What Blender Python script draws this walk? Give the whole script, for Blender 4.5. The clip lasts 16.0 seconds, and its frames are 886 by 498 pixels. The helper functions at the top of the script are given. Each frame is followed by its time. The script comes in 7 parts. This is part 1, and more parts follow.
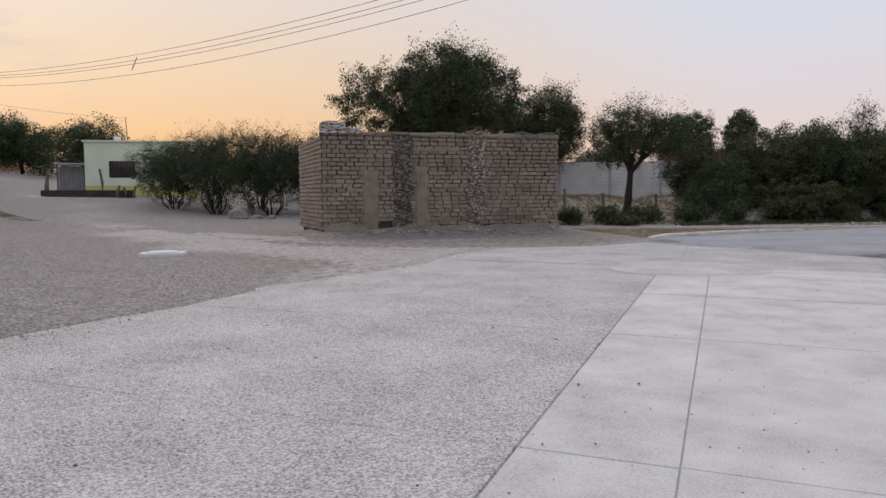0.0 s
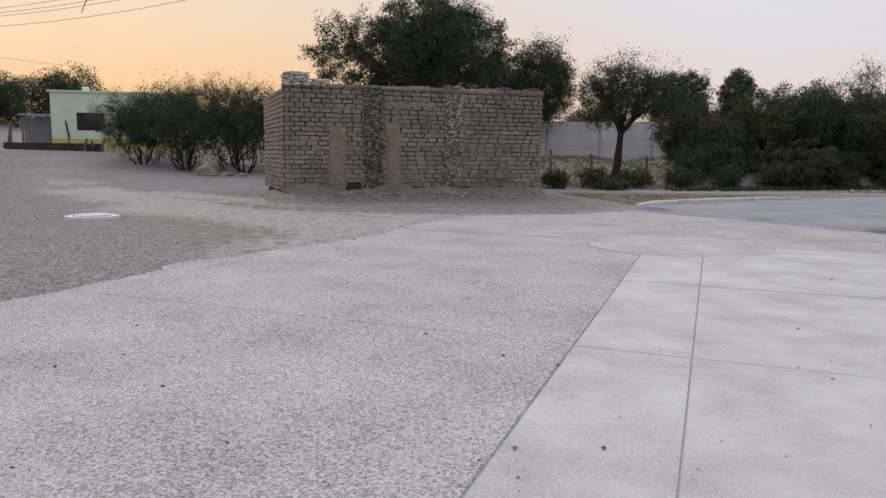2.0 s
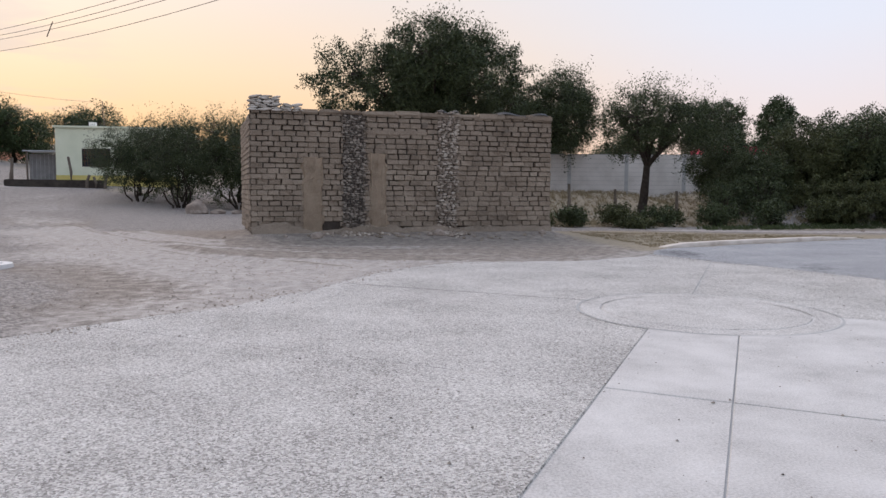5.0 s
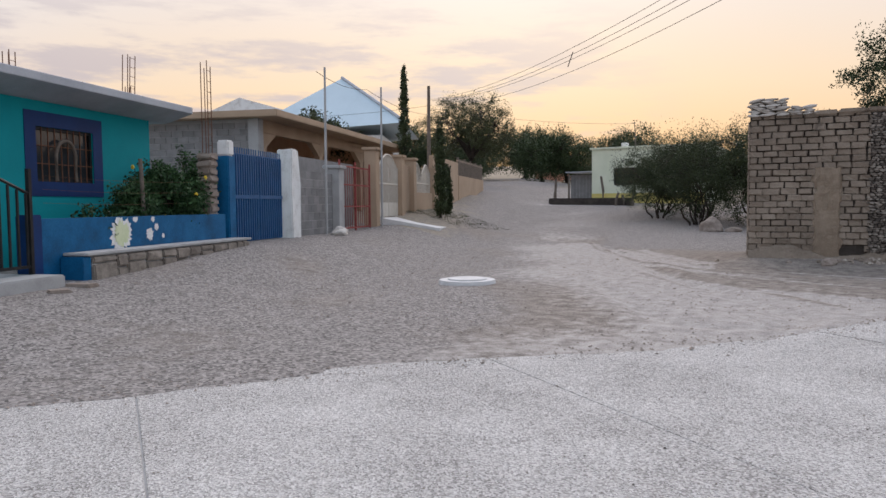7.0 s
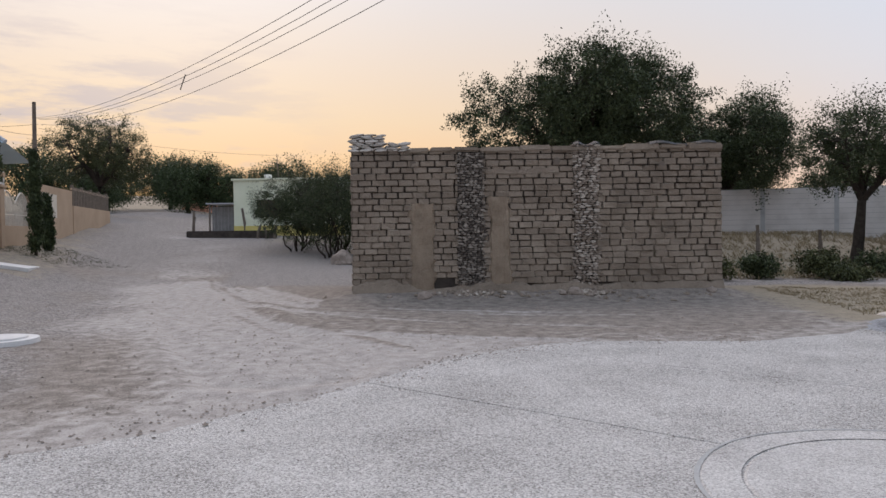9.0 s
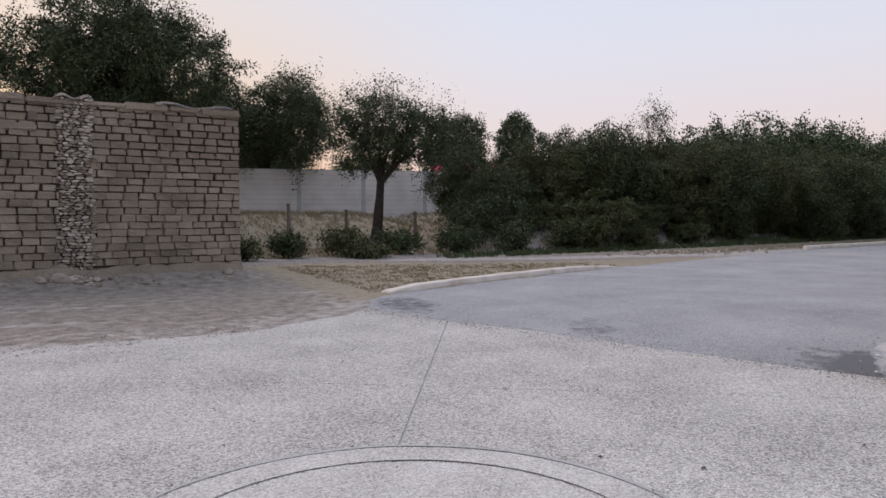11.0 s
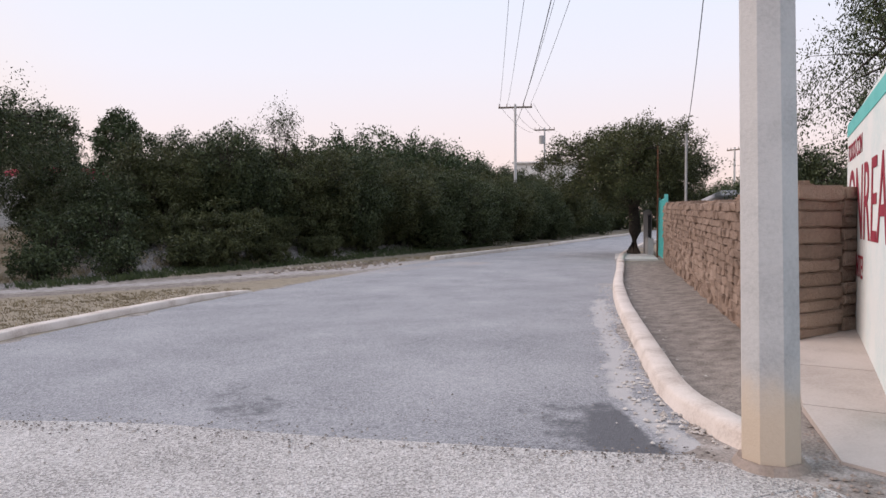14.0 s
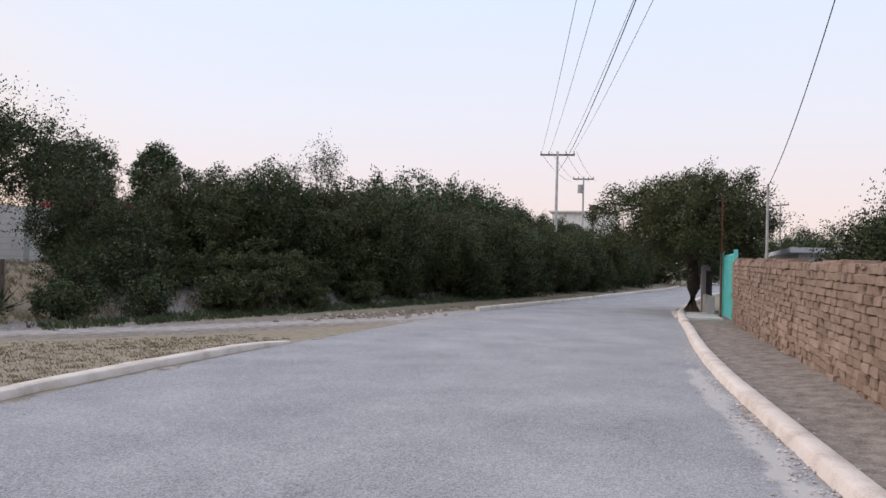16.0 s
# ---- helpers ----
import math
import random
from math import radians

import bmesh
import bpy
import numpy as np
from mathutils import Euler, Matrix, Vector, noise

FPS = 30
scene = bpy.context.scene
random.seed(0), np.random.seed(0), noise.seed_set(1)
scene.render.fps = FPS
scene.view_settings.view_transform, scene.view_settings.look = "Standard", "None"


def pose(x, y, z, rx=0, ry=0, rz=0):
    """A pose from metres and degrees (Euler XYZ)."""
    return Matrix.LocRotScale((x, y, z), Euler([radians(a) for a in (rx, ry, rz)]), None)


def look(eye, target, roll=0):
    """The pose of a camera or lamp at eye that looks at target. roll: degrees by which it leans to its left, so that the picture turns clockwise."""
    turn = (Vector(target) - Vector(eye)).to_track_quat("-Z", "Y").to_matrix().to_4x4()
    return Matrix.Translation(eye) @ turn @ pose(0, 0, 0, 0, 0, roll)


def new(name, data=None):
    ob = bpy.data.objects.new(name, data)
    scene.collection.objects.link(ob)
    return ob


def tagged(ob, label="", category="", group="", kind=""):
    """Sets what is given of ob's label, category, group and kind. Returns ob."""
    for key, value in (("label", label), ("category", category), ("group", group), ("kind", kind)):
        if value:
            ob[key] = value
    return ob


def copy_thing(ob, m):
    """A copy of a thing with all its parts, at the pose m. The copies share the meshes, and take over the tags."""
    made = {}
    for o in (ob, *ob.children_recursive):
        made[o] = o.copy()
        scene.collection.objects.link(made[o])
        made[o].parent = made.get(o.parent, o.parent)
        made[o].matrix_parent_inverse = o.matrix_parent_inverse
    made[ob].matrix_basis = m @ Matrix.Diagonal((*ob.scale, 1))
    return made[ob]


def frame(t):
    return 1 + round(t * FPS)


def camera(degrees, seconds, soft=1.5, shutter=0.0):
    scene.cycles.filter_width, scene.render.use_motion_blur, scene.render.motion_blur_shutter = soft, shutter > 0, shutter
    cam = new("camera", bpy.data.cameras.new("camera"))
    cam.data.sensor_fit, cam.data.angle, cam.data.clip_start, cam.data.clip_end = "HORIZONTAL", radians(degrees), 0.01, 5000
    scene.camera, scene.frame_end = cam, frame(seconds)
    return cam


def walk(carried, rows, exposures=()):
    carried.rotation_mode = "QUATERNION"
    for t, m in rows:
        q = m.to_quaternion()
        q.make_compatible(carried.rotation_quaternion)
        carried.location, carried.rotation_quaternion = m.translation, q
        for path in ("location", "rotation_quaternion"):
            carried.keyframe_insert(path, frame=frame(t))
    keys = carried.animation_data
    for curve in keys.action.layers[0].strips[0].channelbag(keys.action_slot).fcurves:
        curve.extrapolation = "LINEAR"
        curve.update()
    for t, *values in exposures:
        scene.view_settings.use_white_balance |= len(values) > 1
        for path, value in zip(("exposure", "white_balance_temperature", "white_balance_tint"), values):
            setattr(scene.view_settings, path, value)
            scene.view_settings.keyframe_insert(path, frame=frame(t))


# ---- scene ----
cam = camera(62.6, 16.0)
PATH = [
    (0, (-1.966, -5.196, 1.279), (-1.582, -3.239, 1.132), -0.3),
    (0.5, (-1.795, -4.840, 1.278), (-1.406, -2.885, 1.110), -0.3),
    (1, (-1.591, -4.417, 1.316), (-1.194, -2.467, 1.119), -0.3),
    (1.5, (-1.344, -4.048, 1.376), (-0.966, -2.096, 1.165), 0.4),
    (2, (-1.143, -3.703, 1.335), (-0.735, -1.762, 1.075), 0.6),
    (2.5, (-0.810, -3.232, 1.303), (-0.337, -1.306, 1.043), 0.9),
    (3, (-0.465, -2.707, 1.244), (0.031, -0.783, 1.011), 0.9),
    (3.2, (-0.363, -2.538, 1.258), (0.134, -0.614, 1.030), 0.5),
    (5.5, (0.778, -0.588, 1.306), (0.904, 1.403, 1.155), 0.7),
    (6, (0.990, -0.161, 1.336), (0.690, 1.812, 1.198), -0.6),
    (6.5, (1.114, 0.202, 1.366), (0.334, 2.039, 1.247), -1.1),
    (7, (1.371, 0.471, 1.371), (0.322, 2.169, 1.250), -0.5),
    (7.5, (1.536, 0.842, 1.395), (0.465, 2.527, 1.275), 0.0),
    (8, (1.724, 1.221, 1.395), (0.802, 2.992, 1.279), 0.5),
    (8.5, (1.985, 1.668, 1.402), (1.373, 3.570, 1.314), 0.6),
    (9, (2.170, 2.070, 1.454), (1.972, 4.060, 1.408), -0.8),
    (9.5, (2.391, 2.488, 1.459), (2.479, 4.485, 1.398), -0.3),
    (10, (2.688, 2.956, 1.422), (3.059, 4.920, 1.334), -0.1),
    (12.3, (4.027, 4.506, 1.332), (5.461, 5.895, 1.210), -0.1),
    (12.5, (4.124, 4.697, 1.328), (5.596, 6.045, 1.196), -0.2),
    (13, (4.375, 5.113, 1.332), (5.929, 6.365, 1.201), -0.3),
    (13.5, (4.671, 5.516, 1.382), (6.291, 6.682, 1.259), -0.7),
    (14, (4.944, 5.945, 1.382), (6.632, 7.015, 1.306), -0.3),
    (14.5, (5.151, 6.246, 1.373), (6.886, 7.240, 1.353), 0.4),
    (15, (5.386, 6.606, 1.368), (7.140, 7.566, 1.380), 0.3),
    (15.5, (5.586, 6.907, 1.412), (7.325, 7.894, 1.447), 0.6),
    (16, (5.817, 7.296, 1.438), (7.464, 8.429, 1.487), 1.7),
]
walk(cam, [(t, look(eye, aim, lean)) for t, eye, aim, lean in PATH], exposures=[(0, 2.84, 6400, 11), (3, 2.97, 6320, 11), (5.5, 3.1, 6260, 10), (7.2, 3.04, 6260, 9), (8.5, 2.95, 6260, 9), (10, 2.86, 6300, 11), (12.4, 3.15, 6480, 14), (14.5, 3.2, 6430, 13), (16, 3.15, 6350, 11)])

# ---- world and light ----
AZ = Vector((-0.44, 0.9, 0)).normalized()      # where the sun went down
SUN_ROT = math.atan2(AZ.x, AZ.y)
world = bpy.data.worlds.new("dusk_sky")
scene.world = world
world.use_nodes = True


def sky_nodes():
    nt = world.node_tree
    nt.nodes.clear()
    N, L = nt.nodes.new, nt.links.new
    out, bg = N("ShaderNodeOutputWorld"), N("ShaderNodeBackground")
    tc, sep = N("ShaderNodeTexCoord"), N("ShaderNodeSeparateXYZ")
    L(tc.outputs["Generated"], sep.inputs[0])
    sky = N("ShaderNodeTexSky")
    sky.sky_type, sky.sun_disc = 'NISHITA', False
    sky.sun_elevation, sky.sun_rotation = radians(32), SUN_ROT
    sky.air_density, sky.dust_density, sky.ozone_density = 1.0, 2.0, 1.5

    def ramp(stops, src):
        r = N("ShaderNodeValToRGB")
        els = r.color_ramp.elements
        while len(els) < len(stops):
            els.new(0.5)
        for e, (p, c) in zip(els, stops):
            e.position, e.color = p, (*c, 1)
        L(src, r.inputs[0])
        return r.outputs[0]
    warm = ramp([(0.0, (1.12, 0.50, 0.15)), (0.06, (1.14, 0.62, 0.24)), (0.15, (1.10, 0.77, 0.46)), (0.30, (1.0, 0.87, 0.79)), (0.55, (0.977, 0.977, 1.03)), (1.0, (1.056, 1.135, 1.294))], sep.outputs[2])
    cool = ramp([(0.0, (1.056, 0.792, 0.686)), (0.08, (1.030, 0.858, 0.818)), (0.20, (0.950, 0.937, 1.003)), (0.38, (0.845, 0.950, 1.109)), (1.0, (1.003, 1.109, 1.320))], sep.outputs[2])
    dot = N("ShaderNodeVectorMath")
    dot.operation = 'DOT_PRODUCT'
    L(tc.outputs["Generated"], dot.inputs[0])
    dot.inputs[1].default_value = AZ
    mr = N("ShaderNodeMapRange")
    mr.interpolation_type = 'SMOOTHSTEP'
    mr.inputs[1].default_value, mr.inputs[2].default_value = 0.45, 1.0
    L(dot.outputs["Value"], mr.inputs[0])
    mix = N("ShaderNodeMix")
    mix.data_type = 'RGBA'
    L(mr.outputs[0], mix.inputs[0]), L(cool, mix.inputs[6]), L(warm, mix.inputs[7])
    # thin evening clouds, stretched along the horizon
    mp = N("ShaderNodeMapping")
    mp.inputs["Scale"].default_value = (2.2, 2.2, 13.0)
    L(tc.outputs["Generated"], mp.inputs[0])
    nz = N("ShaderNodeTexNoise")
    nz.inputs["Scale"].default_value, nz.inputs["Detail"].default_value, nz.inputs["Roughness"].default_value = 2.3, 8.0, 0.62
    L(mp.outputs[0], nz.inputs["Vector"])
    cr = N("ShaderNodeMapRange")
    cr.interpolation_type = 'SMOOTHSTEP'
    cr.inputs[1].default_value, cr.inputs[2].default_value, cr.inputs[4].default_value = 0.45, 0.62, 0.8
    L(nz.outputs["Fac"], cr.inputs[0])
    band = N("ShaderNodeMapRange")
    band.interpolation_type = 'SMOOTHSTEP'
    band.inputs[1].default_value, band.inputs[2].default_value = 0.34, 0.14
    L(sep.outputs[2], band.inputs[0])
    side = N("ShaderNodeMapRange")
    side.interpolation_type = 'SMOOTHSTEP'
    side.inputs[1].default_value, side.inputs[2].default_value = 0.80, 0.97
    dl = N("ShaderNodeVectorMath")
    dl.operation = 'DOT_PRODUCT'
    L(tc.outputs["Generated"], dl.inputs[0])
    dl.inputs[1].default_value = Vector((-0.74, 0.66, 0.12)).normalized()
    L(dl.outputs["Value"], side.inputs[0])
    m1, m2 = N("ShaderNodeMath"), N("ShaderNodeMath")
    m1.operation = m2.operation = 'MULTIPLY'
    L(cr.outputs[0], m1.inputs[0]), L(band.outputs[0], m1.inputs[1])
    L(m1.outputs[0], m2.inputs[0]), L(side.outputs[0], m2.inputs[1])
    cl = N("ShaderNodeMix")
    cl.data_type = 'RGBA'
    cl.inputs[7].default_value = (0.60, 0.50, 0.52, 1)
    L(m2.outputs[0], cl.inputs[0]), L(mix.outputs[2], cl.inputs[6])
    fin = N("ShaderNodeMix")
    fin.data_type = 'RGBA'
    fin.inputs[0].default_value = 0.985
    L(sky.outputs[0], fin.inputs[6]), L(cl.outputs[2], fin.inputs[7])
    L(fin.outputs[2], bg.inputs[0])
    bg.inputs[1].default_value = 0.1
    L(bg.outputs[0], out.inputs[0])


sky_nodes()
sun = new("evening_sun", bpy.data.lights.new("evening_sun", "SUN"))
sun.data.energy, sun.data.angle, sun.data.color = 0.27, radians(70), (1.0, 0.80, 0.68)
sun.matrix_world = look((0, 0, 30), Vector((0, 0, 30)) - (AZ * 1.0 + Vector((0, 0, 0.62))) * 10)

# ---- materials ----


def mat(name, cols, scale=3.0, fine=60.0, rough=0.9, bump=0.3, spread=0.35, metal=0.0, kind="noise", per_object=0.0, fine_mix=0.35, bump_scale=None, dist=0.01, trans=0.0, island=False):
    """A weathered surface: blotches at `scale`, grain at `fine` (per metre), relief from the grain."""
    m = bpy.data.materials.new(name)
    m.use_nodes = True
    nt = m.node_tree
    N, L = nt.nodes.new, nt.links.new
    bsdf = nt.nodes["Principled BSDF"]
    geo = N("ShaderNodeNewGeometry")
    pos = geo.outputs["Position"]
    n1 = N("ShaderNodeTexNoise")
    n1.inputs["Scale"].default_value, n1.inputs["Detail"].default_value, n1.inputs["Roughness"].default_value = scale, 6, 0.6
    L(pos, n1.inputs["Vector"])
    if kind == "pebble":
        n2 = N("ShaderNodeTexVoronoi")
        n2.inputs["Scale"].default_value = fine
        L(pos, n2.inputs["Vector"])
        sepc = N("ShaderNodeSeparateColor")
        L(n2.outputs["Color"], sepc.inputs[0])
        f2, hgt = sepc.outputs[0], n2.outputs["Distance"]
    else:
        n2 = N("ShaderNodeTexNoise")
        n2.inputs["Scale"].default_value, n2.inputs["Detail"].default_value, n2.inputs["Roughness"].default_value = fine, 4, 0.7
        L(pos, n2.inputs["Vector"])
        f2 = hgt = n2.outputs["Fac"]
    mx = N("ShaderNodeMix")
    mx.inputs[0].default_value = fine_mix
    L(n1.outputs["Fac"], mx.inputs[2]), L(f2, mx.inputs[3])
    src = mx.outputs[0]
    if per_object:
        oi = N("ShaderNodeObjectInfo")
        rnd = geo.outputs["Random Per Island"] if island else oi.outputs["Random"]
        ad = N("ShaderNodeMath")
        ad.operation = 'MULTIPLY_ADD'
        L(rnd, ad.inputs[0])
        ad.inputs[1].default_value, ad.inputs[2].default_value = per_object, -per_object / 2
        ad2 = N("ShaderNodeMath")
        L(ad.outputs[0], ad2.inputs[0]), L(src, ad2.inputs[1])
        src = ad2.outputs[0]
    r = N("ShaderNodeValToRGB")
    els = r.color_ramp.elements
    while len(els) < len(cols):
        els.new(0.5)
    for k, (e, c) in enumerate(zip(els, cols)):
        e.position = 0.5 - spread / 2 + spread * k / max(1, len(cols) - 1)
        e.color = (*c, 1)
    L(src, r.inputs[0])
    L(r.outputs[0], bsdf.inputs["Base Color"])
    bsdf.inputs["Roughness"].default_value = rough
    bsdf.inputs["Metallic"].default_value = metal
    bsdf.inputs["Specular IOR Level"].default_value = 0.25
    if trans:
        bsdf.inputs["Transmission Weight"].default_value = trans
    if bump:
        b = N("ShaderNodeBump")
        b.inputs["Strength"].default_value, b.inputs["Distance"].default_value = bump, dist
        L(hgt, b.inputs["Height"])
        L(b.outputs[0], bsdf.inputs["Normal"])
    return m


def leaf_mat(name, dark, light):
    m = mat(name, [dark, light], scale=1.2, fine=9.0, rough=0.6, bump=0, spread=0.5, per_object=0.5, island=True)
    b = m.node_tree.nodes["Principled BSDF"]
    b.inputs["Subsurface Weight"].default_value = 0.0
    return m


M = {}
M["adobe"] = mat("adobe_mud", [(0.165, 0.131, 0.102), (0.265, 0.214, 0.168), (0.365, 0.302, 0.24)], 1.3, 22, 0.97, 1.0, 0.5, per_object=0.16, dist=0.03)
# mud far darker than the bricks: shade of recessed joints in the colour
M["adobe_core"] = mat("dark_mud_and_joint_shade", [(0.035, 0.029, 0.025), (0.085, 0.07, 0.06)], 3, 25, 0.97, 1.0, dist=0.03)
M["adobe_red"] = mat("reddish_adobe", [(0.185, 0.135, 0.105), (0.30, 0.218, 0.17), (0.40, 0.305, 0.245)], 1.2, 22, 0.97, 1.0, 0.5, per_object=0.25, dist=0.03)
M["adobe_red_core"] = mat("reddish_mortar", [(0.19, 0.138, 0.107), (0.28, 0.205, 0.16)], 4, 40, 0.95, 0.6)
M["plaster"] = mat("mud_plaster", [(0.34, 0.26, 0.19), (0.49, 0.385, 0.29), (0.60, 0.485, 0.375)], 3, 30, 0.95, 0.8, 0.45)
M["stone_dark"] = mat("dark_rubble_stone", [(0.07, 0.058, 0.05), (0.15, 0.125, 0.105), (0.32, 0.28, 0.24)], 6, 50, 0.9, 0.4, 0.5, per_object=0.55, island=True)
M["stone_light"] = mat("pale_rubble_stone", [(0.15, 0.118, 0.093), (0.25, 0.205, 0.168), (0.50, 0.44, 0.38)], 6, 50, 0.9, 0.4, 0.5, per_object=0.5, island=True)
M["rock_pale"] = mat("pale_limestone", [(0.30, 0.265, 0.23), (0.5, 0.46, 0.42), (0.62, 0.58, 0.54)], 6, 50, 0.9, 0.4, 0.5, per_object=0.4, island=True)
M["rock"] = mat("field_stone", [(0.2, 0.16, 0.13), (0.36, 0.3, 0.26)], 5, 40, 0.9, 0.5)
M["concrete"] = mat("smooth_pale_concrete", [(0.28, 0.264, 0.254), (0.53, 0.506, 0.492), (0.69, 0.662, 0.648)], 1.6, 75, 0.88, 0.8, 0.40, fine_mix=0.55)
M["apron"] = mat("worn_apron_concrete", [(0.27, 0.252, 0.24), (0.50, 0.475, 0.457), (0.68, 0.65, 0.63)], 1.2, 100, 0.9, 0.7, 0.55, kind="pebble", fine_mix=0.42, dist=0.01)
M["aggregate"] = mat("exposed_aggregate_concrete", [(0.20, 0.185, 0.174), (0.48, 0.455, 0.435), (0.72, 0.688, 0.665)], 0.9, 92, 0.9, 0.9, 0.58, kind="pebble", fine_mix=0.5, dist=0.012)
M["tar"] = mat("fresh_dark_asphalt", [(0.05, 0.052, 0.058), (0.12, 0.123, 0.135)], 3, 110, 0.8, 0.4, kind="pebble")
M["pavement"] = mat("pinkish_cement_pavement", [(0.33, 0.28, 0.245), (0.46, 0.40, 0.36), (0.53, 0.47, 0.43)], 1.6, 50, 0.9, 0.3, 0.45)
M["kerb"] = mat("worn_whitewashed_kerb", [(0.36, 0.285, 0.24), (0.60, 0.53, 0.475), (0.70, 0.63, 0.58)], 2.5, 50, 0.9, 0.3, 0.4)
M["grey_conc"] = mat("weathered_grey_concrete", [(0.25, 0.245, 0.24), (0.38, 0.375, 0.37), (0.46, 0.455, 0.45)], 2.2, 45, 0.9, 0.35, 0.5)
M["pole_conc"] = mat("cast_concrete_pole", [(0.30, 0.30, 0.30), (0.47, 0.47, 0.465), (0.56, 0.555, 0.545)], 1.8, 40, 0.85, 0.3, 0.5)


def rain_stain(m, col, z0, z1):
    """An ochre splash stain with a ragged upper edge."""
    nt = m.node_tree
    N, L = nt.nodes.new, nt.links.new
    bsdf = nt.nodes["Principled BSDF"]
    src = bsdf.inputs["Base Color"].links[0].from_socket
    geo, sep, nz = N("ShaderNodeNewGeometry"), N("ShaderNodeSeparateXYZ"), N("ShaderNodeTexNoise")
    L(geo.outputs["Position"], sep.inputs[0]), L(geo.outputs["Position"], nz.inputs["Vector"])
    nz.inputs["Scale"].default_value, nz.inputs["Detail"].default_value = 6.0, 6
    ad, mr, mx = N("ShaderNodeMath"), N("ShaderNodeMapRange"), N("ShaderNodeMix")
    ad.operation = 'MULTIPLY_ADD'
    L(nz.outputs["Fac"], ad.inputs[0]), L(sep.outputs[2], ad.inputs[2])
    ad.inputs[1].default_value = 0.35
    mr.interpolation_type = 'SMOOTHSTEP'
    mr.inputs[1].default_value, mr.inputs[2].default_value, mr.inputs[4].default_value = z1, z0, 0.75
    L(ad.outputs[0], mr.inputs[0])
    mx.data_type = 'RGBA'
    mx.inputs[7].default_value = (*col, 1)
    L(mr.outputs[0], mx.inputs[0]), L(src, mx.inputs[6])
    L(mx.outputs[2], bsdf.inputs["Base Color"])


M["pole_stained"] = mat("stained_cast_concrete", [(0.30, 0.30, 0.30), (0.47, 0.47, 0.465), (0.56, 0.555, 0.545)], 1.8, 40, 0.85, 0.4, 0.5)
rain_stain(M["pole_stained"], (0.58, 0.46, 0.33), 0.45, 0.85)
M["block"] = mat("grey_cinder_block", [(0.17, 0.165, 0.165), (0.28, 0.27, 0.265)], 3, 60, 0.95, 0.5, per_object=0.2)
M["block_joint"] = mat("pale_block_mortar", [(0.30, 0.29, 0.28), (0.40, 0.39, 0.38)], 4, 60, 0.95, 0.4)
M["white_block"] = mat("whitewashed_block_wall", [(0.40, 0.37, 0.34), (0.60, 0.56, 0.53), (0.70, 0.66, 0.63)], 0.9, 40, 0.9, 0.3, 0.5)
M["teal"] = mat("sea_green_house_paint", [(0.0, 0.20, 0.23), (0.005, 0.30, 0.33)], 1.3, 30, 0.8, 0.15, 0.6)
M["blue"] = mat("cobalt_blue_paint", [(0.001, 0.04, 0.10), (0.002, 0.09, 0.22), (0.012, 0.15, 0.32)], 2.2, 30, 0.7, 0.25, 0.45)
M["navy"] = mat("navy_paint", [(0.001, 0.018, 0.085), (0.002, 0.032, 0.135)], 2, 30, 0.6, 0.1)
M["gate_blue"] = mat("blue_gate_enamel", [(0.012, 0.064, 0.17), (0.02, 0.098, 0.24)], 3, 40, 0.5, 0.1)
M["white"] = mat("flaking_whitewash", [(0.46, 0.43, 0.40), (0.74, 0.73, 0.71), (0.8, 0.79, 0.78)], 3, 40, 0.9, 0.3, 0.4)
M["lime"] = mat("old_yellowish_lime", [(0.55, 0.6, 0.35), (0.7, 0.72, 0.5)], 8, 40, 0.9, 0.3)
M["pale_house"] = mat("pale_mint_wall_paint", [(0.60, 0.63, 0.48), (0.74, 0.75, 0.60)], 1.0, 30, 0.9, 0.2)
M["yellow"] = mat("yellow_skirting_paint", [(0.55, 0.45, 0.12), (0.65, 0.56, 0.22)], 3, 30, 0.9, 0.2)
M["peach"] = mat("peach_wall_paint", [(0.62, 0.30, 0.20), (0.72, 0.38, 0.26)], 1.0, 30, 0.9, 0.2)
M["beige"] = mat("beige_stucco", [(0.36, 0.26, 0.18), (0.46, 0.34, 0.24)], 1.0, 30, 0.9, 0.2)
M["tan"] = mat("tan_stucco", [(0.48, 0.30, 0.19), (0.58, 0.38, 0.25)], 1.0, 30, 0.9, 0.2)
M["roof_slab"] = mat("grey_roof_slab", [(0.34, 0.35, 0.38), (0.5, 0.51, 0.54)], 1.2, 30, 0.85, 0.2)
M["sheet"] = mat("pale_blue_sheet_roof", [(0.40, 0.50, 0.56), (0.50, 0.60, 0.66)], 0.4, 10, 0.5, 0.05)
M["iron"] = mat("black_wrought_iron", [(0.015, 0.015, 0.017), (0.035, 0.033, 0.033)], 6, 60, 0.5, 0.1, metal=0.4)
M["rust"] = mat("rusty_rebar", [(0.09, 0.045, 0.03), (0.2, 0.09, 0.05)], 12, 90, 0.9, 0.3)
M["red_iron"] = mat("red_oxide_gate_paint", [(0.2, 0.04, 0.035), (0.3, 0.07, 0.06)], 5, 50, 0.7, 0.1)
M["cream_iron"] = mat("cream_painted_iron", [(0.5, 0.45, 0.38), (0.62, 0.57, 0.5)], 5, 50, 0.6, 0.1)
M["teal_light"] = mat("turquoise_paint", [(0.10, 0.45, 0.43), (0.17, 0.56, 0.53)], 2.5, 40, 0.7, 0.2, 0.5)
M["sign_white"] = mat("mural_white_paint", [(0.50, 0.66, 0.66), (0.72, 0.76, 0.75), (0.80, 0.80, 0.78)], 1.6, 40, 0.85, 0.2, 0.5)
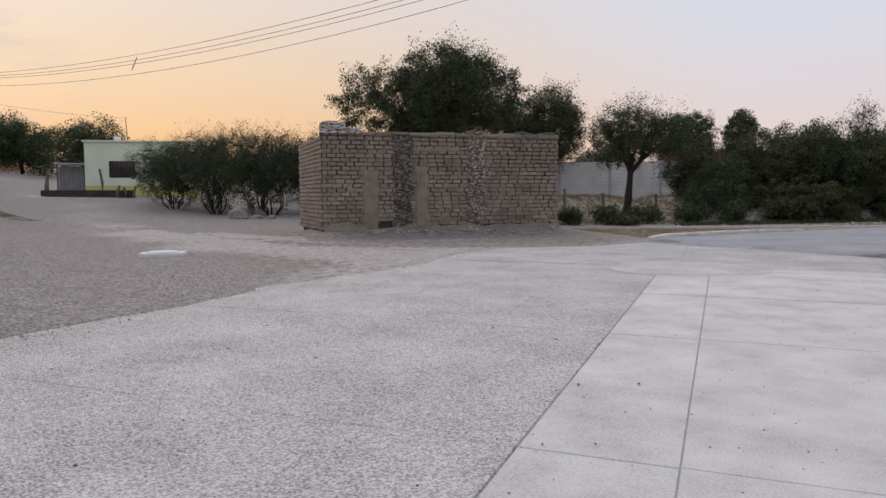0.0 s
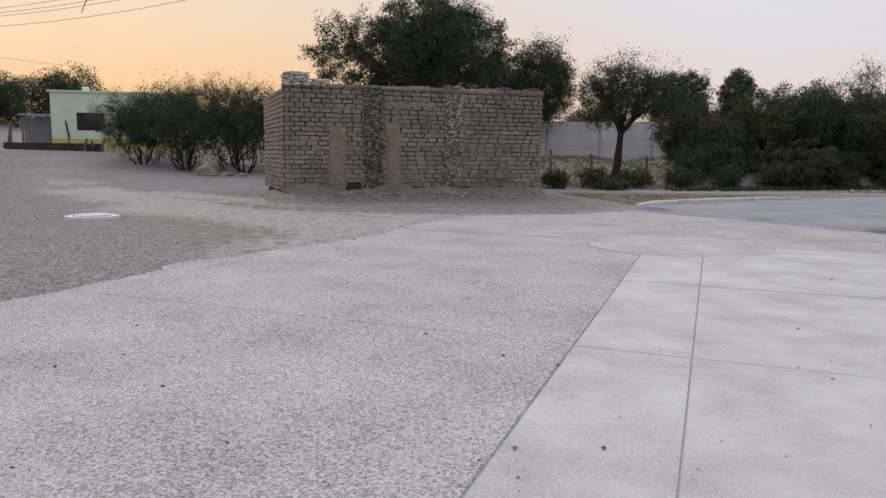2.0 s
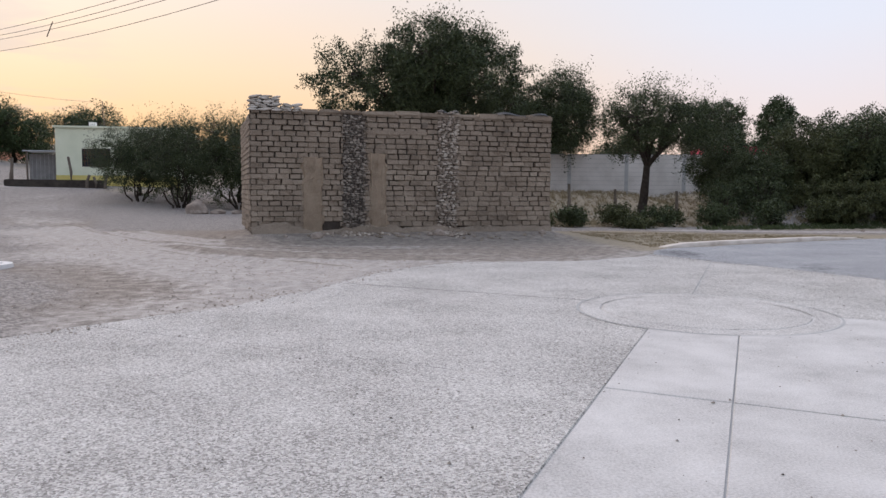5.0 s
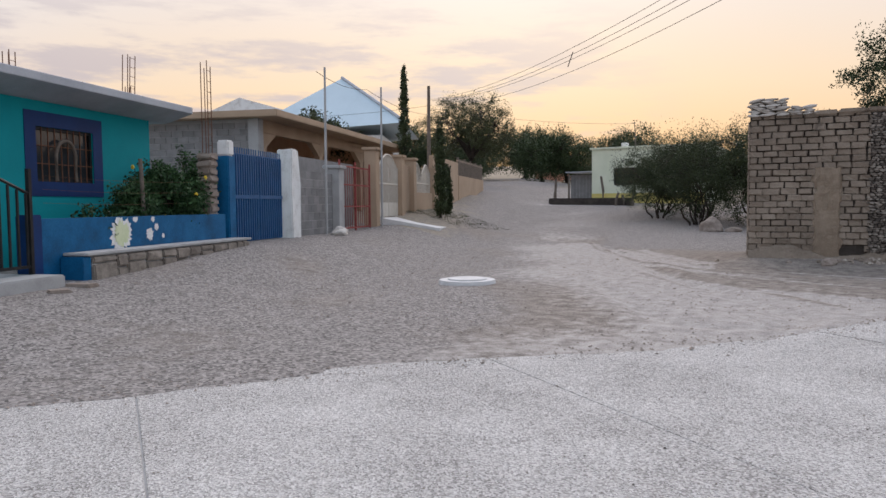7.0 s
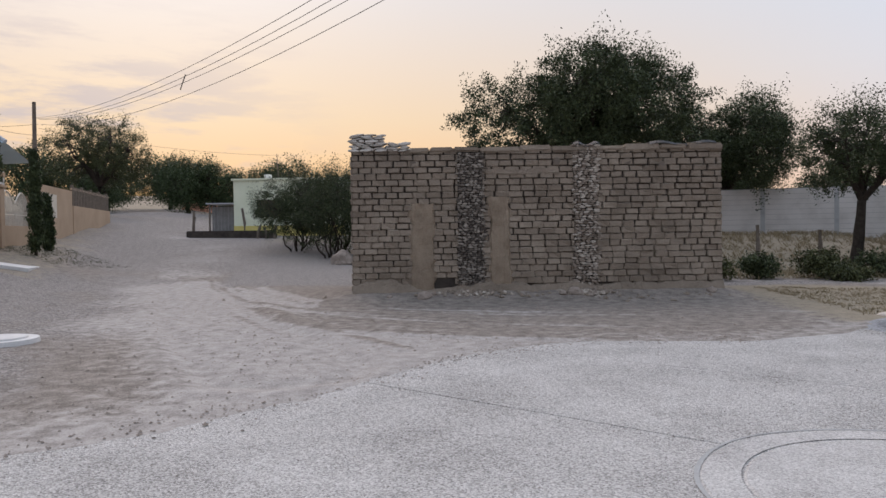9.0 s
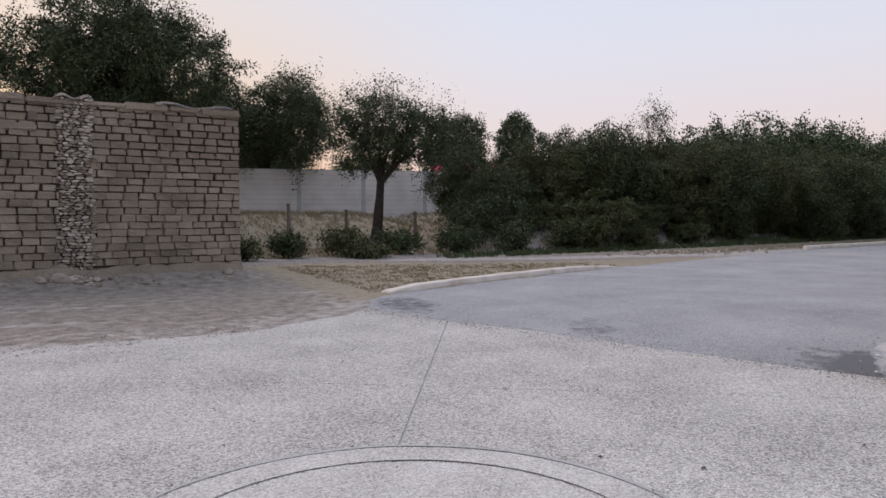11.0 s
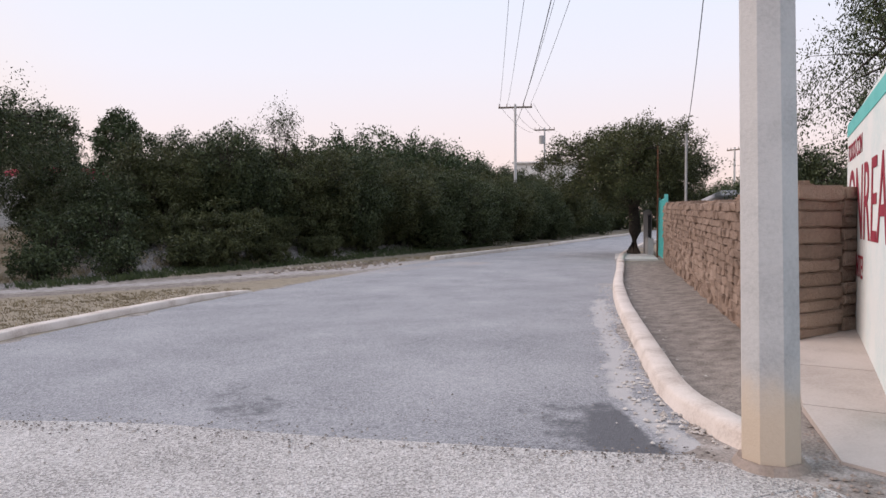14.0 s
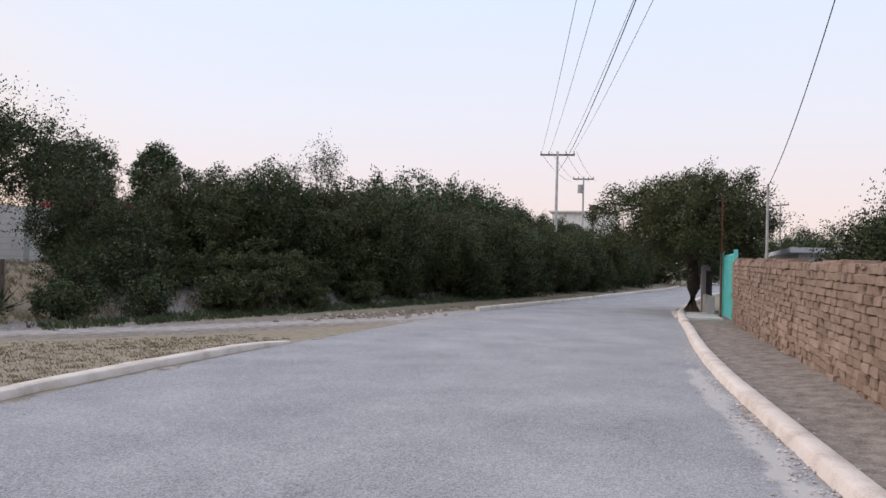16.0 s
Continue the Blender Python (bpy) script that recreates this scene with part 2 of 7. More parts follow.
M["sign_red"] = mat("crimson_mural_paint", [(0.22, 0.02, 0.04), (0.33, 0.04, 0.06)], 8, 40, 0.85, 0.1)
M["pink"] = mat("pink_wall_paint", [(0.62, 0.08, 0.15), (0.75, 0.12, 0.20)], 1.0, 30, 0.85, 0.1)
M["bark"] = mat("dark_mesquite_bark", [(0.018, 0.014, 0.011), (0.055, 0.043, 0.034)], 9, 50, 0.95, 0.7)
M["wood"] = mat("grey_weathered_wood", [(0.10, 0.08, 0.065), (0.2, 0.165, 0.135)], 8, 50, 0.95, 0.5)
M["leaf"] = leaf_mat("mesquite_leaf", (0.014, 0.024, 0.009), (0.074, 0.092, 0.038))
M["leaf_far"] = leaf_mat("tree_leaf", (0.019, 0.034, 0.013), (0.066, 0.092, 0.036))
M["leaf_olive"] = leaf_mat("olive_leaf", (0.022, 0.029, 0.010), (0.085, 0.093, 0.035))
M["leaf_fresh"] = leaf_mat("fresh_garden_leaf", (0.012, 0.035, 0.011), (0.05, 0.105, 0.034))
M["grass_dry"] = leaf_mat("dry_grass", (0.17, 0.135, 0.08), (0.34, 0.275, 0.175))
M["grass_green"] = leaf_mat("green_grass", (0.025, 0.04, 0.014), (0.075, 0.095, 0.035))
M["flower"] = mat("yellow_petals", [(0.8, 0.5, 0.03), (0.85, 0.65, 0.08)], 5, 50, 0.7, 0)
M["flower_white"] = mat("white_petals", [(0.7, 0.7, 0.7), (0.8, 0.8, 0.8)], 5, 50, 0.7, 0)
M["cable"] = mat("dark_cable", [(0.02, 0.02, 0.02), (0.05, 0.05, 0.05)], 5, 50, 0.6, 0)
M["porcelain"] = mat("insulator_porcelain", [(0.25, 0.22, 0.2), (0.35, 0.3, 0.28)], 5, 50, 0.3, 0)
M["plastic"] = mat("black_plastic_sheet", [(0.015, 0.015, 0.018), (0.03, 0.03, 0.034)], 5, 30, 0.35, 0.3)
M["cutstone"] = mat("manhole_concrete", [(0.52, 0.50, 0.49), (0.68, 0.66, 0.65)], 3, 60, 0.85, 0.3)
M["curtain"] = mat("dark_curtain", [(0.03, 0.02, 0.02), (0.09, 0.05, 0.045)], 3, 20, 0.9, 0.2)


def glass_mat():
    m = bpy.data.materials.new("window_glass")
    m.use_nodes = True
    b = m.node_tree.nodes["Principled BSDF"]
    b.inputs["Base Color"].default_value = (0.03, 0.035, 0.04, 1)
    b.inputs["Roughness"].default_value = 0.06
    return m


M["glass"] = glass_mat()


def ground_mat():
    """Dirt whose kind (pale track dust, dry turf, dark gravel) follows the painted masks."""
    m = bpy.data.materials.new("dirt_ground")
    m.use_nodes = True
    nt = m.node_tree
    N, L = nt.nodes.new, nt.links.new
    bsdf = nt.nodes["Principled BSDF"]
    pos = N("ShaderNodeNewGeometry").outputs["Position"]

    def noise_tex(scale, detail=6, vec=None):
        n = N("ShaderNodeTexNoise")
        n.inputs["Scale"].default_value, n.inputs["Detail"].default_value, n.inputs["Roughness"].default_value = scale, detail, 0.65
        L(vec or pos, n.inputs["Vector"])
        return n.outputs["Fac"]

    def ramp(src, a, b, lo=0.35, hi=0.65):
        r = N("ShaderNodeValToRGB")
        r.color_ramp.elements[0].position, r.color_ramp.elements[1].position = lo, hi
        r.color_ramp.elements[0].color, r.color_ramp.elements[1].color = (*a, 1), (*b, 1)
        L(src, r.inputs[0])
        return r.outputs[0]

    def mix(f, a, b):
        x = N("ShaderNodeMix")
        x.data_type = 'RGBA'
        L(f, x.inputs[0]), L(a, x.inputs[6]), L(b, x.inputs[7])
        return x.outputs[2]
    vor = N("ShaderNodeTexVoronoi")
    vor.inputs["Scale"].default_value = 38
    L(pos, vor.inputs["Vector"])
    sc = N("ShaderNodeSeparateColor")
    L(vor.outputs["Color"], sc.inputs[0])
    big, mid, fine = noise_tex(0.7), noise_tex(5), noise_tex(55, 4)
    fm = N("ShaderNodeMix")
    fm.inputs[0].default_value = 0.5
    L(mid, fm.inputs[2]), L(fine, fm.inputs[3])
    dirt = ramp(fm.outputs[0], (0.135, 0.115, 0.10), (0.325, 0.282, 0.248), 0.40, 0.60)
    dust = ramp(fm.outputs[0], (0.25, 0.226, 0.21), (0.47, 0.432, 0.405), 0.38, 0.62)
    gm = N("ShaderNodeMix")
    gm.inputs[0].default_value = 0.55
    L(fm.outputs[0], gm.inputs[2]), L(sc.outputs[0], gm.inputs[3])
    gravel = ramp(gm.outputs[0], (0.08, 0.073, 0.069), (0.38, 0.345, 0.325), 0.2, 0.8)
    turf = ramp(fm.outputs[0], (0.19, 0.16, 0.115), (0.36, 0.305, 0.235))
    at = N("ShaderNodeAttribute")
    at.attribute_name = "kinds"
    ac = N("ShaderNodeSeparateColor")
    L(at.outputs["Color"], ac.inputs[0])

    def soft(ch):
        a = N("ShaderNodeMath")
        a.operation = 'MULTIPLY_ADD'
        L(mid, a.inputs[0])
        a.inputs[1].default_value, a.inputs[2].default_value = 0.9, -0.45
        c = N("ShaderNodeMath")
        L(a.outputs[0], c.inputs[0]), L(ch, c.inputs[1])
        r = N("ShaderNodeMapRange")
        r.interpolation_type = 'SMOOTHSTEP'
        r.inputs[1].default_value, r.inputs[2].default_value = 0.25, 0.75
        L(c.outputs[0], r.inputs[0])
        return r.outputs[0]
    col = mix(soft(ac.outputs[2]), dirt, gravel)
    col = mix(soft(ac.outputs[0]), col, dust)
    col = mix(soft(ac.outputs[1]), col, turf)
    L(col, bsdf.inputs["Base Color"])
    bsdf.inputs["Roughness"].default_value = 0.95
    bsdf.inputs["Specular IOR Level"].default_value = 0.15
    b = N("ShaderNodeBump")
    b.inputs["Strength"].default_value, b.inputs["Distance"].default_value = 0.7, 0.02
    L(gm.outputs[0], b.inputs["Height"])
    L(b.outputs[0], bsdf.inputs["Normal"])
    return m


M["dirt"] = ground_mat()


def asphalt_mat():
    """Dusty asphalt with tar repairs and worn pale areas laid on by masks."""
    m = mat("worn_dusty_asphalt", [(0.15, 0.15, 0.162), (0.30, 0.30, 0.312), (0.43, 0.425, 0.43)], 0.7, 90, 0.9, 0.6, 0.6, kind="pebble", fine_mix=0.45, dist=0.008)
    nt = m.node_tree
    N, L = nt.nodes.new, nt.links.new
    bsdf = nt.nodes["Principled BSDF"]
    src = bsdf.inputs["Base Color"].links[0].from_socket
    at, sep = N("ShaderNodeAttribute"), N("ShaderNodeSeparateColor")
    at.attribute_name = "kinds"
    L(at.outputs["Color"], sep.inputs[0])
    nz = N("ShaderNodeTexNoise")
    nz.inputs["Scale"].default_value, nz.inputs["Detail"].default_value, nz.inputs["Roughness"].default_value = 5.0, 8, 0.75
    L(N("ShaderNodeNewGeometry").outputs["Position"], nz.inputs["Vector"])
    for ch, c in ((0, (0.085, 0.085, 0.094)), (1, (0.47, 0.45, 0.44)), (2, (0.40, 0.345, 0.31))):
        ad, mr, mx = N("ShaderNodeMath"), N("ShaderNodeMapRange"), N("ShaderNodeMix")
        L(nz.outputs["Fac"], ad.inputs[0]), L(sep.outputs[ch], ad.inputs[1])
        mr.interpolation_type = 'SMOOTHSTEP'
        mr.inputs[1].default_value, mr.inputs[2].default_value, mr.inputs[4].default_value = 0.8, 1.1, 0.85
        L(ad.outputs[0], mr.inputs[0])
        mx.data_type = 'RGBA'
        mx.inputs[7].default_value = (*c, 1)
        L(mr.outputs[0], mx.inputs[0]), L(src, mx.inputs[6])
        src = mx.outputs[2]
    L(src, bsdf.inputs["Base Color"])
    return m


M["asphalt"] = asphalt_mat()

# ---- helpers for building ----
rng = np.random.default_rng(7)
rnd = random.Random(11)


def mesh_of(name, verts, faces, material, smooth=False):
    me = bpy.data.meshes.new(name)
    me.from_pydata([tuple(v) for v in verts], [], faces)
    me.materials.append(material)
    if smooth:
        me.polygons.foreach_set("use_smooth", [True] * len(me.polygons))
    me.update()
    return me


def part(name, bm, material, parent, label=""):
    me = bpy.data.meshes.new(name)
    bm.to_mesh(me)
    bm.free()
    me.materials.append(material)
    ob = new(name, me)
    ob.parent = parent
    return tagged(ob, label)


def part_mesh(name, me, parent, label="", m=None):
    ob = new(name, me)
    ob.parent = parent
    if m is not None:
        ob.matrix_basis = m
    return tagged(ob, label)


def thing(name, base, label, category, rz=0, group="", kind=""):
    ob = new(name)
    ob.matrix_basis = pose(*base, 0, 0, rz)
    ob.empty_display_size = 0.2
    return tagged(ob, label, category, group, kind)


def bm_box(a, b, bevel=0.0, bm=None, jitter=0.0, cuts=0):
    own = bm is None
    bm = bm or bmesh.new()
    r = bmesh.ops.create_cube(bm, size=1)
    for v in r["verts"]:
        v.co = Vector([a[i] + (v.co[i] + 0.5) * (b[i] - a[i]) for i in range(3)])
    if bevel and own:
        bmesh.ops.bevel(bm, geom=bm.edges[:], offset=bevel, segments=2, affect='EDGES')
    if cuts and own:
        bmesh.ops.subdivide_edges(bm, edges=bm.edges[:], cuts=cuts, use_grid_fill=True)
    if jitter and own:
        for v in bm.verts:
            v.co += noise.noise_vector(v.co * 3.1) * jitter
    return bm


def bm_cyl(bm, p0, p1, r0, r1=None, n=8):
    p0, p1 = Vector(p0), Vector(p1)
    d = p1 - p0
    r = bmesh.ops.create_cone(bm, cap_ends=True, segments=n, radius1=r0, radius2=r0 if r1 is None else r1, depth=d.length)
    mt = Matrix.Translation((p0 + p1) / 2) @ d.to_track_quat('Z', 'Y').to_matrix().to_4x4()
    bmesh.ops.transform(bm, matrix=mt, verts=r["verts"])
    return bm


def tube(pts, radii, n=6):
    """Verts and faces of a tapered tube through pts."""
    V, F = [], []
    pts = [Vector(p) for p in pts]
    for i, p in enumerate(pts):
        d = (pts[min(i + 1, len(pts) - 1)] - pts[max(i - 1, 0)]).normalized()
        q = d.to_track_quat('Z', 'Y')
        for k in range(n):
            a = 2 * math.pi * k / n
            V.append(p + q @ Vector((math.cos(a) * radii[i], math.sin(a) * radii[i], 0)))
    for i in range(len(pts) - 1):
        for k in range(n):
            F.append((i * n + k, i * n + (k + 1) % n, (i + 1) * n + (k + 1) % n, (i + 1) * n + k))
    F.append(tuple(range((len(pts) - 1) * n, len(pts) * n)))
    return V, F


def sstep(x):
    x = np.clip(x, 0, 1)
    return x * x * (3 - 2 * x)


# ---- the lie of the land ----
FP, FU, FN = np.array((-10.72, 11.2)), np.array((-0.335, 0.942)), np.array((0.942, 0.335))
FACE_RZ = math.degrees(math.atan2(0.942, -0.335))
RUIN, RUIN_RZ, RUIN_K = (-1.27, 17.26, 0.14), 7.1, 1.105
RU = np.array((math.cos(math.radians(RUIN_RZ)), math.sin(math.radians(RUIN_RZ))))


def ruin_uv(x, y):
    """Distance along the ruin's front and behind it."""
    return (x - RUIN[0]) * RU[0] + (y - RUIN[1]) * RU[1], (y - RUIN[1]) * RU[0] - (x - RUIN[0]) * RU[1]


def H(x, y):
    x, y = np.asarray(x, float), np.asarray(y, float)
    s = (x - FP[0]) * FU[0] + (y - FP[1]) * FU[1]
    e = (x - FP[0]) * FN[0] + (y - FP[1]) * FN[1]
    q = -0.85 * (x + 4.6) + 0.53 * (y - 2.0)
    left = (0.28 + 0.27 * sstep((s + 6) / 7) + 0.45 * sstep((s - 9) / 7)) * sstep((4.4 - e) / 4.4) * sstep((q - 0.2) / 2.4)
    up = sstep((s - 14) / 20) * np.maximum(s - 14, 0) * 0.053 * sstep((12 - x) / 12)
    road = 0.004 * np.maximum(x - 30, 0)
    u, v = ruin_uv(x, y)
    mound = 0.19 * np.exp(-(np.maximum(np.abs(u - 3.95) - 3.75, 0) / 0.7) ** 2 - (np.maximum(np.abs(v - 1.2) - 1.1, 0) / 0.75) ** 2)
    field = 1.15 * sstep((y - 24.5) / 11) * sstep((x - 2) / 6)
    yb = 21.8 + 0.15 * (x - 16)
    bank = 0.95 * sstep((y - yb) / 3.0) * sstep((x - 15.5) / 4)
    rise = np.maximum(field * (1 - sstep((x - 15.5) / 4)), bank + 0.2 * sstep((y - yb - 3) / 12)) if np.ndim(x) else max(float(field * (1 - sstep((x - 15.5) / 4))), float(bank))
    yw = 7.0 + 0.34 * (x - 12.4)
    walk_r = 0.10 * sstep((yw + 0.85 - y) / 1.0) * sstep((x - 9.3) / 1.5)
    return left + up + road + mound + rise + walk_r


def gz(x, y):
    return float(H(np.array([x]), np.array([y]))[0])


def in_poly(X, Y, poly):
    """Signed distance to a polygon's edge, positive inside."""
    inside = np.zeros(X.shape, bool)
    dist = np.full(X.shape, 1e9)
    n = len(poly)
    for i in range(n):
        (x0, y0), (x1, y1) = poly[i], poly[(i + 1) % n]
        hit = ((y0 > Y) != (y1 > Y)) & (X < (x1 - x0) * (Y - y0) / (y1 - y0 + 1e-12) + x0)
        inside ^= hit
        t = np.clip(((X - x0) * (x1 - x0) + (Y - y0) * (y1 - y0)) / ((x1 - x0) ** 2 + (y1 - y0) ** 2 + 1e-12), 0, 1)
        dist = np.minimum(dist, np.hypot(X - x0 - t * (x1 - x0), Y - y0 - t * (y1 - y0)))
    return np.where(inside, dist, -dist)


def near_line(X, Y, pts):
    d = np.full(X.shape, 1e9)
    for (x0, y0), (x1, y1) in zip(pts[:-1], pts[1:]):
        t = np.clip(((X - x0) * (x1 - x0) + (Y - y0) * (y1 - y0)) / ((x1 - x0) ** 2 + (y1 - y0) ** 2), 0, 1)
        d = np.minimum(d, np.hypot(X - x0 - t * (x1 - x0), Y - y0 - t * (y1 - y0)))
    return d


def wave(X, Y, k, ph=0.0):
    """A cheap smooth wobble between -1 and 1."""
    return (np.sin(X * k + 1.3 * np.sin(Y * k * 0.7 + ph)) + np.sin(Y * k * 1.3 + 1.7 * np.sin(X * k * 0.9 + ph * 2))) / 2


CONC = [(-13.0, -11.5), (-9.0, -5.0), (-4.6, 2.0), (-3.9, 2.95), (-3.3, 3.6), (-2.95, 4.35), (-2.55, 5.2), (-2.0, 5.9), (-1.4, 6.45), (-0.5, 7.15), (0.15, 8.1), (0.7, 9.2), (1.55, 10.5), (2.4, 11.35), (3.05, 11.65), (5.1, 11.7),
        (6.64, 12.42), (7.03, 12.87), (7.31, 12.1), (7.52, 11.33), (7.81, 10.78), (8.07, 10.24), (8.43, 9.11), (8.67, 8.47), (8.94, 7.74), (9.25, 7.04), (9.48, 6.77), (9.1, 6.26), (8.67, 5.65), (8.2, 4.4), (7.0, 1.6), (4.8, -3.6), (1.5, -11.0), (0.0, -15.0)]
ASP_L = [(6.68, 12.32), (7.5, 13.77), (8.21, 14.34), (9.25, 14.7), (10.41, 15.17), (11.86, 15.73), (13.73, 16.37), (15.03, 16.77), (19.49, 18.08), (22.8, 18.99), (26.44, 19.84), (35.29, 20.98), (41.59, 21.95), (53.76, 23.77), (69.24, 25.99), (91.33, 29.92), (143.25, 39.93)]
ASP_R = [(8.73, 7.02), (9.48, 6.77), (9.75, 7.0), (10.43, 7.46), (11.81, 8.04), (13.89, 8.9), (16.24, 9.86), (20.09, 11.25), (24.6, 12.7), (26.48, 13.36), (33.41, 15.56), (43.9, 17.79), (66.02, 20.93), (91.46, 24.37), (143.39, 33.27)]
ASPH = ASP_L + ASP_R[::-1]


def smooth_line(pts, times=2):
    pts = [Vector((*p[:2], 0)) for p in pts]
    for _ in range(times):
        q = [pts[0]]
        for a, b in zip(pts[:-1], pts[1:]):
            q += [a.lerp(b, 0.25), a.lerp(b, 0.75)]
        pts = q + [pts[-1]]
    return pts


def bank_soil(X, Y):
    yb = 22.0 + 0.15 * (X - 16)
    wide = 2.6 + 6.4 * sstep((X - 15) / 4)
    yard = sstep((X + 9.5 + 0.28 * (Y - 30)) / 1.5) * sstep((2 - X) / 2) * sstep((Y - 20.8) / 2) * sstep((41 - Y) / 2)
    return np.maximum(sstep((Y - yb) / 0.6) * sstep((yb + wide - Y) / 2) * sstep((X - 5) / 2) * sstep((90 - X) / 10), 0.9 * yard)


def build_ground():
    def axis(lo, hi, step, far):
        mid = np.arange(lo, hi, step)
        g = step * 1.3 ** np.arange(1, 60)
        out = np.cumsum(g)
        out = out[out < far]
        return np.concatenate([(lo - out)[::-1], mid, hi + out])
    xs, ys = axis(-11, 12, 0.095, 1500), axis(4, 24, 0.095, 1500)
    X, Y = np.meshgrid(xs, ys)
    Z = H(X, Y)
    d = np.maximum(in_poly(X, Y, CONC), in_poly(X, Y, ASPH))
    wob = 0.5 * wave(X, Y, 2.3) + 0.3 * wave(X, Y, 6.1, 2) + 0.2 * wave(X, Y, 13, 4)
    Z += np.where(d > 0, np.maximum(0.012 + 0.016 * wob - 0.075 * d, -0.12), 0.012 + 0.014 * wob)
    # ruts of the dirt street
    ruts = [(-0.3, 9.6), (-2.9, 14.0), (-6.2, 20.5), (-10.8, 31.0), (-16.5, 42.5), (-27, 58), (-40, 84)]
    dr = near_line(X, Y, ruts)
    Z -= 0.04 * np.exp(-((dr - 0.8) / 0.2) ** 2) * (d < 0.1) - 0.02 * np.exp(-((dr - 1.15) / 0.16) ** 2) * (d < 0.1)
    track2 = [(6.62, 23.51), (9.41, 22.58), (11.88, 21.41), (15.01, 20.37), (19.45, 19.91), (25.0, 20.03)]
    d2 = near_line(X, Y, track2)
    e0 = (X - FP[0]) * FN[0] + (Y - FP[1]) * FN[1] - 3.5
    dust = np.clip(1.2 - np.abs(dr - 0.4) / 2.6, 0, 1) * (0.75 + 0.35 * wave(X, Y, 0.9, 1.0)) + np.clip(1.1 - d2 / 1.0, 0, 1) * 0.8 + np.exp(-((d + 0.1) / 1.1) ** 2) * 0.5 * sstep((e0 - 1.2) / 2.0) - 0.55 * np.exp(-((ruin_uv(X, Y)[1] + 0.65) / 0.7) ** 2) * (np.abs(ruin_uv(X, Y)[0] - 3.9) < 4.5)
    # tyre streaks fanning out of the street mouth
    rt = random.Random(17)
    fans = [[(-7.4, 24), (-4.6, 17.6), (-2.2, 13.4), (0.2, 10.6)], [(-6.8, 23), (-3.4, 17), (0.2, 14.2), (4.0, 13.2), (7.5, 13.4)], [(-7.8, 24), (-5.0, 17), (-3.6, 12.6), (-2.8, 8.8)], [(-5.4, 21.5), (-2.4, 16.2), (2.2, 14.7), (7.4, 14.9)], [(-7.0, 24), (-4.0, 16.5), (-0.6, 12.6), (3.5, 11.9)]]
    for q in range(26):
        o = rt.uniform(-0.9, 0.9)
        ln = [(x + o * rt.uniform(0.6, 1.2), y + o * 0.5 * rt.uniform(0.3, 1.2)) for x, y in fans[(0, 1, 0, 3, 4)[q % 5]]]
        ln = [tuple(p)[:2] for p in smooth_line(ln, 2)]
        dl = near_line(X, Y, ln)
        k = rt.uniform(0.4, 0.8) * (1 if rt.random() < 0.6 else -0.9)
        m = k * np.exp(-(dl / rt.uniform(0.07, 0.13)) ** 2) * np.clip(0.55 + 0.7 * wave(X, Y, rt.uniform(0.5, 1.1), q), 0, 1)
        dust += m * (d < 0.2)
        Z -= 0.022 * m * (d < 0.0)
    e = (X - FP[0]) * FN[0] + (Y - FP[1]) * FN[1]
    s = (X - FP[0]) * FU[0] + (Y - FP[1]) * FU[1]
    gravel = sstep((8.2 - e) / 2.6) * sstep((s + 16) / 4) * sstep((19 - s) / 8)
    gravel *= 0.74 + 0.16 * wave(e * 0.9 + 0.15 * s, s * 0.3, 2.2, 1.0) + 0.14 * wave(X, Y, 1.7, 3.0)
    right = sstep((X - 9.5) / 0.6) * (d < 0) * (Y < 8.1 + 0.35 * (X - 12.0)) * (Y > 2)
    dust -= 0.6 * right
    verge = sstep((d2 - 1.0) / 0.6) * sstep((X - 6.0) / 2) * (Y < 30) * sstep((Y - 13) / 1.0) * (d < 0)
    field = sstep((Y - 24) / 3) * sstep((X - 4) / 3) + 0.7 * sstep((-4.5 - X) / 3) * sstep((dr - 3.2) / 2) * (Y > 22)
    soil = bank_soil(X, Y)
    field = field * (1 - soil)
    verge = verge * (1 - soil)
    up_street = sstep((Y - 21) / 9) * sstep((4 - X) / 3)
    gravel = np.maximum(np.maximum(gravel, 0.9 * soil), 0.7 * up_street)
    dust = dust * (1 - 0.9 * soil) * (1 - 0.5 * up_street)
    far = sstep((np.hypot(X, Y) - 70) / 60)
    col = np.ones((X.size, 4), np.float32)
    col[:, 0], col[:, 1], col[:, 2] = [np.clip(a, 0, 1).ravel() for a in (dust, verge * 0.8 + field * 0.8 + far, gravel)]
    nx, ny = len(xs), len(ys)
    idx = np.arange(nx * ny).reshape(ny, nx)
    F = np.stack([idx[:-1, :-1], idx[:-1, 1:], idx[1:, 1:], idx[1:, :-1]], -1).reshape(-1, 4)
    me = bpy.data.meshes.new("ground")
    V = np.stack([X, Y, Z], -1).reshape(-1, 3)
    me.vertices.add(len(V)), me.vertices.foreach_set("co", V.ravel().astype(np.float32))
    me.loops.add(F.size), me.loops.foreach_set("vertex_index", F.ravel().astype(np.int32))
    me.polygons.add(len(F)), me.polygons.foreach_set("loop_start", np.arange(0, F.size, 4, dtype=np.int32))
    me.update(calc_edges=True)
    me.polygons.foreach_set("use_smooth", [True] * len(F))
    ca = me.color_attributes.new("kinds", 'FLOAT_COLOR', 'POINT')
    ca.data.foreach_set("color", col.ravel())
    me.materials.append(M["dirt"])
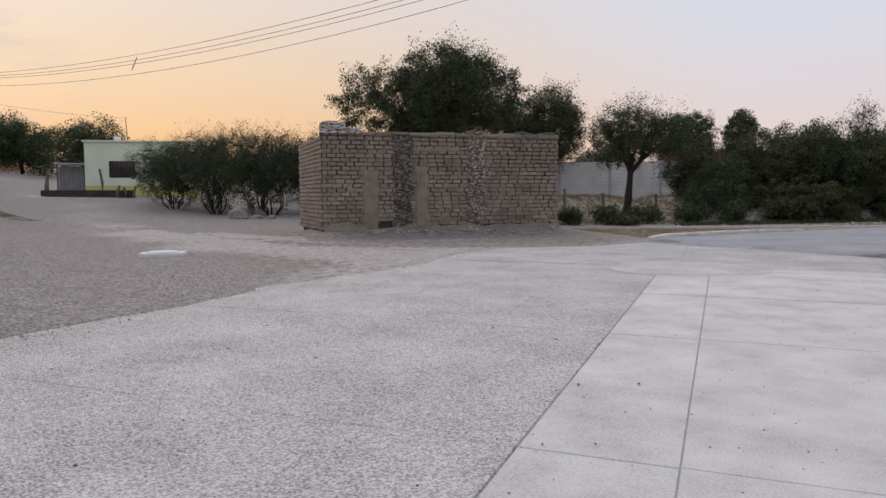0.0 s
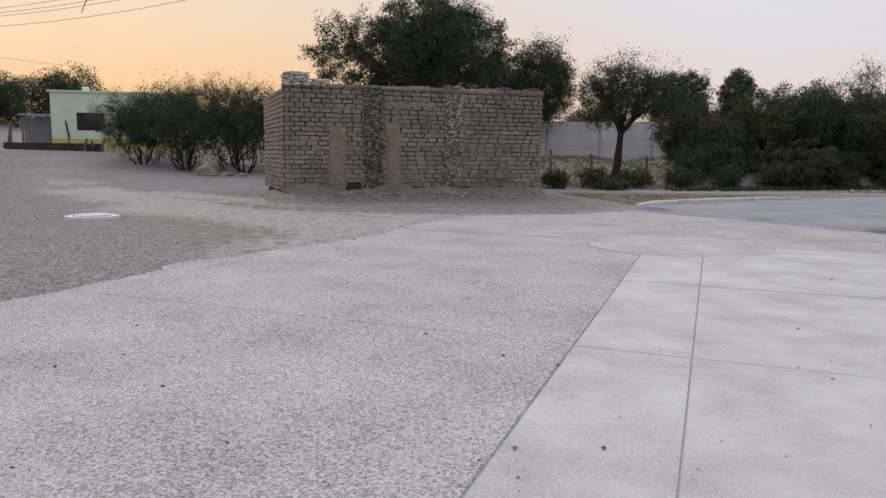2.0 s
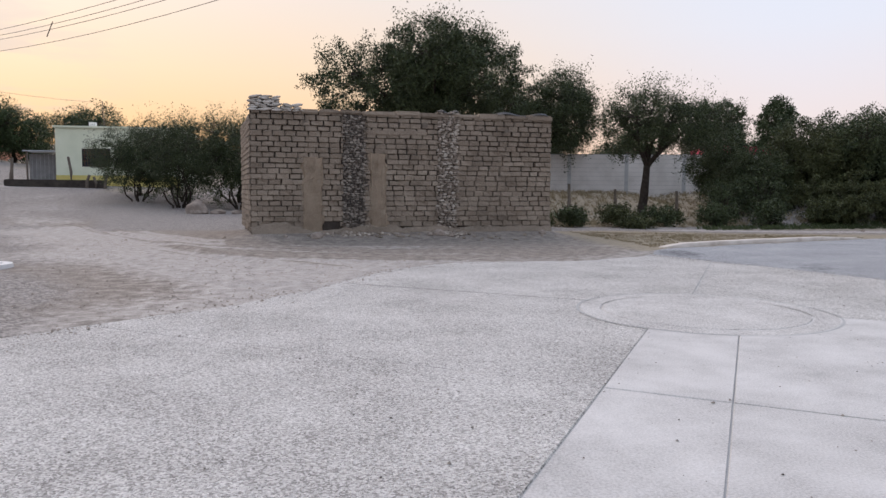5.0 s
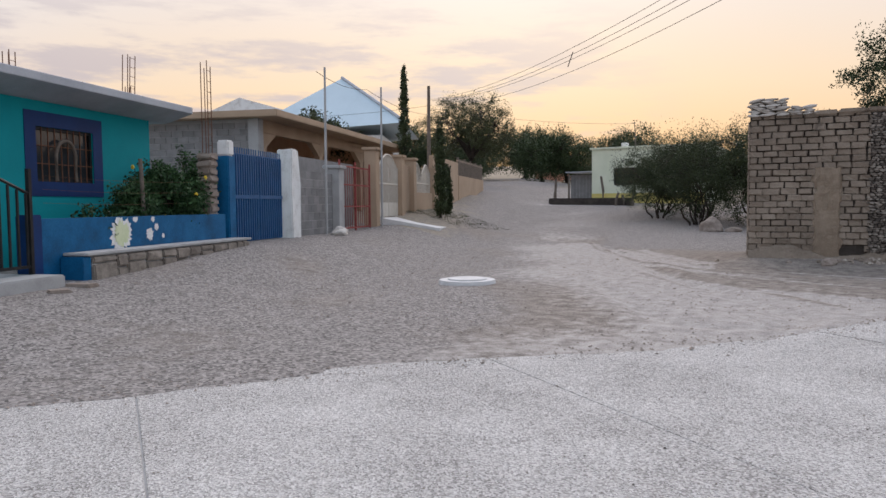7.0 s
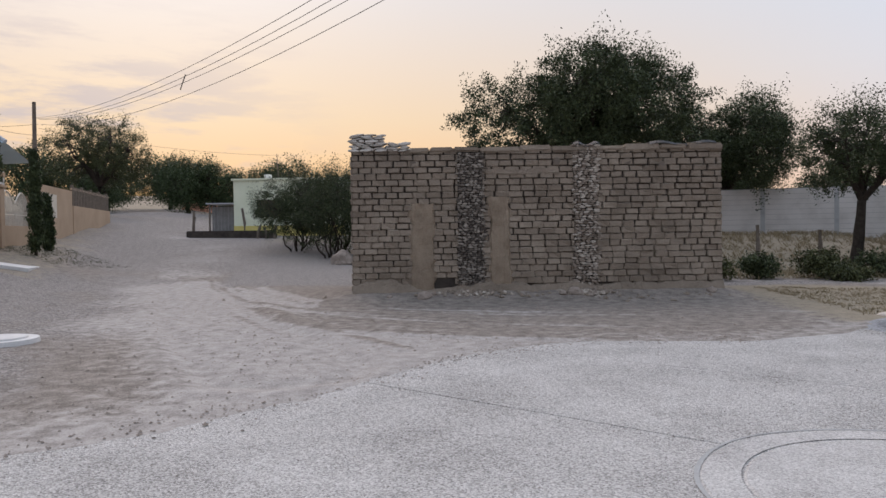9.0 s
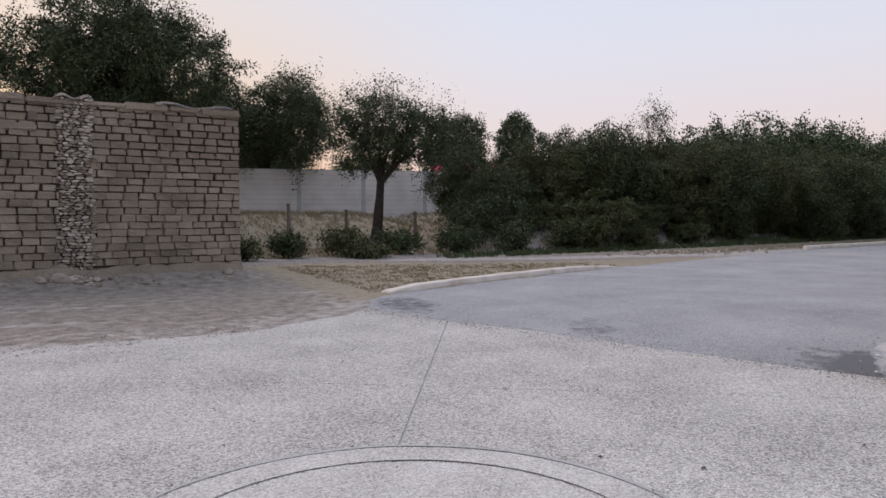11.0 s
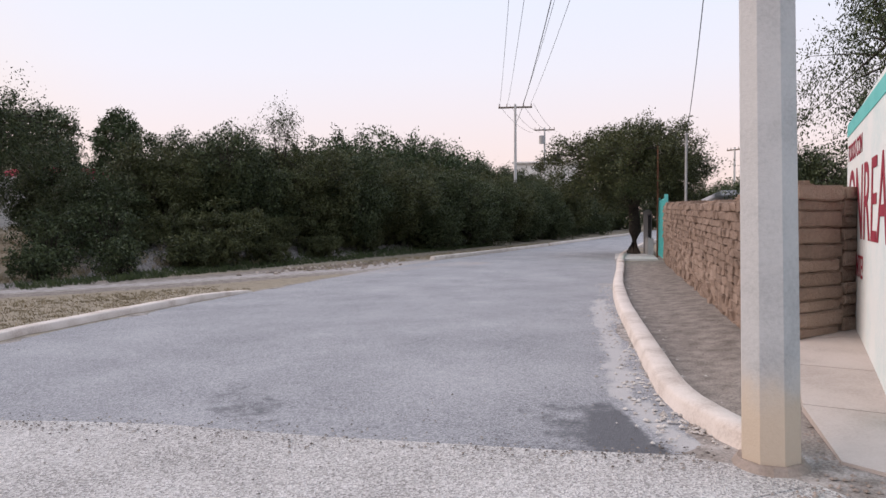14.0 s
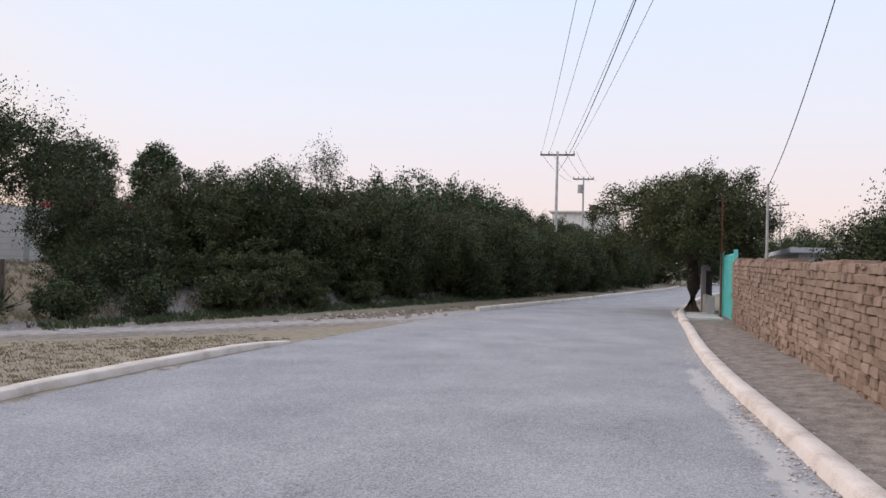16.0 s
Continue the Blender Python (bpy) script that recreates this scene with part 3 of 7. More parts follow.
    return tagged(new("ground", me), "rutted dusty dirt ground with gravel and dry turf", "ground", kind="structure")


build_ground()


def resample(pts, step):
    pts = [Vector((*p, 0)) for p in pts]
    out, carry = [pts[0]], 0.0
    for a, b in zip(pts[:-1], pts[1:]):
        n = max(1, int((b - a).length / step))
        out += [a.lerp(b, k / n) for k in range(1, n + 1)]
    return out


def build_asphalt():
    n, w = 200, 80
    def at(line, f):
        line = smooth_line(line, 1)
        L = [0.0]
        for a, b in zip(line[:-1], line[1:]):
            L.append(L[-1] + (b - a).length)
        x = f * L[-1]
        for i in range(len(L) - 1):
            if x <= L[i + 1] or i == len(L) - 2:
                return line[i].lerp(line[i + 1], min(1, (x - L[i]) / (L[i + 1] - L[i] + 1e-9)))
    V, F = [], []
    for i in range(n + 1):
        f = (i / n) ** 1.8
        a, b = at(ASP_L, f), at(ASP_R, f)
        for j in range(w + 1):
            p = a.lerp(b, j / w)
            x, y = p.x, p.y
            V.append((x, y, gz(x, y) + 0.002 + 0.01 * min(1, max(0, i - 9) / 10) + 0.02 * math.sin(math.pi * j / w) * min(1, max(0, i - 11) / 14) - 0.006 * noise.noise(Vector((x, y, 0)) * 0.9)))
    for i in range(n):
        for j in range(w):
            k = i * (w + 1) + j
            F.append((k, k + w + 1, k + w + 2, k + 1))
    me = mesh_of("road", V, F, M["asphalt"], True)
    X, Y = np.array([v[0] for v in V]), np.array([v[1] for v in V])
    lk = near_line(X, Y, ASP_R[1:])
    blob = lambda cx, cy, rx, ry, a: np.exp(-((((X - cx) * math.cos(a) + (Y - cy) * math.sin(a)) / rx) ** 2 + ((-(X - cx) * math.sin(a) + (Y - cy) * math.cos(a)) / ry) ** 2) ** 2)
    # fresh tar against the gutter at the mouth of the road, thinning out towards the crown
    along = (X - 9.5) * 0.85 + (Y - 6.9) * 0.53
    tar = 0.8 * np.clip((lk - 0.3) / 0.15, 0, 1) * np.exp(-np.clip(lk - 0.45, 0, None) / 0.75) * np.clip((1.35 - along + 0.2 * wave(X, Y, 4.0, 2.0)) / 0.6, 0, 1)
    col = np.ones((len(V), 4), np.float32)
    col[:, 0] = np.clip(tar + 0.5 * blob(7.75, 13.0, 0.55, 1.2, -0.2) + 0.4 * blob(8.8, 10.2, 1.0, 0.4, 0.9) + 0.3 * blob(12.5, 9.7, 1.6, 0.5, 0.35), 0, 1)
    col[:, 1] = np.clip(0.65 * np.exp(-((lk - 0.24 - 0.07 * wave(X, Y, 5.0, 2.0)) / 0.17) ** 2) * (X < 17) + 0.3 * blob(10.5, 9.2, 0.8, 0.4, 0.4), 0, 1)
    col[:, 2] = np.clip(0.42 * np.exp(-((Y - 18.2) / 1.2) ** 2) * (X > 14) * (X < 26) + 0.22 * np.exp(-((lk - 2.2) / 0.5) ** 2) + 0.2 * np.exp(-((lk - 4.2) / 0.5) ** 2), 0, 1)
    me.color_attributes.new("kinds", 'FLOAT_COLOR', 'POINT').data.foreach_set("color", col.ravel())
    ob = new("road", me)
    return tagged(ob, "dusty blue-grey worn asphalt road", "road", kind="structure")


build_asphalt()



# ---- kerbs, pavement edges ----


def kerb(name, line, label, w=0.2, h=0.15, taper=(0, 0), group="kerbs"):
    pts = smooth_line(line, 2)
    n = len(pts)
    prof = [(-0.5, -0.05), (-0.5, 0.84), (-0.42, 0.97), (0.0, 1.0), (0.3, 0.97), (0.44, 0.8), (0.66, -0.3)]
    V, F = [], []
    for i, p in enumerate(pts):
        d = (pts[min(i + 1, n - 1)] - pts[max(i - 1, 0)]).normalized()
        side = Vector((-d.y, d.x, 0))
        g = gz(p.x, p.y)
        k = 1.0
        if taper[0] and i < taper[0]:
            k = 0.25 + 0.75 * i / taper[0]
        if taper[1] and n - 1 - i < taper[1]:
            k = 0.25 + 0.75 * (n - 1 - i) / taper[1]
        for a, b in prof:
            j = noise.noise(Vector((p.x * 2, p.y * 2, a * 5))) * 0.012
            q = p + side * (a * w + j)
            V.append((q.x, q.y, g + (b * h * k if b > 0 else b * 0.3) + j * 0.6))
    m = len(prof)
    for i in range(n - 1):
        for j in range(m - 1):
            F.append((i * m + j, (i + 1) * m + j, (i + 1) * m + j + 1, i * m + j + 1))
    F += [tuple(range(m)), tuple(range((n - 1) * m, n * m))[::-1]]
    ob = new(name, mesh_of(name, V, F, M["kerb"], True))
    return tagged(ob, label, "kerb", group, "structure")


kerb("kerb_1", [(8.06, 14.47), (8.7, 14.64), (9.69, 15.15), (10.79, 15.57), (12.0, 16.0), (13.76, 16.59), (15.03, 16.95)], "worn whitewashed concrete kerb with tapered ends", 0.25, 0.115, (5, 6))
kerb("kerb_2", [(26.44, 20.01), (29.76, 20.53), (35.29, 21.15), (40.26, 21.87)], "pale kerb along the hedge bank")
kerb("kerb_3", [(41.15, 22.05), (53.75, 23.94), (69.23, 26.16)], "pale kerb on the far bend")
kerb("kerb_4", [(9.49, 6.61), (9.87, 6.95), (10.49, 7.39), (11.88, 7.96), (13.96, 8.81), (16.33, 9.77), (20.18, 11.16), (24.70, 12.61), (26.35, 13.19)], "curved whitewashed kerb beside the dirt pavement", 0.21, 0.13, (1, 0))
kerb("kerb_5", [(26.7, 13.28), (28.13, 13.8), (33.31, 15.39), (43.91, 17.56), (66.02, 20.71)], "whitewashed kerb past the gates", 0.22, 0.16)


def build_slabs():
    """Concrete carriageway, sawn into slabs by its joints; joints stay open a centimetre."""
    bm = bmesh.new()
    bm.faces.new([bm.verts.new((x, y, 0)) for x, y in CONC])
    along, across = Vector((0.53, 0.848, 0)).normalized(), Vector((0.828, -0.56, 0)).normalized()
    for p in ((1.44, 0.54, 0), (-0.28, -2.16, 0), (2.99, 2.96, 0), (-1.95, -4.8, 0), (-3.6, -7.4, 0), (4.5, 6.42, 0), (7.8, 7.2, 0)):
        bmesh.ops.bisect_plane(bm, geom=bm.verts[:] + bm.edges[:] + bm.faces[:], plane_co=p, plane_no=(across.y, -across.x, 0))
    ring = Vector((4.5, 6.42, 0))
    for beyond, p in ((False, (0.69, 0.825, 0)), (False, (1.44, 0.54, 0)), (True, (5.55, 8.2, 0))):
        fs = [f for f in bm.faces if ((f.calc_center_median() - ring).dot(along) > 0) == beyond]
        es = list({e for f in fs for e in f.edges})
        vs = list({v for f in fs for v in f.verts})
        bmesh.ops.bisect_plane(bm, geom=vs + es + fs, plane_co=p, plane_no=(along.y, -along.x, 0))
    cut = Vector((0.69, 0.825, 0))
    nrm = Vector((along.y, -along.x, 0))
    road = thing("concrete_road", (0, 0, 0), "pale concrete carriageway with sawn joints", "road", kind="structure")
    fill = [(x, y, 0.003) for x, y in CONC]
    part_mesh("joint_filler", mesh_of("joint_filler", fill, [tuple(range(len(fill)))], M["grey_conc"]), road, "dark dirt-filled joints")
    for f in bm.faces[:]:
        c = f.calc_center_median()
        pts = [v.co.copy() for v in f.verts]
        n = len(pts)
        up = f.normal.z > 0
        if not up:
            pts.reverse()
        ins = []
        for i in range(n):
            a, b, d = pts[i - 1], pts[i], pts[(i + 1) % n]
            e1, e2 = (b - a).normalized(), (d - b).normalized()
            n1, n2 = Vector((-e1.y, e1.x, 0)), Vector((-e2.y, e2.x, 0))
            m = (n1 + n2)
            ins.append(b + m * (0.005 / max(0.35, 1 + n1.dot(n2))))
        lift = rnd.uniform(-0.003, 0.003)
        V = [(p.x, p.y, 0.004 + lift) for p in ins]
        ins2 = [p + (c - p).normalized() * 0.006 for p in ins]
        V += [(p.x, p.y, 0.012 + lift) for p in ins2] + [(p.x, p.y, -0.16) for p in ins]
        F = [tuple(range(n, 2 * n))]
        for i in range(n):
            j = (i + 1) % n
            F += [(i, j, n + j, n + i), (2 * n + i, 2 * n + j, j, i)]
        rough = (c - cut).dot(nrm) < 0
        part_mesh("slab", mesh_of("slab", V, F, M["aggregate"] if rough or (c - ring).dot(along) > 0 else M["concrete"]), road)
    bm.free()


build_slabs()


def ring_slab():
    """Round concrete apron cast about a buried chamber."""
    t = thing("round_slab", (4.5, 6.15, 0.012), "round pale concrete apron set in the carriageway", "concrete slab", kind="structure")
    for nm, r0, r1, z in (("disc", 0.0, 1.06, 0.008), ("collar", 1.075, 1.31, 0.005)):
        n = 56
        V, F = [], []
        for k in range(n):
            a = 2 * math.pi * k / n
            w = 1 + 0.012 * noise.noise(Vector((math.cos(a) * 3, math.sin(a) * 3, r1)))
            for r, zz in ((r0, z), (r1 * w - 0.02, z), (r1 * w, -0.004)):
                V.append((math.cos(a) * r, math.sin(a) * r, zz))
        for k in range(n):
            j = (k + 1) % n
            F += [(k * 3, k * 3 + 1, j * 3 + 1, j * 3), (k * 3 + 1, k * 3 + 2, j * 3 + 2, j * 3 + 1)]
        part_mesh(nm, mesh_of(nm, V, F, M["apron"]), t)
    V, F, n = [], [], 72
    for k in range(n):
        a = 2 * math.pi * k / n
        r = 1.322 + 0.012 * noise.noise(Vector((math.cos(a) * 3, math.sin(a) * 3, 1.3)))
        V += [(math.cos(a) * q, math.sin(a) * q, 0.0035) for q in (r - 0.012 - 0.006 * math.sin(a * 5), r + 0.014)]
        F.append((k * 2, k * 2 + 1, (k * 2 + 3) % (2 * n), (k * 2 + 2) % (2 * n)))
    part_mesh("groove", mesh_of("groove", V, F, M["grey_conc"]), t, "dirt-filled groove around the apron")


ring_slab()


def manhole(x, y, r):
    t = thing("manhole", (x, y, gz(x, y)), "pale concrete manhole cover standing proud of the dirt", "manhole")
    bm = bmesh.new()
    bmesh.ops.create_cone(bm, cap_ends=True, segments=40, radius1=r * 1.06, radius2=r, depth=0.12)
    bmesh.ops.translate(bm, vec=(0, 0, 0.02), verts=bm.verts[:])
    part("collar", bm, M["cutstone"], t)
    bm = bmesh.new()
    bmesh.ops.create_cone(bm, cap_ends=True, segments=36, radius1=r * 0.72, radius2=r * 0.7, depth=0.03)
    bmesh.ops.translate(bm, vec=(0, 0, 0.088), verts=bm.verts[:])
    part("lid", bm, M["cutstone"], t)


manhole(-4.88, 11.38, 0.48)


def sidewalk():
    """Raised cement pavement sloping up beside the painted mural wall."""
    t = thing("pavement", (0, 0, 0), "worn cement pavement ramp beside the mural wall", "pavement", kind="structure")
    rows = [((9.49, 6.22), (9.18, 5.49), 0.04), ((10.43, 6.52), (10.44, 5.94), 0.12), ((11.43, 6.67), (11.44, 6.09), 0.21), ((12.53, 6.84), (12.54, 6.25), 0.29), ((14.08, 7.09), (14.09, 6.44), 0.36)]
    for a, b in zip(rows[:-1], rows[1:]):
        V = []
        for (p, q, z), g in ((a, 0.01), (b, -0.01)):
            for (x, y) in (p, q):
                V += [(x + g, y, z), (x + g, y, -0.1)]
        part_mesh("slab", mesh_of("slab", V, [(0, 2, 6, 4), (0, 4, 5, 1), (2, 3, 7, 6), (0, 1, 3, 2), (4, 6, 7, 5)], M["pavement"]), t)


sidewalk()
b0 = thing("block_of_pavement", (10.28, 5.65, 0.0), "broken cement block at the corner", "pavement", kind="structure")
part("slab", bm_box((-0.9, -2.2, -0.1), (-0.05, 0.1, 0.1), 0.02), M["grey_conc"], b0)

# ---- adobe ruin ----


def brick_mesh(name, material, seed):
    """A worn mud brick of unit size with rounded, uneven edges."""
    r = random.Random(seed)
    bm = bmesh.new()
    bmesh.ops.create_cube(bm, size=1)
    bmesh.ops.bevel(bm, geom=bm.edges[:], offset=0.09, segments=1, affect='EDGES')
    for v in bm.verts:
        v.co += Vector((r.uniform(-0.045, 0.045), r.uniform(-0.10, 0.10), r.uniform(-0.06, 0.06)))
    me = bpy.data.meshes.new(name)
    bm.to_mesh(me)
    bm.free()
    me.materials.append(material)
    return me


def joined(meshes_mats, material, name):
    """One mesh out of (mesh, matrix) pairs."""
    V, F, o = [], [], 0
    for me, m in meshes_mats:
        V += [m @ v.co for v in me.vertices]
        F += [tuple(i + o for i in p.vertices) for p in me.polygons]
        o += len(me.vertices)
    return mesh_of(name, V, F, material)


def flat_stones(x0, x1, z0, z1, seed, wide=0.11, thick=0.035, out=0.05, lean=0.0):
    """Thin flat stones bedded one on another; verts and faces."""
    r = random.Random(seed)
    V, F = [], []
    z = z0
    while z < z1:
        x = x0 + r.uniform(-0.04, 0.04)
        hgt = thick * r.uniform(0.7, 1.5)
        while x < x1:
            w = wide * r.uniform(0.5, 1.6)
            cx, cz = x + w / 2, z + hgt / 2 + r.uniform(-0.008, 0.008)
            tilt = r.uniform(-0.16, 0.16)
            dy = r.uniform(0.0, out)
            o = len(V)
            k = 6
            for yy, sc in ((0.1, 1.0), (-dy, 0.95), (-dy - 0.018, 0.7)):
                for j in range(k):
                    a = 2 * math.pi * j / k + 0.4
                    px, pz = math.cos(a) * w * 0.54 * sc * r.uniform(0.85, 1.1), math.sin(a) * hgt * 0.56 * sc * r.uniform(0.8, 1.15)
                    V.append((cx + px * math.cos(tilt) - pz * math.sin(tilt), yy, cz + px * math.sin(tilt) + pz * math.cos(tilt)))
            for lv in (0, 1):
                for j in range(k):
                    F.append((o + lv * k + j, o + lv * k + (j + 1) % k, o + (lv + 1) * k + (j + 1) % k, o + (lv + 1) * k + j))
            F.append(tuple(o + 2 * k + j for j in range(k)))
            x += w * 0.93
        z += hgt * 0.9
    return V, F


PATCHES = [(1.10, 1.60, 0.02, 1.74), (2.62, 3.06, 0.0, 1.86), (5.72, 6.16, 0.15, 1.98)]
COLUMNS = [(2.02, 2.52), (4.26, 4.74)]
LOG_HOLES = [(1.18, 2.5), (3.25, 2.5), (5.32, 2.52), (6.0, 2.44), (3.95, 2.53)]


def ruin():
    W, HT, CH = 7.17, 2.80, 0.119
    t = thing("adobe_ruin", RUIN, "ruined mud-brick building with stone columns and patched openings", "ruin", RUIN_RZ)
    t.matrix_basis = t.matrix_basis @ Matrix.Scale(RUIN_K, 4)
    # core, with a ragged top; its dark colour includes the joints' recess shade
    bm = bmesh.new()
    n = 48
    top = lambda f: HT - 0.06 + 0.05 * noise.noise(Vector((f * 9, 0, 2))) + (0.05 if f < 0.02 else 0)
    ring = []
    flare = 0.03
    for i in range(n + 1):
        x = W * i / n
        zb = -0.25
        ring.append([bm.verts.new((x, 0.035, zb)), bm.verts.new((x, 0.035, top(i / n))), bm.verts.new((x, 0.5, top(i / n) + 0.02)), bm.verts.new((x, 0.5, zb))])
    for a, b in zip(ring[:-1], ring[1:]):
        for j in range(4):
            bm.faces.new((a[j], a[(j + 1) % 4], b[(j + 1) % 4], b[j]))
    bm.faces.new(ring[0][::-1]), bm.faces.new(ring[-1])
    part("wall_core", bm, M["adobe_core"], t, "mud mortar behind the bricks, darkened with the shade of recessed joints")
    # side and back walls
    side = lambda d, off: (-flare * d + off, d)
    bm = bmesh.new()
    q = [side(0.5, 0.04), side(3.6, 0.04), side(3.6, 0.45), side(0.5, 0.45)]
    vs = [[bm.verts.new((x, y, z)) for x, y in q] for z in (-0.25, HT - 0.12)]
    for j in range(4):
        bm.faces.new((vs[0][j], vs[0][(j + 1) % 4], vs[1][(j + 1) % 4], vs[1][j]))
    bm.faces.new(vs[1]), bm.faces.new(vs[0][::-1])
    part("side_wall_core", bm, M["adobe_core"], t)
    part("side_wall", bm_box((W - 0.45, 0.52, -0.25), (W - 0.02, 3.6, HT - 0.15), jitter=0.02, cuts=4), M["adobe"], t)
    part("back_wall", bm_box((0.0, 3.6, -0.25), (W, 4.0, HT - 0.5), jitter=0.03, cuts=5), M["adobe"], t)
    kinds = [brick_mesh("brick", M["adobe"], k) for k in range(8)]
    rest, count = [], 0
    r = random.Random(5)
    row = 0
    z = 0.06
    while z < HT - 0.1:
        ch = CH * r.uniform(0.94, 1.06)
        x = 0.0 if row % 2 else -0.0
        first = True
        while x < W - 0.03:
            ln = r.choice((0.25, 0.265, 0.28, 0.235)) * r.uniform(0.92, 1.08)
            if first and row % 2:
                ln *= 0.5
            first = False
            ln = min(ln, W - x)
            if W - x - ln < 0.09:
                ln = W - x
            cz = z + ch / 2
            e0, e1 = x, x + ln
            x += ln
            # cut the brick where it meets a column or a filled opening
            for a, b in [(p + 0.03, q - 0.03) for p, q in COLUMNS] + [(p[0] + 0.06, p[1] - 0.06) for p in PATCHES[:2] if p[2] < cz < p[3]]:
                if a <= (e0 + e1) / 2 <= b:
                    e0, e1 = (e0, a) if a - e0 > e1 - b else (b, e1)
                elif e0 < a < e1:
                    e1 = a
                elif e0 < b < e1:
                    e0 = b
            ln = e1 - e0
            cx = (e0 + e1) / 2
            if ln < 0.05:
                continue
            if cz < 0.14 + 0.16 * max(0, noise.noise(Vector((cx * 0.9, 0, 9))) + 0.1 * r.random()):
                continue
            worn = 0.5 + 0.5 * noise.noise(Vector((cx * 0.8, cz * 0.9, 4)))
            low = max(0.0, 1 - cz / 0.7)
            y = 0.0 + 0.016 * r.uniform(-1, 1) + 0.03 * low * worn
            deep = 0.55 + 1.1 * cz / HT
            gap = (r.choice((0.006, 0.011, 0.016, 0.022)) + 0.006 * r.random()) * deep
            m = Matrix.Translation((cx, y + 0.06, cz)) @ Euler((r.uniform(-.03, .03), r.uniform(-.025, .025), r.uniform(-.035, .035))).to_matrix().to_4x4() @ Matrix.Diagonal((ln - gap, 0.15, ch - r.choice((0.002, 0.006, 0.011, 0.017)) * deep, 1))
            me = r.choice(kinds)
            if count < 300 and (cz > 0.3):
                part_mesh("brick", me, t, m=m)
                count += 1
            else:
                rest.append((me, m))
        z += ch
        row += 1
    # flared side face
    ang = math.atan(flare)
    row, z = 0, 0.06
    while z < HT - 0.2:
        d = 0.02 + (0.12 if row % 2 else 0)
        while d < 3.75:
            ln = r.uniform(0.24, 0.29)
            x, y = side(d + ln / 2, 0.05)
            m = Matrix.Translation((x, y, z + 0.064)) @ Euler((r.uniform(-.03, .03), 0, math.pi / 2 + ang + r.uniform(-.05, .05))).to_matrix().to_4x4() @ Matrix.Diagonal((ln - 0.018, 0.15, 0.108, 1))
            rest.append((r.choice(kinds), m))
            d += ln
        z += CH
        row += 1
    ob = part_mesh("brickwork", joined(rest, M["adobe"], "brickwork"), t)
    tagged(ob, kind="stuff")
    # eroded mud skirt along the foot
    bm = bmesh.new()
    n = 90
    cols = []
    for i in range(n + 1):
        x = W * i / n
        tp = 0.20 + 0.22 * noise.noise(Vector((x * 0.9, 1, 0))) + 0.06 * noise.noise(Vector((x * 6, 2, 0)))
        wob = 0.05 * noise.noise(Vector((x * 2.2, 7, 0)))
        cols.append([bm.verts.new((x, -0.16 + wob - 0.08 * noise.noise(Vector((x * 4, 0, 3))), -0.14)), bm.verts.new((x, -0.08 + wob, tp * 0.35)), bm.verts.new((x, -0.035 + wob * 0.5 + 0.02 * noise.noise(Vector((x * 7, 0, 5))), tp * 0.8)), bm.verts.new((x, 0.05, tp))])
    for p, q in zip(cols[:-1], cols[1:]):
        for k in range(3):
            bm.faces.new((p[k], q[k], q[k + 1], p[k + 1]))
    part("mud_skirt", bm, M["adobe"], t, "slumped mud at the wall foot")
    # patched openings
    for a, b, c, d in PATCHES:
        bm = bmesh.new()
        nx, nz = 8, 26
        g = [[bm.verts.new((a + (b - a) * i / nx + 0.11 * noise.noise(Vector((i * 0.3, k * 0.33, a))) * (1 if i in (0, nx) else 0.3), -0.02 - 0.03 * math.sin(math.pi * i / nx) ** 0.5 + 0.02 * noise.noise(Vector((i * 0.5, k * 0.4, a + 3))) + (0.04 if i in (0, nx) else 0) + (0.075 if d == PATCHES[2][3] and a == PATCHES[2][0] else 0), c + (d - c) * k / nz + 0.03 * noise.noise(Vector((i * 0.6, k, a))))) for i in range(nx + 1)] for k in range(nz + 1)]
        for k in range(nz):
            for i in range(nx):
                bm.faces.new((g[k][i], g[k][i + 1], g[k + 1][i + 1], g[k + 1][i]))
        bmesh.ops.solidify(bm, geom=bm.faces[:], thickness=-0.08)
        part("mud_patch", bm, M["adobe" if a == PATCHES[2][0] else "plaster"], t, "smooth mud plaster filling a former opening")
    # stone columns
    V, F = flat_stones(*COLUMNS[0], 0.0, HT - 0.12, 3, 0.08, 0.036, 0.03)
    tagged(part_mesh("stone_column", mesh_of("stone_column", V, F, M["stone_dark"]), t, "column of thin dark stones in mud"), kind="stuff")
    V, F = flat_stones(*COLUMNS[1], 0.0, HT + 0.02, 8, 0.10, 0.040, 0.03)
    tagged(part_mesh("stone_column", mesh_of("stone_column", V, F, M["stone_light"]), t, "column of thin pale stones in mud"), kind="stuff")
    # corner chunk of flat stones on the top, mud capping, log ends, plastic
    V, F = flat_stones(-0.04, 0.56, HT - 0.06, HT + 0.27, 21, 0.2, 0.045, 0.06)
    tagged(part_mesh("corner_stonework", mesh_of("corner_stonework", V, F, M["rock_pale"]), t, "loose pale flat stones on the corner"), kind="stuff")
    V, F = flat_stones(0.66, 1.1, HT - 0.06, HT + 0.07, 22, 0.2, 0.045, 0.05)
    tagged(part_mesh("corner_stonework", mesh_of("corner_stonework", V, F, M["rock_pale"]), t), kind="stuff")
    part("corner_core", bm_box((0.02, 0.09, HT - 0.1), (0.52, 0.48, HT + 0.24), jitter=0.03, cuts=2), M["adobe"], t)
    x = 1.1
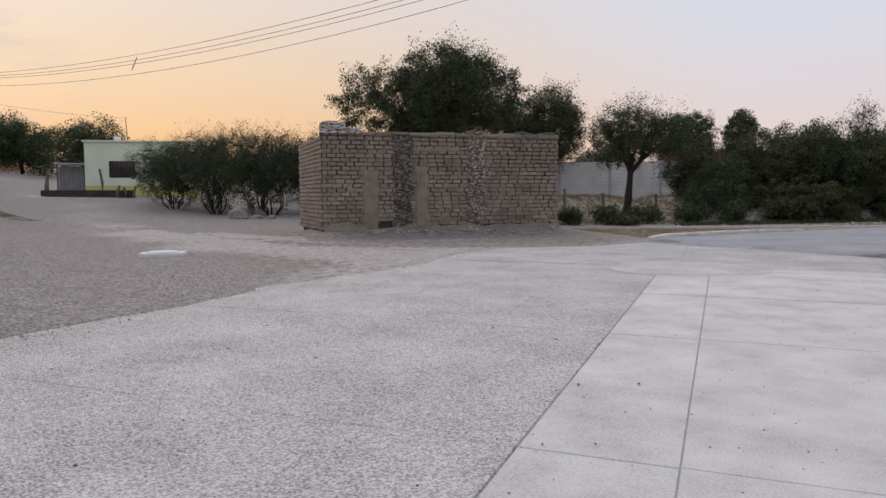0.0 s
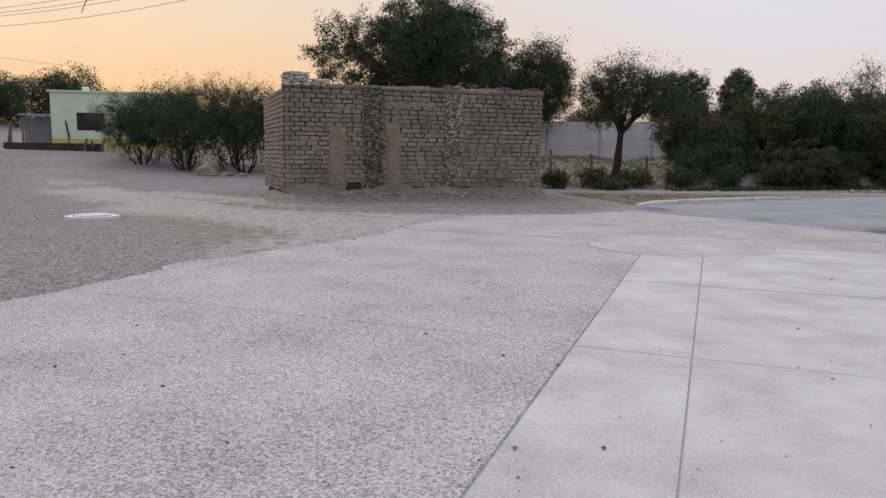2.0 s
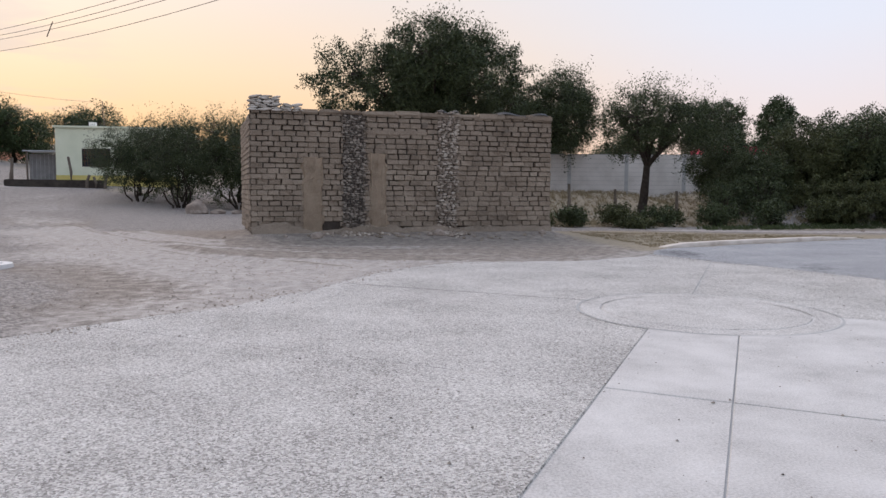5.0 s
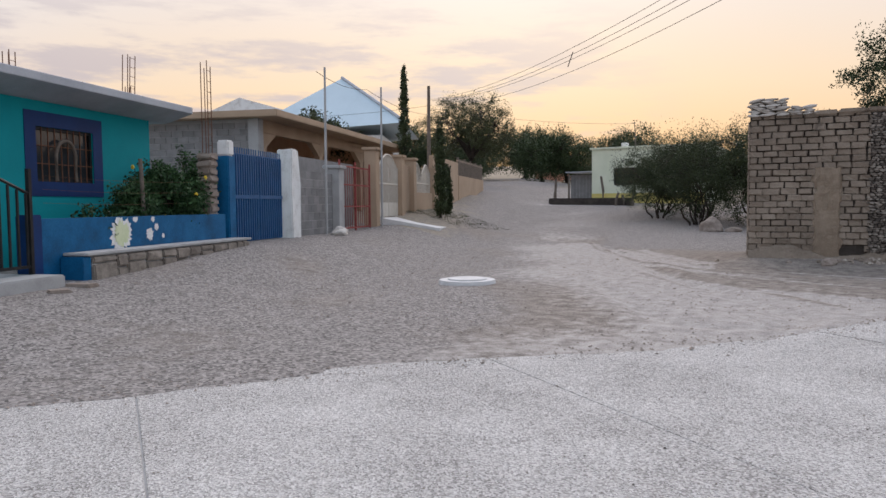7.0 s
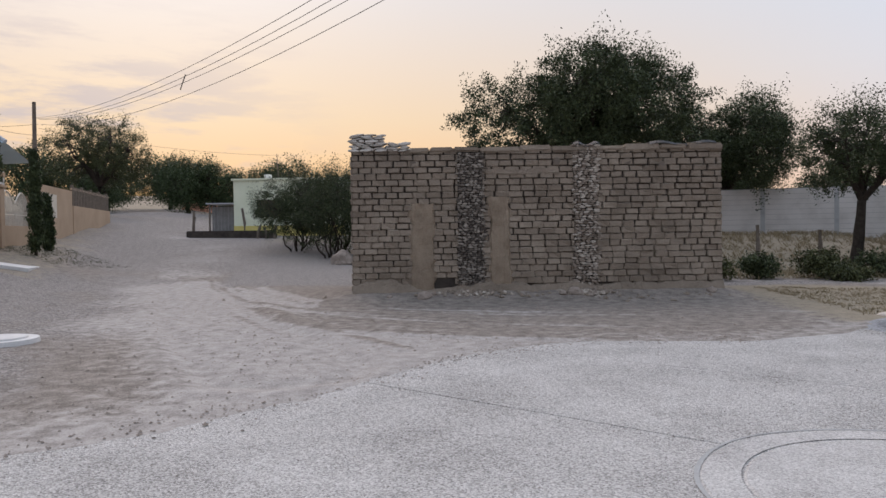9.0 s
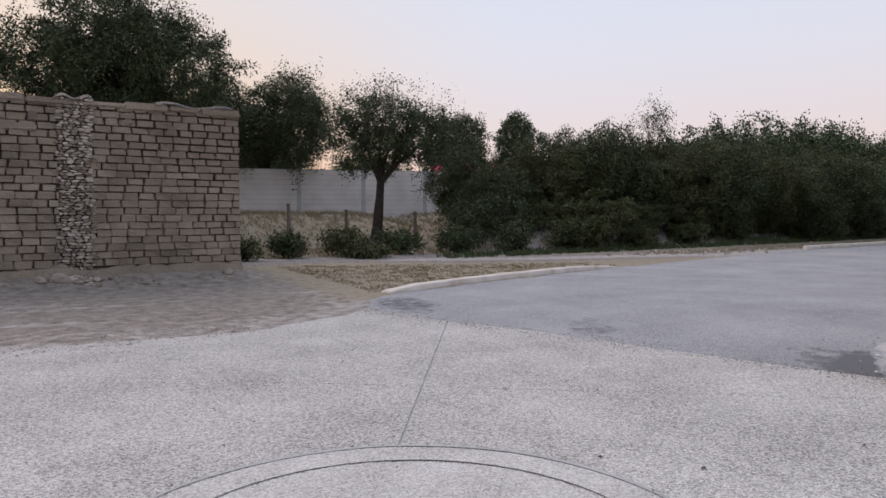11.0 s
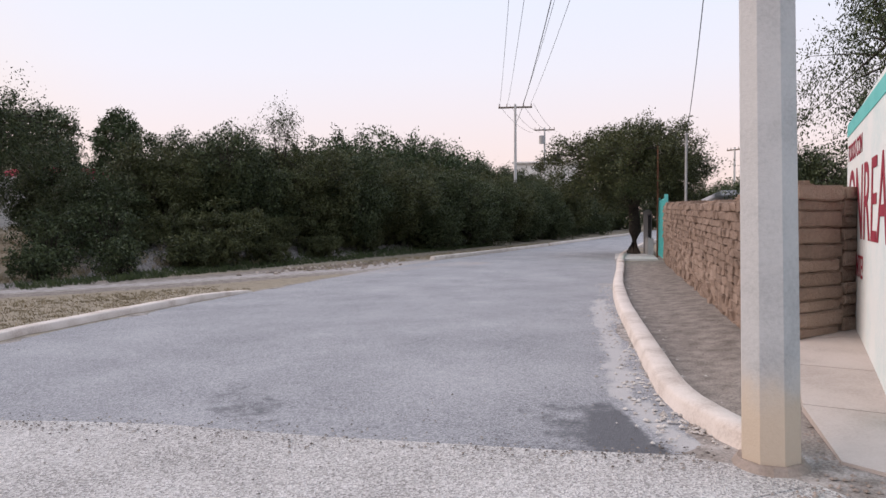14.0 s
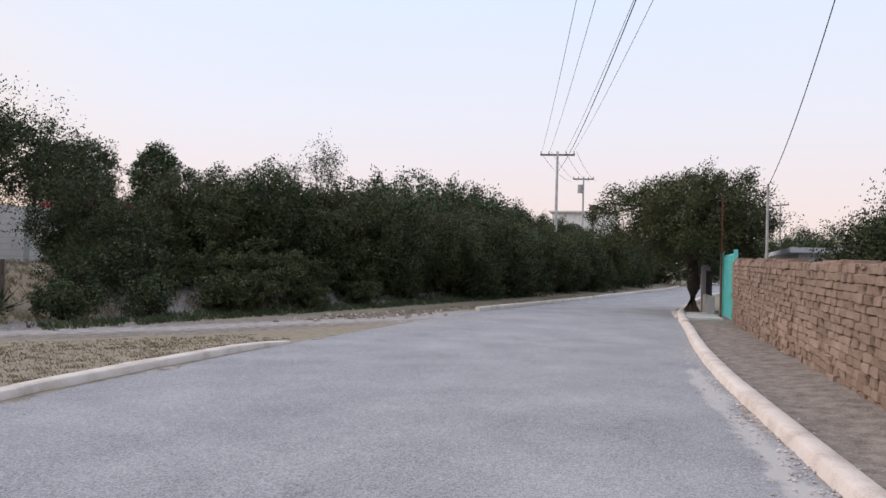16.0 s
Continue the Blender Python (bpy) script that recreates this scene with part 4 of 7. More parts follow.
    while x < W - 0.1:
        ln = r.uniform(0.35, 0.8)
        bm = bm_box((x, -0.045, HT - 0.08 + r.uniform(-.015, .015)), (min(W, x + ln), 0.5, HT + r.uniform(0.0, 0.05)), 0.025)
        for v in bm.verts:
            v.co += noise.noise_vector(v.co * 4) * 0.025
        part("mud_cap", bm, M["adobe"], t)
        x += ln + 0.01
    for hx, hz in LOG_HOLES:
        bm = bm_cyl(bmesh.new(), (hx, 0.12, hz), (hx, -0.015, hz), 0.075, 0.07, 12)
        part("roof_log", bm, M["wood"], t, "sawn end of an old roof log")
    for x0, wd in ((5.75, 1.3), (4.28, 0.5)):
        bm = bmesh.new()
        g = [[bm.verts.new((x0 + wd * i / 10, -0.06 + 0.5 * k / 4, HT + 0.085 - (0.06 if k == 0 else 0) + 0.035 * math.sin(i * 0.9) + 0.02 * noise.noise(Vector((i, k, 0)))) ) for i in range(11)] for k in range(5)]
        for k in range(4):
            for i in range(10):
                bm.faces.new((g[k][i], g[k][i + 1], g[k + 1][i + 1], g[k + 1][i]))
        bmesh.ops.solidify(bm, geom=bm.faces[:], thickness=0.012)
        part("roof_sheet", bm, M["plastic"], t, "black plastic sheet on the wall top")
    # worn timber lintel let into the upper courses
    part("lintel", bm_box((2.55, -0.03, HT - 0.52), (4.0, 0.06, HT - 0.41), 0.02, jitter=0.02, cuts=3), M["adobe"], t, "weathered mud-covered lintel")
    return t


ruin()


def rock(name, x, y, r, label, squash=0.65, material=None, seed=0, dz=0.0):
    bm = bmesh.new()
    bmesh.ops.create_icosphere(bm, subdivisions=3, radius=1)
    o = Vector((seed * 7.3, seed * 1.9, 0))
    for v in bm.verts:
        k = 1 + 0.35 * noise.noise(v.co * 1.1 + o) + 0.12 * noise.noise(v.co * 3.1 + o)
        v.co = Vector((v.co.x * k, v.co.y * k * 0.85, v.co.z * k * squash)) * r
    me = bpy.data.meshes.new(name)
    bm.to_mesh(me)
    bm.free()
    me.materials.append(material or M["rock"])
    ob = new(name, me)
    ob.matrix_basis = pose(x, y, gz(x, y) + r * squash * 0.45 + dz, 0, 0, seed * 50)
    return tagged(ob, label, "stone")


for k, (x, y, rr) in enumerate([(0.3, 16.92, 0.16), (3.14, 17.39, 0.1), (3.41, 17.45, 0.15), (0.44, 17.14, 0.09), (6.26, 17.81, 0.12), (4.06, 17.59, 0.08), (3.7, 17.32, 0.07), (-0.43, 16.92, 0.06)]):
    rock("stone", x, y, rr, "fallen stone at the foot of the mud-brick ruin", seed=k + 1)
rock("boulder", -4.93, 31.4, 0.5, "rough grey boulder by the thorn bushes", 0.75, seed=21)
rock("boulder", -4.0, 31.2, 0.3, "low boulder beside the bushes", 0.5, seed=22)
rock("boulder", -3.3, 31.5, 0.2, "small boulder beside the bushes", 0.6, seed=24)


def rubble(x0, y0, n, spread, material, seed, label, size=0.05):
    V, F = [], []
    r = random.Random(seed)
    for _ in range(n):
        x, y = x0 + r.gauss(0, spread[0]), y0 + r.gauss(0, spread[1])
        s = size * r.uniform(0.4, 1.5)
        z = gz(x, y) + s * 0.25
        o = len(V)
        for dx, dy, dz in ((1, 0, 0), (0, 1, 0), (-1, 0, 0), (0, -1, 0), (0, 0, 0.7), (0, 0, -0.7)):
            V.append((x + s * (dx + r.uniform(-.3, .3)), y + s * (dy + r.uniform(-.3, .3)), z + s * (dz + r.uniform(-.2, .2))))
        F += [tuple(o + i for i in f) for f in ((0, 1, 4), (1, 2, 4), (2, 3, 4), (3, 0, 4), (1, 0, 5), (2, 1, 5), (3, 2, 5), (0, 3, 5))]
    return tagged(new("rubble", mesh_of("rubble", V, F, material)), label, "rubble", kind="stuff")


rubble(1.25, 17.3, 160, (0.28, 0.12), M["stone_light"], 1, "scree of thin stones below the dark column")
rubble(3.72, 17.6, 150, (0.3, 0.12), M["stone_light"], 2, "scree of thin stones below the pale column")
rubble(2.52, 17.4, 120, (2.2, 0.2), M["adobe"], 3, "crumbled mud clods along the wall foot")
rubble(21.6, 20.4, 220, (1.3, 0.35), M["stone_light"], 4, "heap of broken stone beside the road", 0.07)

# ---- adobe boundary wall, mural wall, gates along the road ----
AW0, AWD = Vector((12.45, 6.98, 0)), Vector((0.946, 0.324, 0)).normalized()
AW_RZ = math.degrees(math.atan2(AWD.y, AWD.x))


def adobe_boundary():
    L = 16.0
    t = thing("adobe_boundary_wall", (AW0.x, AW0.y, 0.1), "weathered reddish mud-brick boundary wall with crumbling top", "wall", AW_RZ)
    slope = 0.017
    top = lambda x: 1.45 + 0.16 * math.exp(-(x / 1.1) ** 2) + 0.1 * math.exp(-((x - 1.9) / 0.25) ** 2) + 0.03 * noise.noise(Vector((x * 1.7, 0, 5))) + slope * x * 1.3
    bm = bmesh.new()
    n = 60
    ring = []
    for i in range(n + 1):
        x = 0.12 + (L - 0.12) * i / n
        tp = top(x) - 0.05
        ring.append([bm.verts.new((x, 0.03, -0.5)), bm.verts.new((x, 0.03, tp)), bm.verts.new((x, -0.32, tp)), bm.verts.new((x, -0.32, -0.5))])
    for a, b in zip(ring[:-1], ring[1:]):
        for j in range(4):
            bm.faces.new((a[j], b[j], b[(j + 1) % 4], a[(j + 1) % 4]))
    bm.faces.new(ring[0]), bm.faces.new(ring[-1][::-1])
    bmesh.ops.recalc_face_normals(bm, faces=bm.faces[:])
    part("wall_core", bm, M["adobe_red_core"], t)
    kinds = [brick_mesh("brick", M["adobe_red"], 40 + k) for k in range(8)]
    rest, count = [], 0
    r = random.Random(9)
    z, row = -0.36, 0
    while z < 1.95:
        ch = 0.115 * r.uniform(0.9, 1.1)
        x = -0.02 - (0.18 if row % 2 else 0)
        while x < L:
            ln = r.uniform(0.25, 0.35)
            x0 = max(x, -0.02)
            l2 = x + ln - x0
            cx = x0 + l2 / 2
            cz = z + ch / 2 + slope * cx
            x += ln
            if cz + ch / 2 > top(cx) or l2 < 0.06:
                continue
            er = noise.noise(Vector((cx * 0.9, cz * 1.6, 2)))
            y = -0.005 + 0.011 * r.uniform(-1, 1) - 0.035 * max(0, er) - 0.05 * max(0, 1 - (cz + 0.1) / 0.35) * r.random()
            m = Matrix.Translation((cx, y, cz)) @ Euler((r.uniform(-.035, .035), r.uniform(-.025, .025), r.uniform(-.03, .03))).to_matrix().to_4x4() @ Matrix.Diagonal((l2 - 0.004 - 0.014 * r.random(), 0.15 + (0.03 if r.random() < 0.2 else 0), ch - 0.003 - 0.010 * r.random(), 1))
            me = r.choice(kinds)
            if count < 300 and cx < 11.0:
                part_mesh("brick", me, t, m=m)
                count += 1
            else:
                rest.append((me, m))
        z += ch
        row += 1
    # crumbling cap
    x = 0.0
    while x < L:
        ln = r.uniform(0.2, 0.6)
        tp = top(x + ln / 2)
        bm = bm_box((x, -0.34, tp - 0.09), (min(L, x + ln), 0.045, tp + r.uniform(-0.02, 0.04)), 0.035)
        for v in bm.verts:
            v.co += noise.noise_vector(v.co * 5) * 0.03
        me = bpy.data.meshes.new("cap")
        bm.to_mesh(me)
        bm.free()
        rest.append((me, Matrix.Identity(4)))
        x += ln
    tagged(part_mesh("brickwork", joined(rest, M["adobe_red"], "brickwork"), t), kind="stuff")
    return t


adobe_boundary()


def adobe_return():
    """Short thick return of large eroded blocks up to the mural wall."""
    t = thing("adobe_return_wall", (12.3, 6.74, 0.1), "short return wall of large eroded mud blocks", "wall", -28)
    part("wall_core", bm_box((0.2, 0.1, -0.3), (1.6, 0.3, 1.4), 0.03), M["adobe_red_core"], t)
    r = random.Random(4)
    for k, (x0, x1) in enumerate(((-0.04, 0.62), (0.66, 1.6))):
        z = -0.05
        while z < 1.48:
            h = r.choice((0.11, 0.13, 0.15, 0.2)) * r.uniform(0.9, 1.1)
            h = min(h, 1.6 - z)
            bm = bm_box((x0, 0.0 + r.uniform(-.02, .03), z), (x1 + r.uniform(-.03, .03), 0.2, z + h - 0.004), 0.014)
            bmesh.ops.subdivide_edges(bm, edges=bm.edges[:], cuts=2, use_grid_fill=True)
            for v in bm.verts:
                v.co += noise.noise_vector(v.co * 5.0 + Vector((k * 3, 0, z * 3))) * 0.014
            part("block", bm, M["adobe_red"], t)
            z += h


adobe_return()


def text_part(body, size, m, material, parent, name="lettering", squeeze=1.0, label=""):
    cu = bpy.data.curves.new("lettering", 'FONT')
    cu.body, cu.size, cu.extrude = body, size, 0.0015
    tmp = bpy.data.objects.new("lettering", cu)
    me = bpy.data.meshes.new_from_object(tmp)
    bpy.data.objects.remove(tmp)
    me.transform(m @ Matrix.Diagonal((squeeze, 1, 1, 1)))
    me.materials.append(material)
    return part_mesh(name, me, parent, label)


def mural_wall():
    p0, p1 = Vector((10.33, 5.97, 0)), Vector((14.3, 6.5, 0))
    d = (p1 - p0)
    L = d.length
    t = thing("mural_wall", (p0.x, p0.y, 0), "whitewashed wall with turquoise edges and crimson painted letters", "wall", math.degrees(math.atan2(d.y, d.x)))
    bm = bmesh.new()
    q = [(0, 0.0), (L, 0.15), (L, 2.42), (0, 2.52)]
    a = [bm.verts.new((x, 0, z)) for x, z in q]
    b = [bm.verts.new((x, -0.22, z)) for x, z in q]
    bm.faces.new(a[::-1]), bm.faces.new(b)
    for j in range(4):
        bm.faces.new((a[j], a[(j + 1) % 4], b[(j + 1) % 4], b[j]))
    bmesh.ops.recalc_face_normals(bm, faces=bm.faces[:])
    bmesh.ops.bevel(bm, geom=bm.edges[:], offset=0.015, segments=2, affect='EDGES')
    part("wall_panel", bm, M["sign_white"], t)
    part("corner_post", bm_box((-0.24, -0.26, -0.05), (0.0, 0.012, 2.56), 0.02), M["teal_light"], t, "turquoise painted corner post")
    part("top_band", bm_box((0.0, -0.226, 2.28), (L - 0.01, 0.006, 2.44), 0.01), M["teal_light"], t, "turquoise band along the top")
    part("side_wall", bm_box((-0.22, -6.0, -0.05), (0.0, -0.27, 2.5), 0.015), M["teal_light"], t)
    # letters read from the street: mirrored axis because the face looks to +y
    face = Matrix(((-1, 0, 0, 0), (0, 0, 1, 0.004), (0, 1, 0, 0), (0, 0, 0, 1)))
    put = lambda x, z: Matrix.Translation((x, 0, z)) @ face
    text_part("TODOS CON", 0.26, put(3.85, 2.0), M["sign_red"], t, squeeze=0.95)
    text_part("ONREA", 1.0, put(3.75, 1.2), M["sign_red"], t, squeeze=0.95)
    text_part("PRESIDENTE!", 0.30, put(3.78, 0.84), M["sign_red"], t, squeeze=0.95)


mural_wall()


def light_pole():
    x, y = 9.34, 6.56
    t = thing("utility_pole", (x, y, 0), "octagonal grey concrete utility pole with stained foot", "utility pole", 12)
    bm = bmesh.new()
    zs = [-0.3, 0.0, 0.5, 1.5, 3.0, 6.0, 9.2]
    rings = []
    for z in zs:
        r = 0.162 - 0.005 * max(z, 0)
        rings.append([bm.verts.new((math.cos(math.pi / 8 + k * math.pi / 4) * r, math.sin(math.pi / 8 + k * math.pi / 4) * r, z)) for k in range(8)])
    for a, b in zip(rings[:-1], rings[1:]):
        for k in range(8):
            bm.faces.new((a[k], a[(k + 1) % 8], b[(k + 1) % 8], b[k]))
    bm.faces.new(rings[-1])
    bmesh.ops.bevel(bm, geom=[e for e in bm.edges if abs((e.verts[0].co - e.verts[1].co).normalized().z) > 0.9], offset=0.008, segments=1, affect='EDGES')
    part("shaft", bm, M["pole_stained"], t)
    bm = bmesh.new()
    for k in range(16):
        a = 2 * math.pi * k / 16
        bm.verts.new((math.cos(a) * 0.24, math.sin(a) * 0.22, 0))
    bm.faces.new(bm.verts[:])
    r = bmesh.ops.extrude_face_region(bm, geom=bm.faces[:])
    for v in r["geom"]:
        if isinstance(v, bmesh.types.BMVert):
            v.co = Vector((v.co.x * 0.8, v.co.y * 0.8, 0.045 + 0.02 * noise.noise(v.co * 6)))
    bmesh.ops.recalc_face_normals(bm, faces=bm.faces[:])
    part("footing", bm, M["rock"], t, "rough dirt-stained mortar collar")
    part("crossarm", bm_box((-0.9, -0.06, 8.85), (0.9, 0.06, 8.97), 0.01), M["wood"], t)
    # cast marks that cannot be read
    for k, z in enumerate((1.52, 1.58, 1.66, 1.72, 1.79, 1.85)):
        bm = bm_box((-0.131, -0.006, z), (-0.126, 0.006, z + 0.022), 0)
        part("cast_mark", bm, M["grey_conc"], t)
    t.matrix_basis = Matrix.Translation((x, y, 0)) @ Euler((math.radians(-1.0), math.radians(-0.75), 0)).to_matrix().to_4x4() @ pose(0, 0, 0, 0, 0, 12)
    return t


light_pole()


def catenary(p0, p1, sag, n=24):
    p0, p1 = Vector(p0), Vector(p1)
    return [p0.lerp(p1, k / n) - Vector((0, 0, sag * 4 * (k / n) * (1 - k / n))) for k in range(n + 1)]


def wire(p0, p1, sag, r=0.009, label="dark overhead cable strung between poles"):
    pts = catenary(p0, p1, sag)
    V, F = tube(pts, [r] * len(pts), 5)
    return tagged(new("overhead_cable", mesh_of("overhead_cable", V, F, M["cable"])), label, "cable", "overhead cables")


def t_pole(x, y, h, label, arm=1.1, rz=0, transformer=False, r=0.13):
    t = thing("power_pole", (x, y, gz(x, y) - 0.1), label, "utility pole", rz)
    part("shaft", bm_cyl(bmesh.new(), (0, 0, 0), (0, 0, h), r, r * 0.65, 10), M["pole_conc"], t)
    part("crossarm", bm_box((-arm, -0.05, h - 0.3), (arm, 0.05, h - 0.18), 0.01), M["wood"], t)
    for k in (-0.95, -0.5, 0.5, 0.95):
        bm = bm_cyl(bmesh.new(), (k * arm, 0, h - 0.18), (k * arm, 0, h + 0.02), 0.05, 0.03, 8)
        part("insulator", bm, M["porcelain"], t)
    if transformer:
        part("transformer", bm_cyl(bmesh.new(), (0.3, 0, h - 1.6), (0.3, 0, h - 0.8), 0.25, 0.25, 12), M["grey_conc"], t)
    return t


t_pole(52.2, 29.7, 8.9, "tall concrete power pole with a crossarm behind the hedge", 1.2, 115)
t_pole(72, 36.4, 9.6, "distant power pole carrying a transformer", 1.0, 115, True)
t_pole(80, 20.0, 8.2, "distant power pole beyond the wall", 0.9, 60)
for k, off in enumerate((-1.1, -0.55, 0.55, 1.1)):
    wire((52.2 - off * 0.42, 29.7 + off * 0.9, 9.75), (9.28 - off * 0.5, 6.52 + off * 0.75, 9.0), 0.5)
wire((52.2, 29.7, 8.3), (9.28, 6.52, 8.0), 0.9, 0.014, "thick bundled overhead cable")
for k, off in enumerate((-1.2, -0.5, 0.4, 1.1)):
    wire((52.2 - off * 0.42, 29.7 + off, 9.75), (72 - off * 0.42, 36.4 + off, 10.2), 0.4, 0.012)

# wooden pole by the street and the lines strung to it
street_pole = thing("street_pole", (-22.4, 37.4, gz(-22.4, 37.4)), "bare grey wooden pole beside the street", "utility pole")
part("shaft", bm_cyl(bmesh.new(), (0, 0, -0.2), (0.05, 0, 6.6), 0.13, 0.09, 10), M["wood"], street_pole)
for k, (off, z0, z1, sg) in enumerate(((-0.75, 7.75, 7.05, 1.35), (-0.25, 7.7, 7.0, 1.45), (0.25, 7.65, 6.95, 1.5), (0.7, 7.45, 6.7, 1.65))):
    wire((9.25 + off * 0.3, 6.55 + off * 0.3, 7.62 + (z0 - 7.62) * 0.6), (-22.2 + off * 0.2, 37.5, z1 + 0.6), sg, 0.008)
wire((-22.2, 37.5, 7.3), (-38, 30, 7.2), 0.5)
wire((-22.2, 37.5, 7.1), (-14.0, 51.0, 6.9), 0.3, 0.008)
pa, pb = Vector((9.25, 6.55, 7.7)), Vector((-22.2, 37.5, 7.6))
q = pa.lerp(pb, 0.54) - Vector((0, 0, 1.45 * 4 * 0.54 * 0.46))
spacer = thing("cable_spacer", tuple(q - Vector((0.1, 0, 0.35))), "short spacer tie clamped across the street cables", "cable spacer")
part("tie", bm_cyl(bmesh.new(), (0, 0, 0.0), (0.2, -0.05, 0.45), 0.016, 0.016, 6), M["cable"], spacer)


def teal_gate():
    x = AW0.x + AWD.x * 16.1
    y = AW0.y + AWD.y * 16.1
    t = thing("sheet_metal_gate", (x, y, gz(x, y) - 0.02), "turquoise sheet-metal double gate in a dented frame", "gate", AW_RZ)
    t.matrix_basis = t.matrix_basis @ Matrix.Diagonal((1, 1, 1.03, 1))
    for nm, a, b in (("leaf", 0.1, 2.0), ("leaf", 2.06, 3.95)):
        lf = part(nm, bm_box((a, -0.03, 0.05), (b, 0.01, 1.95), 0.008), M["teal_light"], t)
        for k in range(6):
            xx = a + (b - a) * (k + 0.5) / 6
            part("rib", bm_box((xx - 0.012, 0.01, 0.1), (xx + 0.012, 0.028, 1.9)), M["teal_light"], lf)
    for a in (0.0, 3.97):
        part("post", bm_box((a, -0.07, -0.1), (a + 0.1, 0.04, 2.05), 0.01), M["teal_light"], t)
    return t


teal_gate()


def plinth_rail():
    x, y = 31.79, 13.92
    t = thing("garden_wall", (x, y, gz(x, y)), "low grey rendered garden wall with dark railing and pillar", "wall", AW_RZ)
    part("plinth", bm_box((0, -0.15, -0.2), (2.9, 0.05, 0.65), 0.015), M["grey_conc"], t)
    part("pillar", bm_box((2.6, -0.2, -0.2), (2.95, 0.12, 1.75), 0.06), M["grey_conc"], t)
    for k in range(22):
        part("bar", bm_box((0.06 + k * 0.115, -0.06, 0.65), (0.08 + k * 0.115, -0.04, 1.5)), M["iron"], t)
    part("top_rail", bm_box((0, -0.07, 1.5), (2.6, -0.03, 1.54)), M["iron"], t)
    sl = thing("entrance_slab", (30.23, 14.16, gz(30.23, 14.16)), "pale concrete slab before the garden wall", "pavement", AW_RZ, kind="structure")
    part("slab", bm_box((-1.5, -0.9, -0.1), (2.5, 0.5, 0.1), 0.02), M["concrete"], sl)


plinth_rail()
for x, y, h, nm in ((24.09, 10.7, 3.5, "thin steel pipe mast behind the gate"), (30.58, 13.28, 3.9, "thin rusty pipe mast behind the garden wall")):
    ms = thing("pipe_mast", (x, y, gz(x, y)), nm, "mast")
    part("pipe", bm_cyl(bmesh.new(), (0, 0, -0.2), (0, 0, h), 0.035, 0.03, 8), M["grey_conc"] if x < 28 else M["rust"], ms)
wire((24.09, 10.7, gz(24.09, 10.7) + 3.45), (9.28, 6.52, 7.6), 0.7, 0.008, "thin service cable to the pipe mast")


def flat_house(name, base, size, rz, wall, roof, label, z_over=0.3):
    t = thing(name, base, label, "house", rz)
    w, d, h = size
    part("wall", bm_box((0, 0, -0.5), (w, d, h), 0.01), wall, t)
    part("roof", bm_box((-z_over, -z_over, h), (w + z_over, d + z_over, h + 0.18), 0.02), roof, t)
    return t


h2 = flat_house("grey_house", (34, 6.5, 0.0), (12, 5, 2.25), 16, M["grey_conc"], M["roof_slab"], "plain grey flat-roofed house behind the mud-brick wall")
h3 = flat_house("far_house", (74, 34, 0.8), (9, 6, 6.4), 20, M["white"], M["white"], "distant white flat-roofed house above the hedge")
tk = part("water_tank", bm_cyl(bmesh.new(), (1.5, 2, 6.6), (1.5, 2, 7.3), 0.5, 0.45, 14), M["plastic"], h3)


def white_block_wall():
    p0, p1 = Vector((3.0, 39.63, 0)), Vector((27.0, 34.73, 0))
    d = p1 - p0
    L = d.length
    t = thing("block_wall", (p0.x, p0.y, 1.15), "long whitewashed concrete block wall behind the trees", "wall", math.degrees(math.atan2(d.y, d.x)))
    part("wall_core", bm_box((0, 0, -0.4), (L, 0.14, 2.12)), M["block_joint"], t)
    for k in range(10):
        z = -0.25 + k * 0.235
        part("course", bm_box((0, -0.012, z), (L, 0.0, z + 0.222), 0.004), M["white_block"], t)
    x = 1.5
    while x < L:
        part("pilaster", bm_box((x, -0.03, -0.4), (x + 0.2, 0.0, 2.14), 0.006), M["grey_conc"], t)
        x += 3.1
    return t


white_block_wall()
pk = thing("pink_building", (21.4, 36.2, 1.15), "low building with a bright pink upper wall", "house", -11)
part("lower_wall", bm_box((0, 0, -0.4), (3.2, 4, 1.75), 0.01), M["white_block"], pk)
part("upper_wall", bm_box((-0.02, -0.02, 1.76), (3.22, 4.02, 2.6), 0.01), M["pink"], pk)

# ---- the row of houses along the street (local x along the street, local y into the plots) ----


def street(s, d=0.0, z=None):
    x, y = FP[0] + FU[0] * s - FN[0] * d, FP[1] + FU[1] * s - FN[1] * d
    return (x, y, gz(x, y) if z is None else z)


def facade(name, s, d, z, label, category, group="", tall=1.0):
    ob = thing(name, street(s, d, z), label, category, FACE_RZ, group)
    ob.matrix_basis = ob.matrix_basis @ Matrix.Diagonal((1, 1, tall, 1))
    return ob


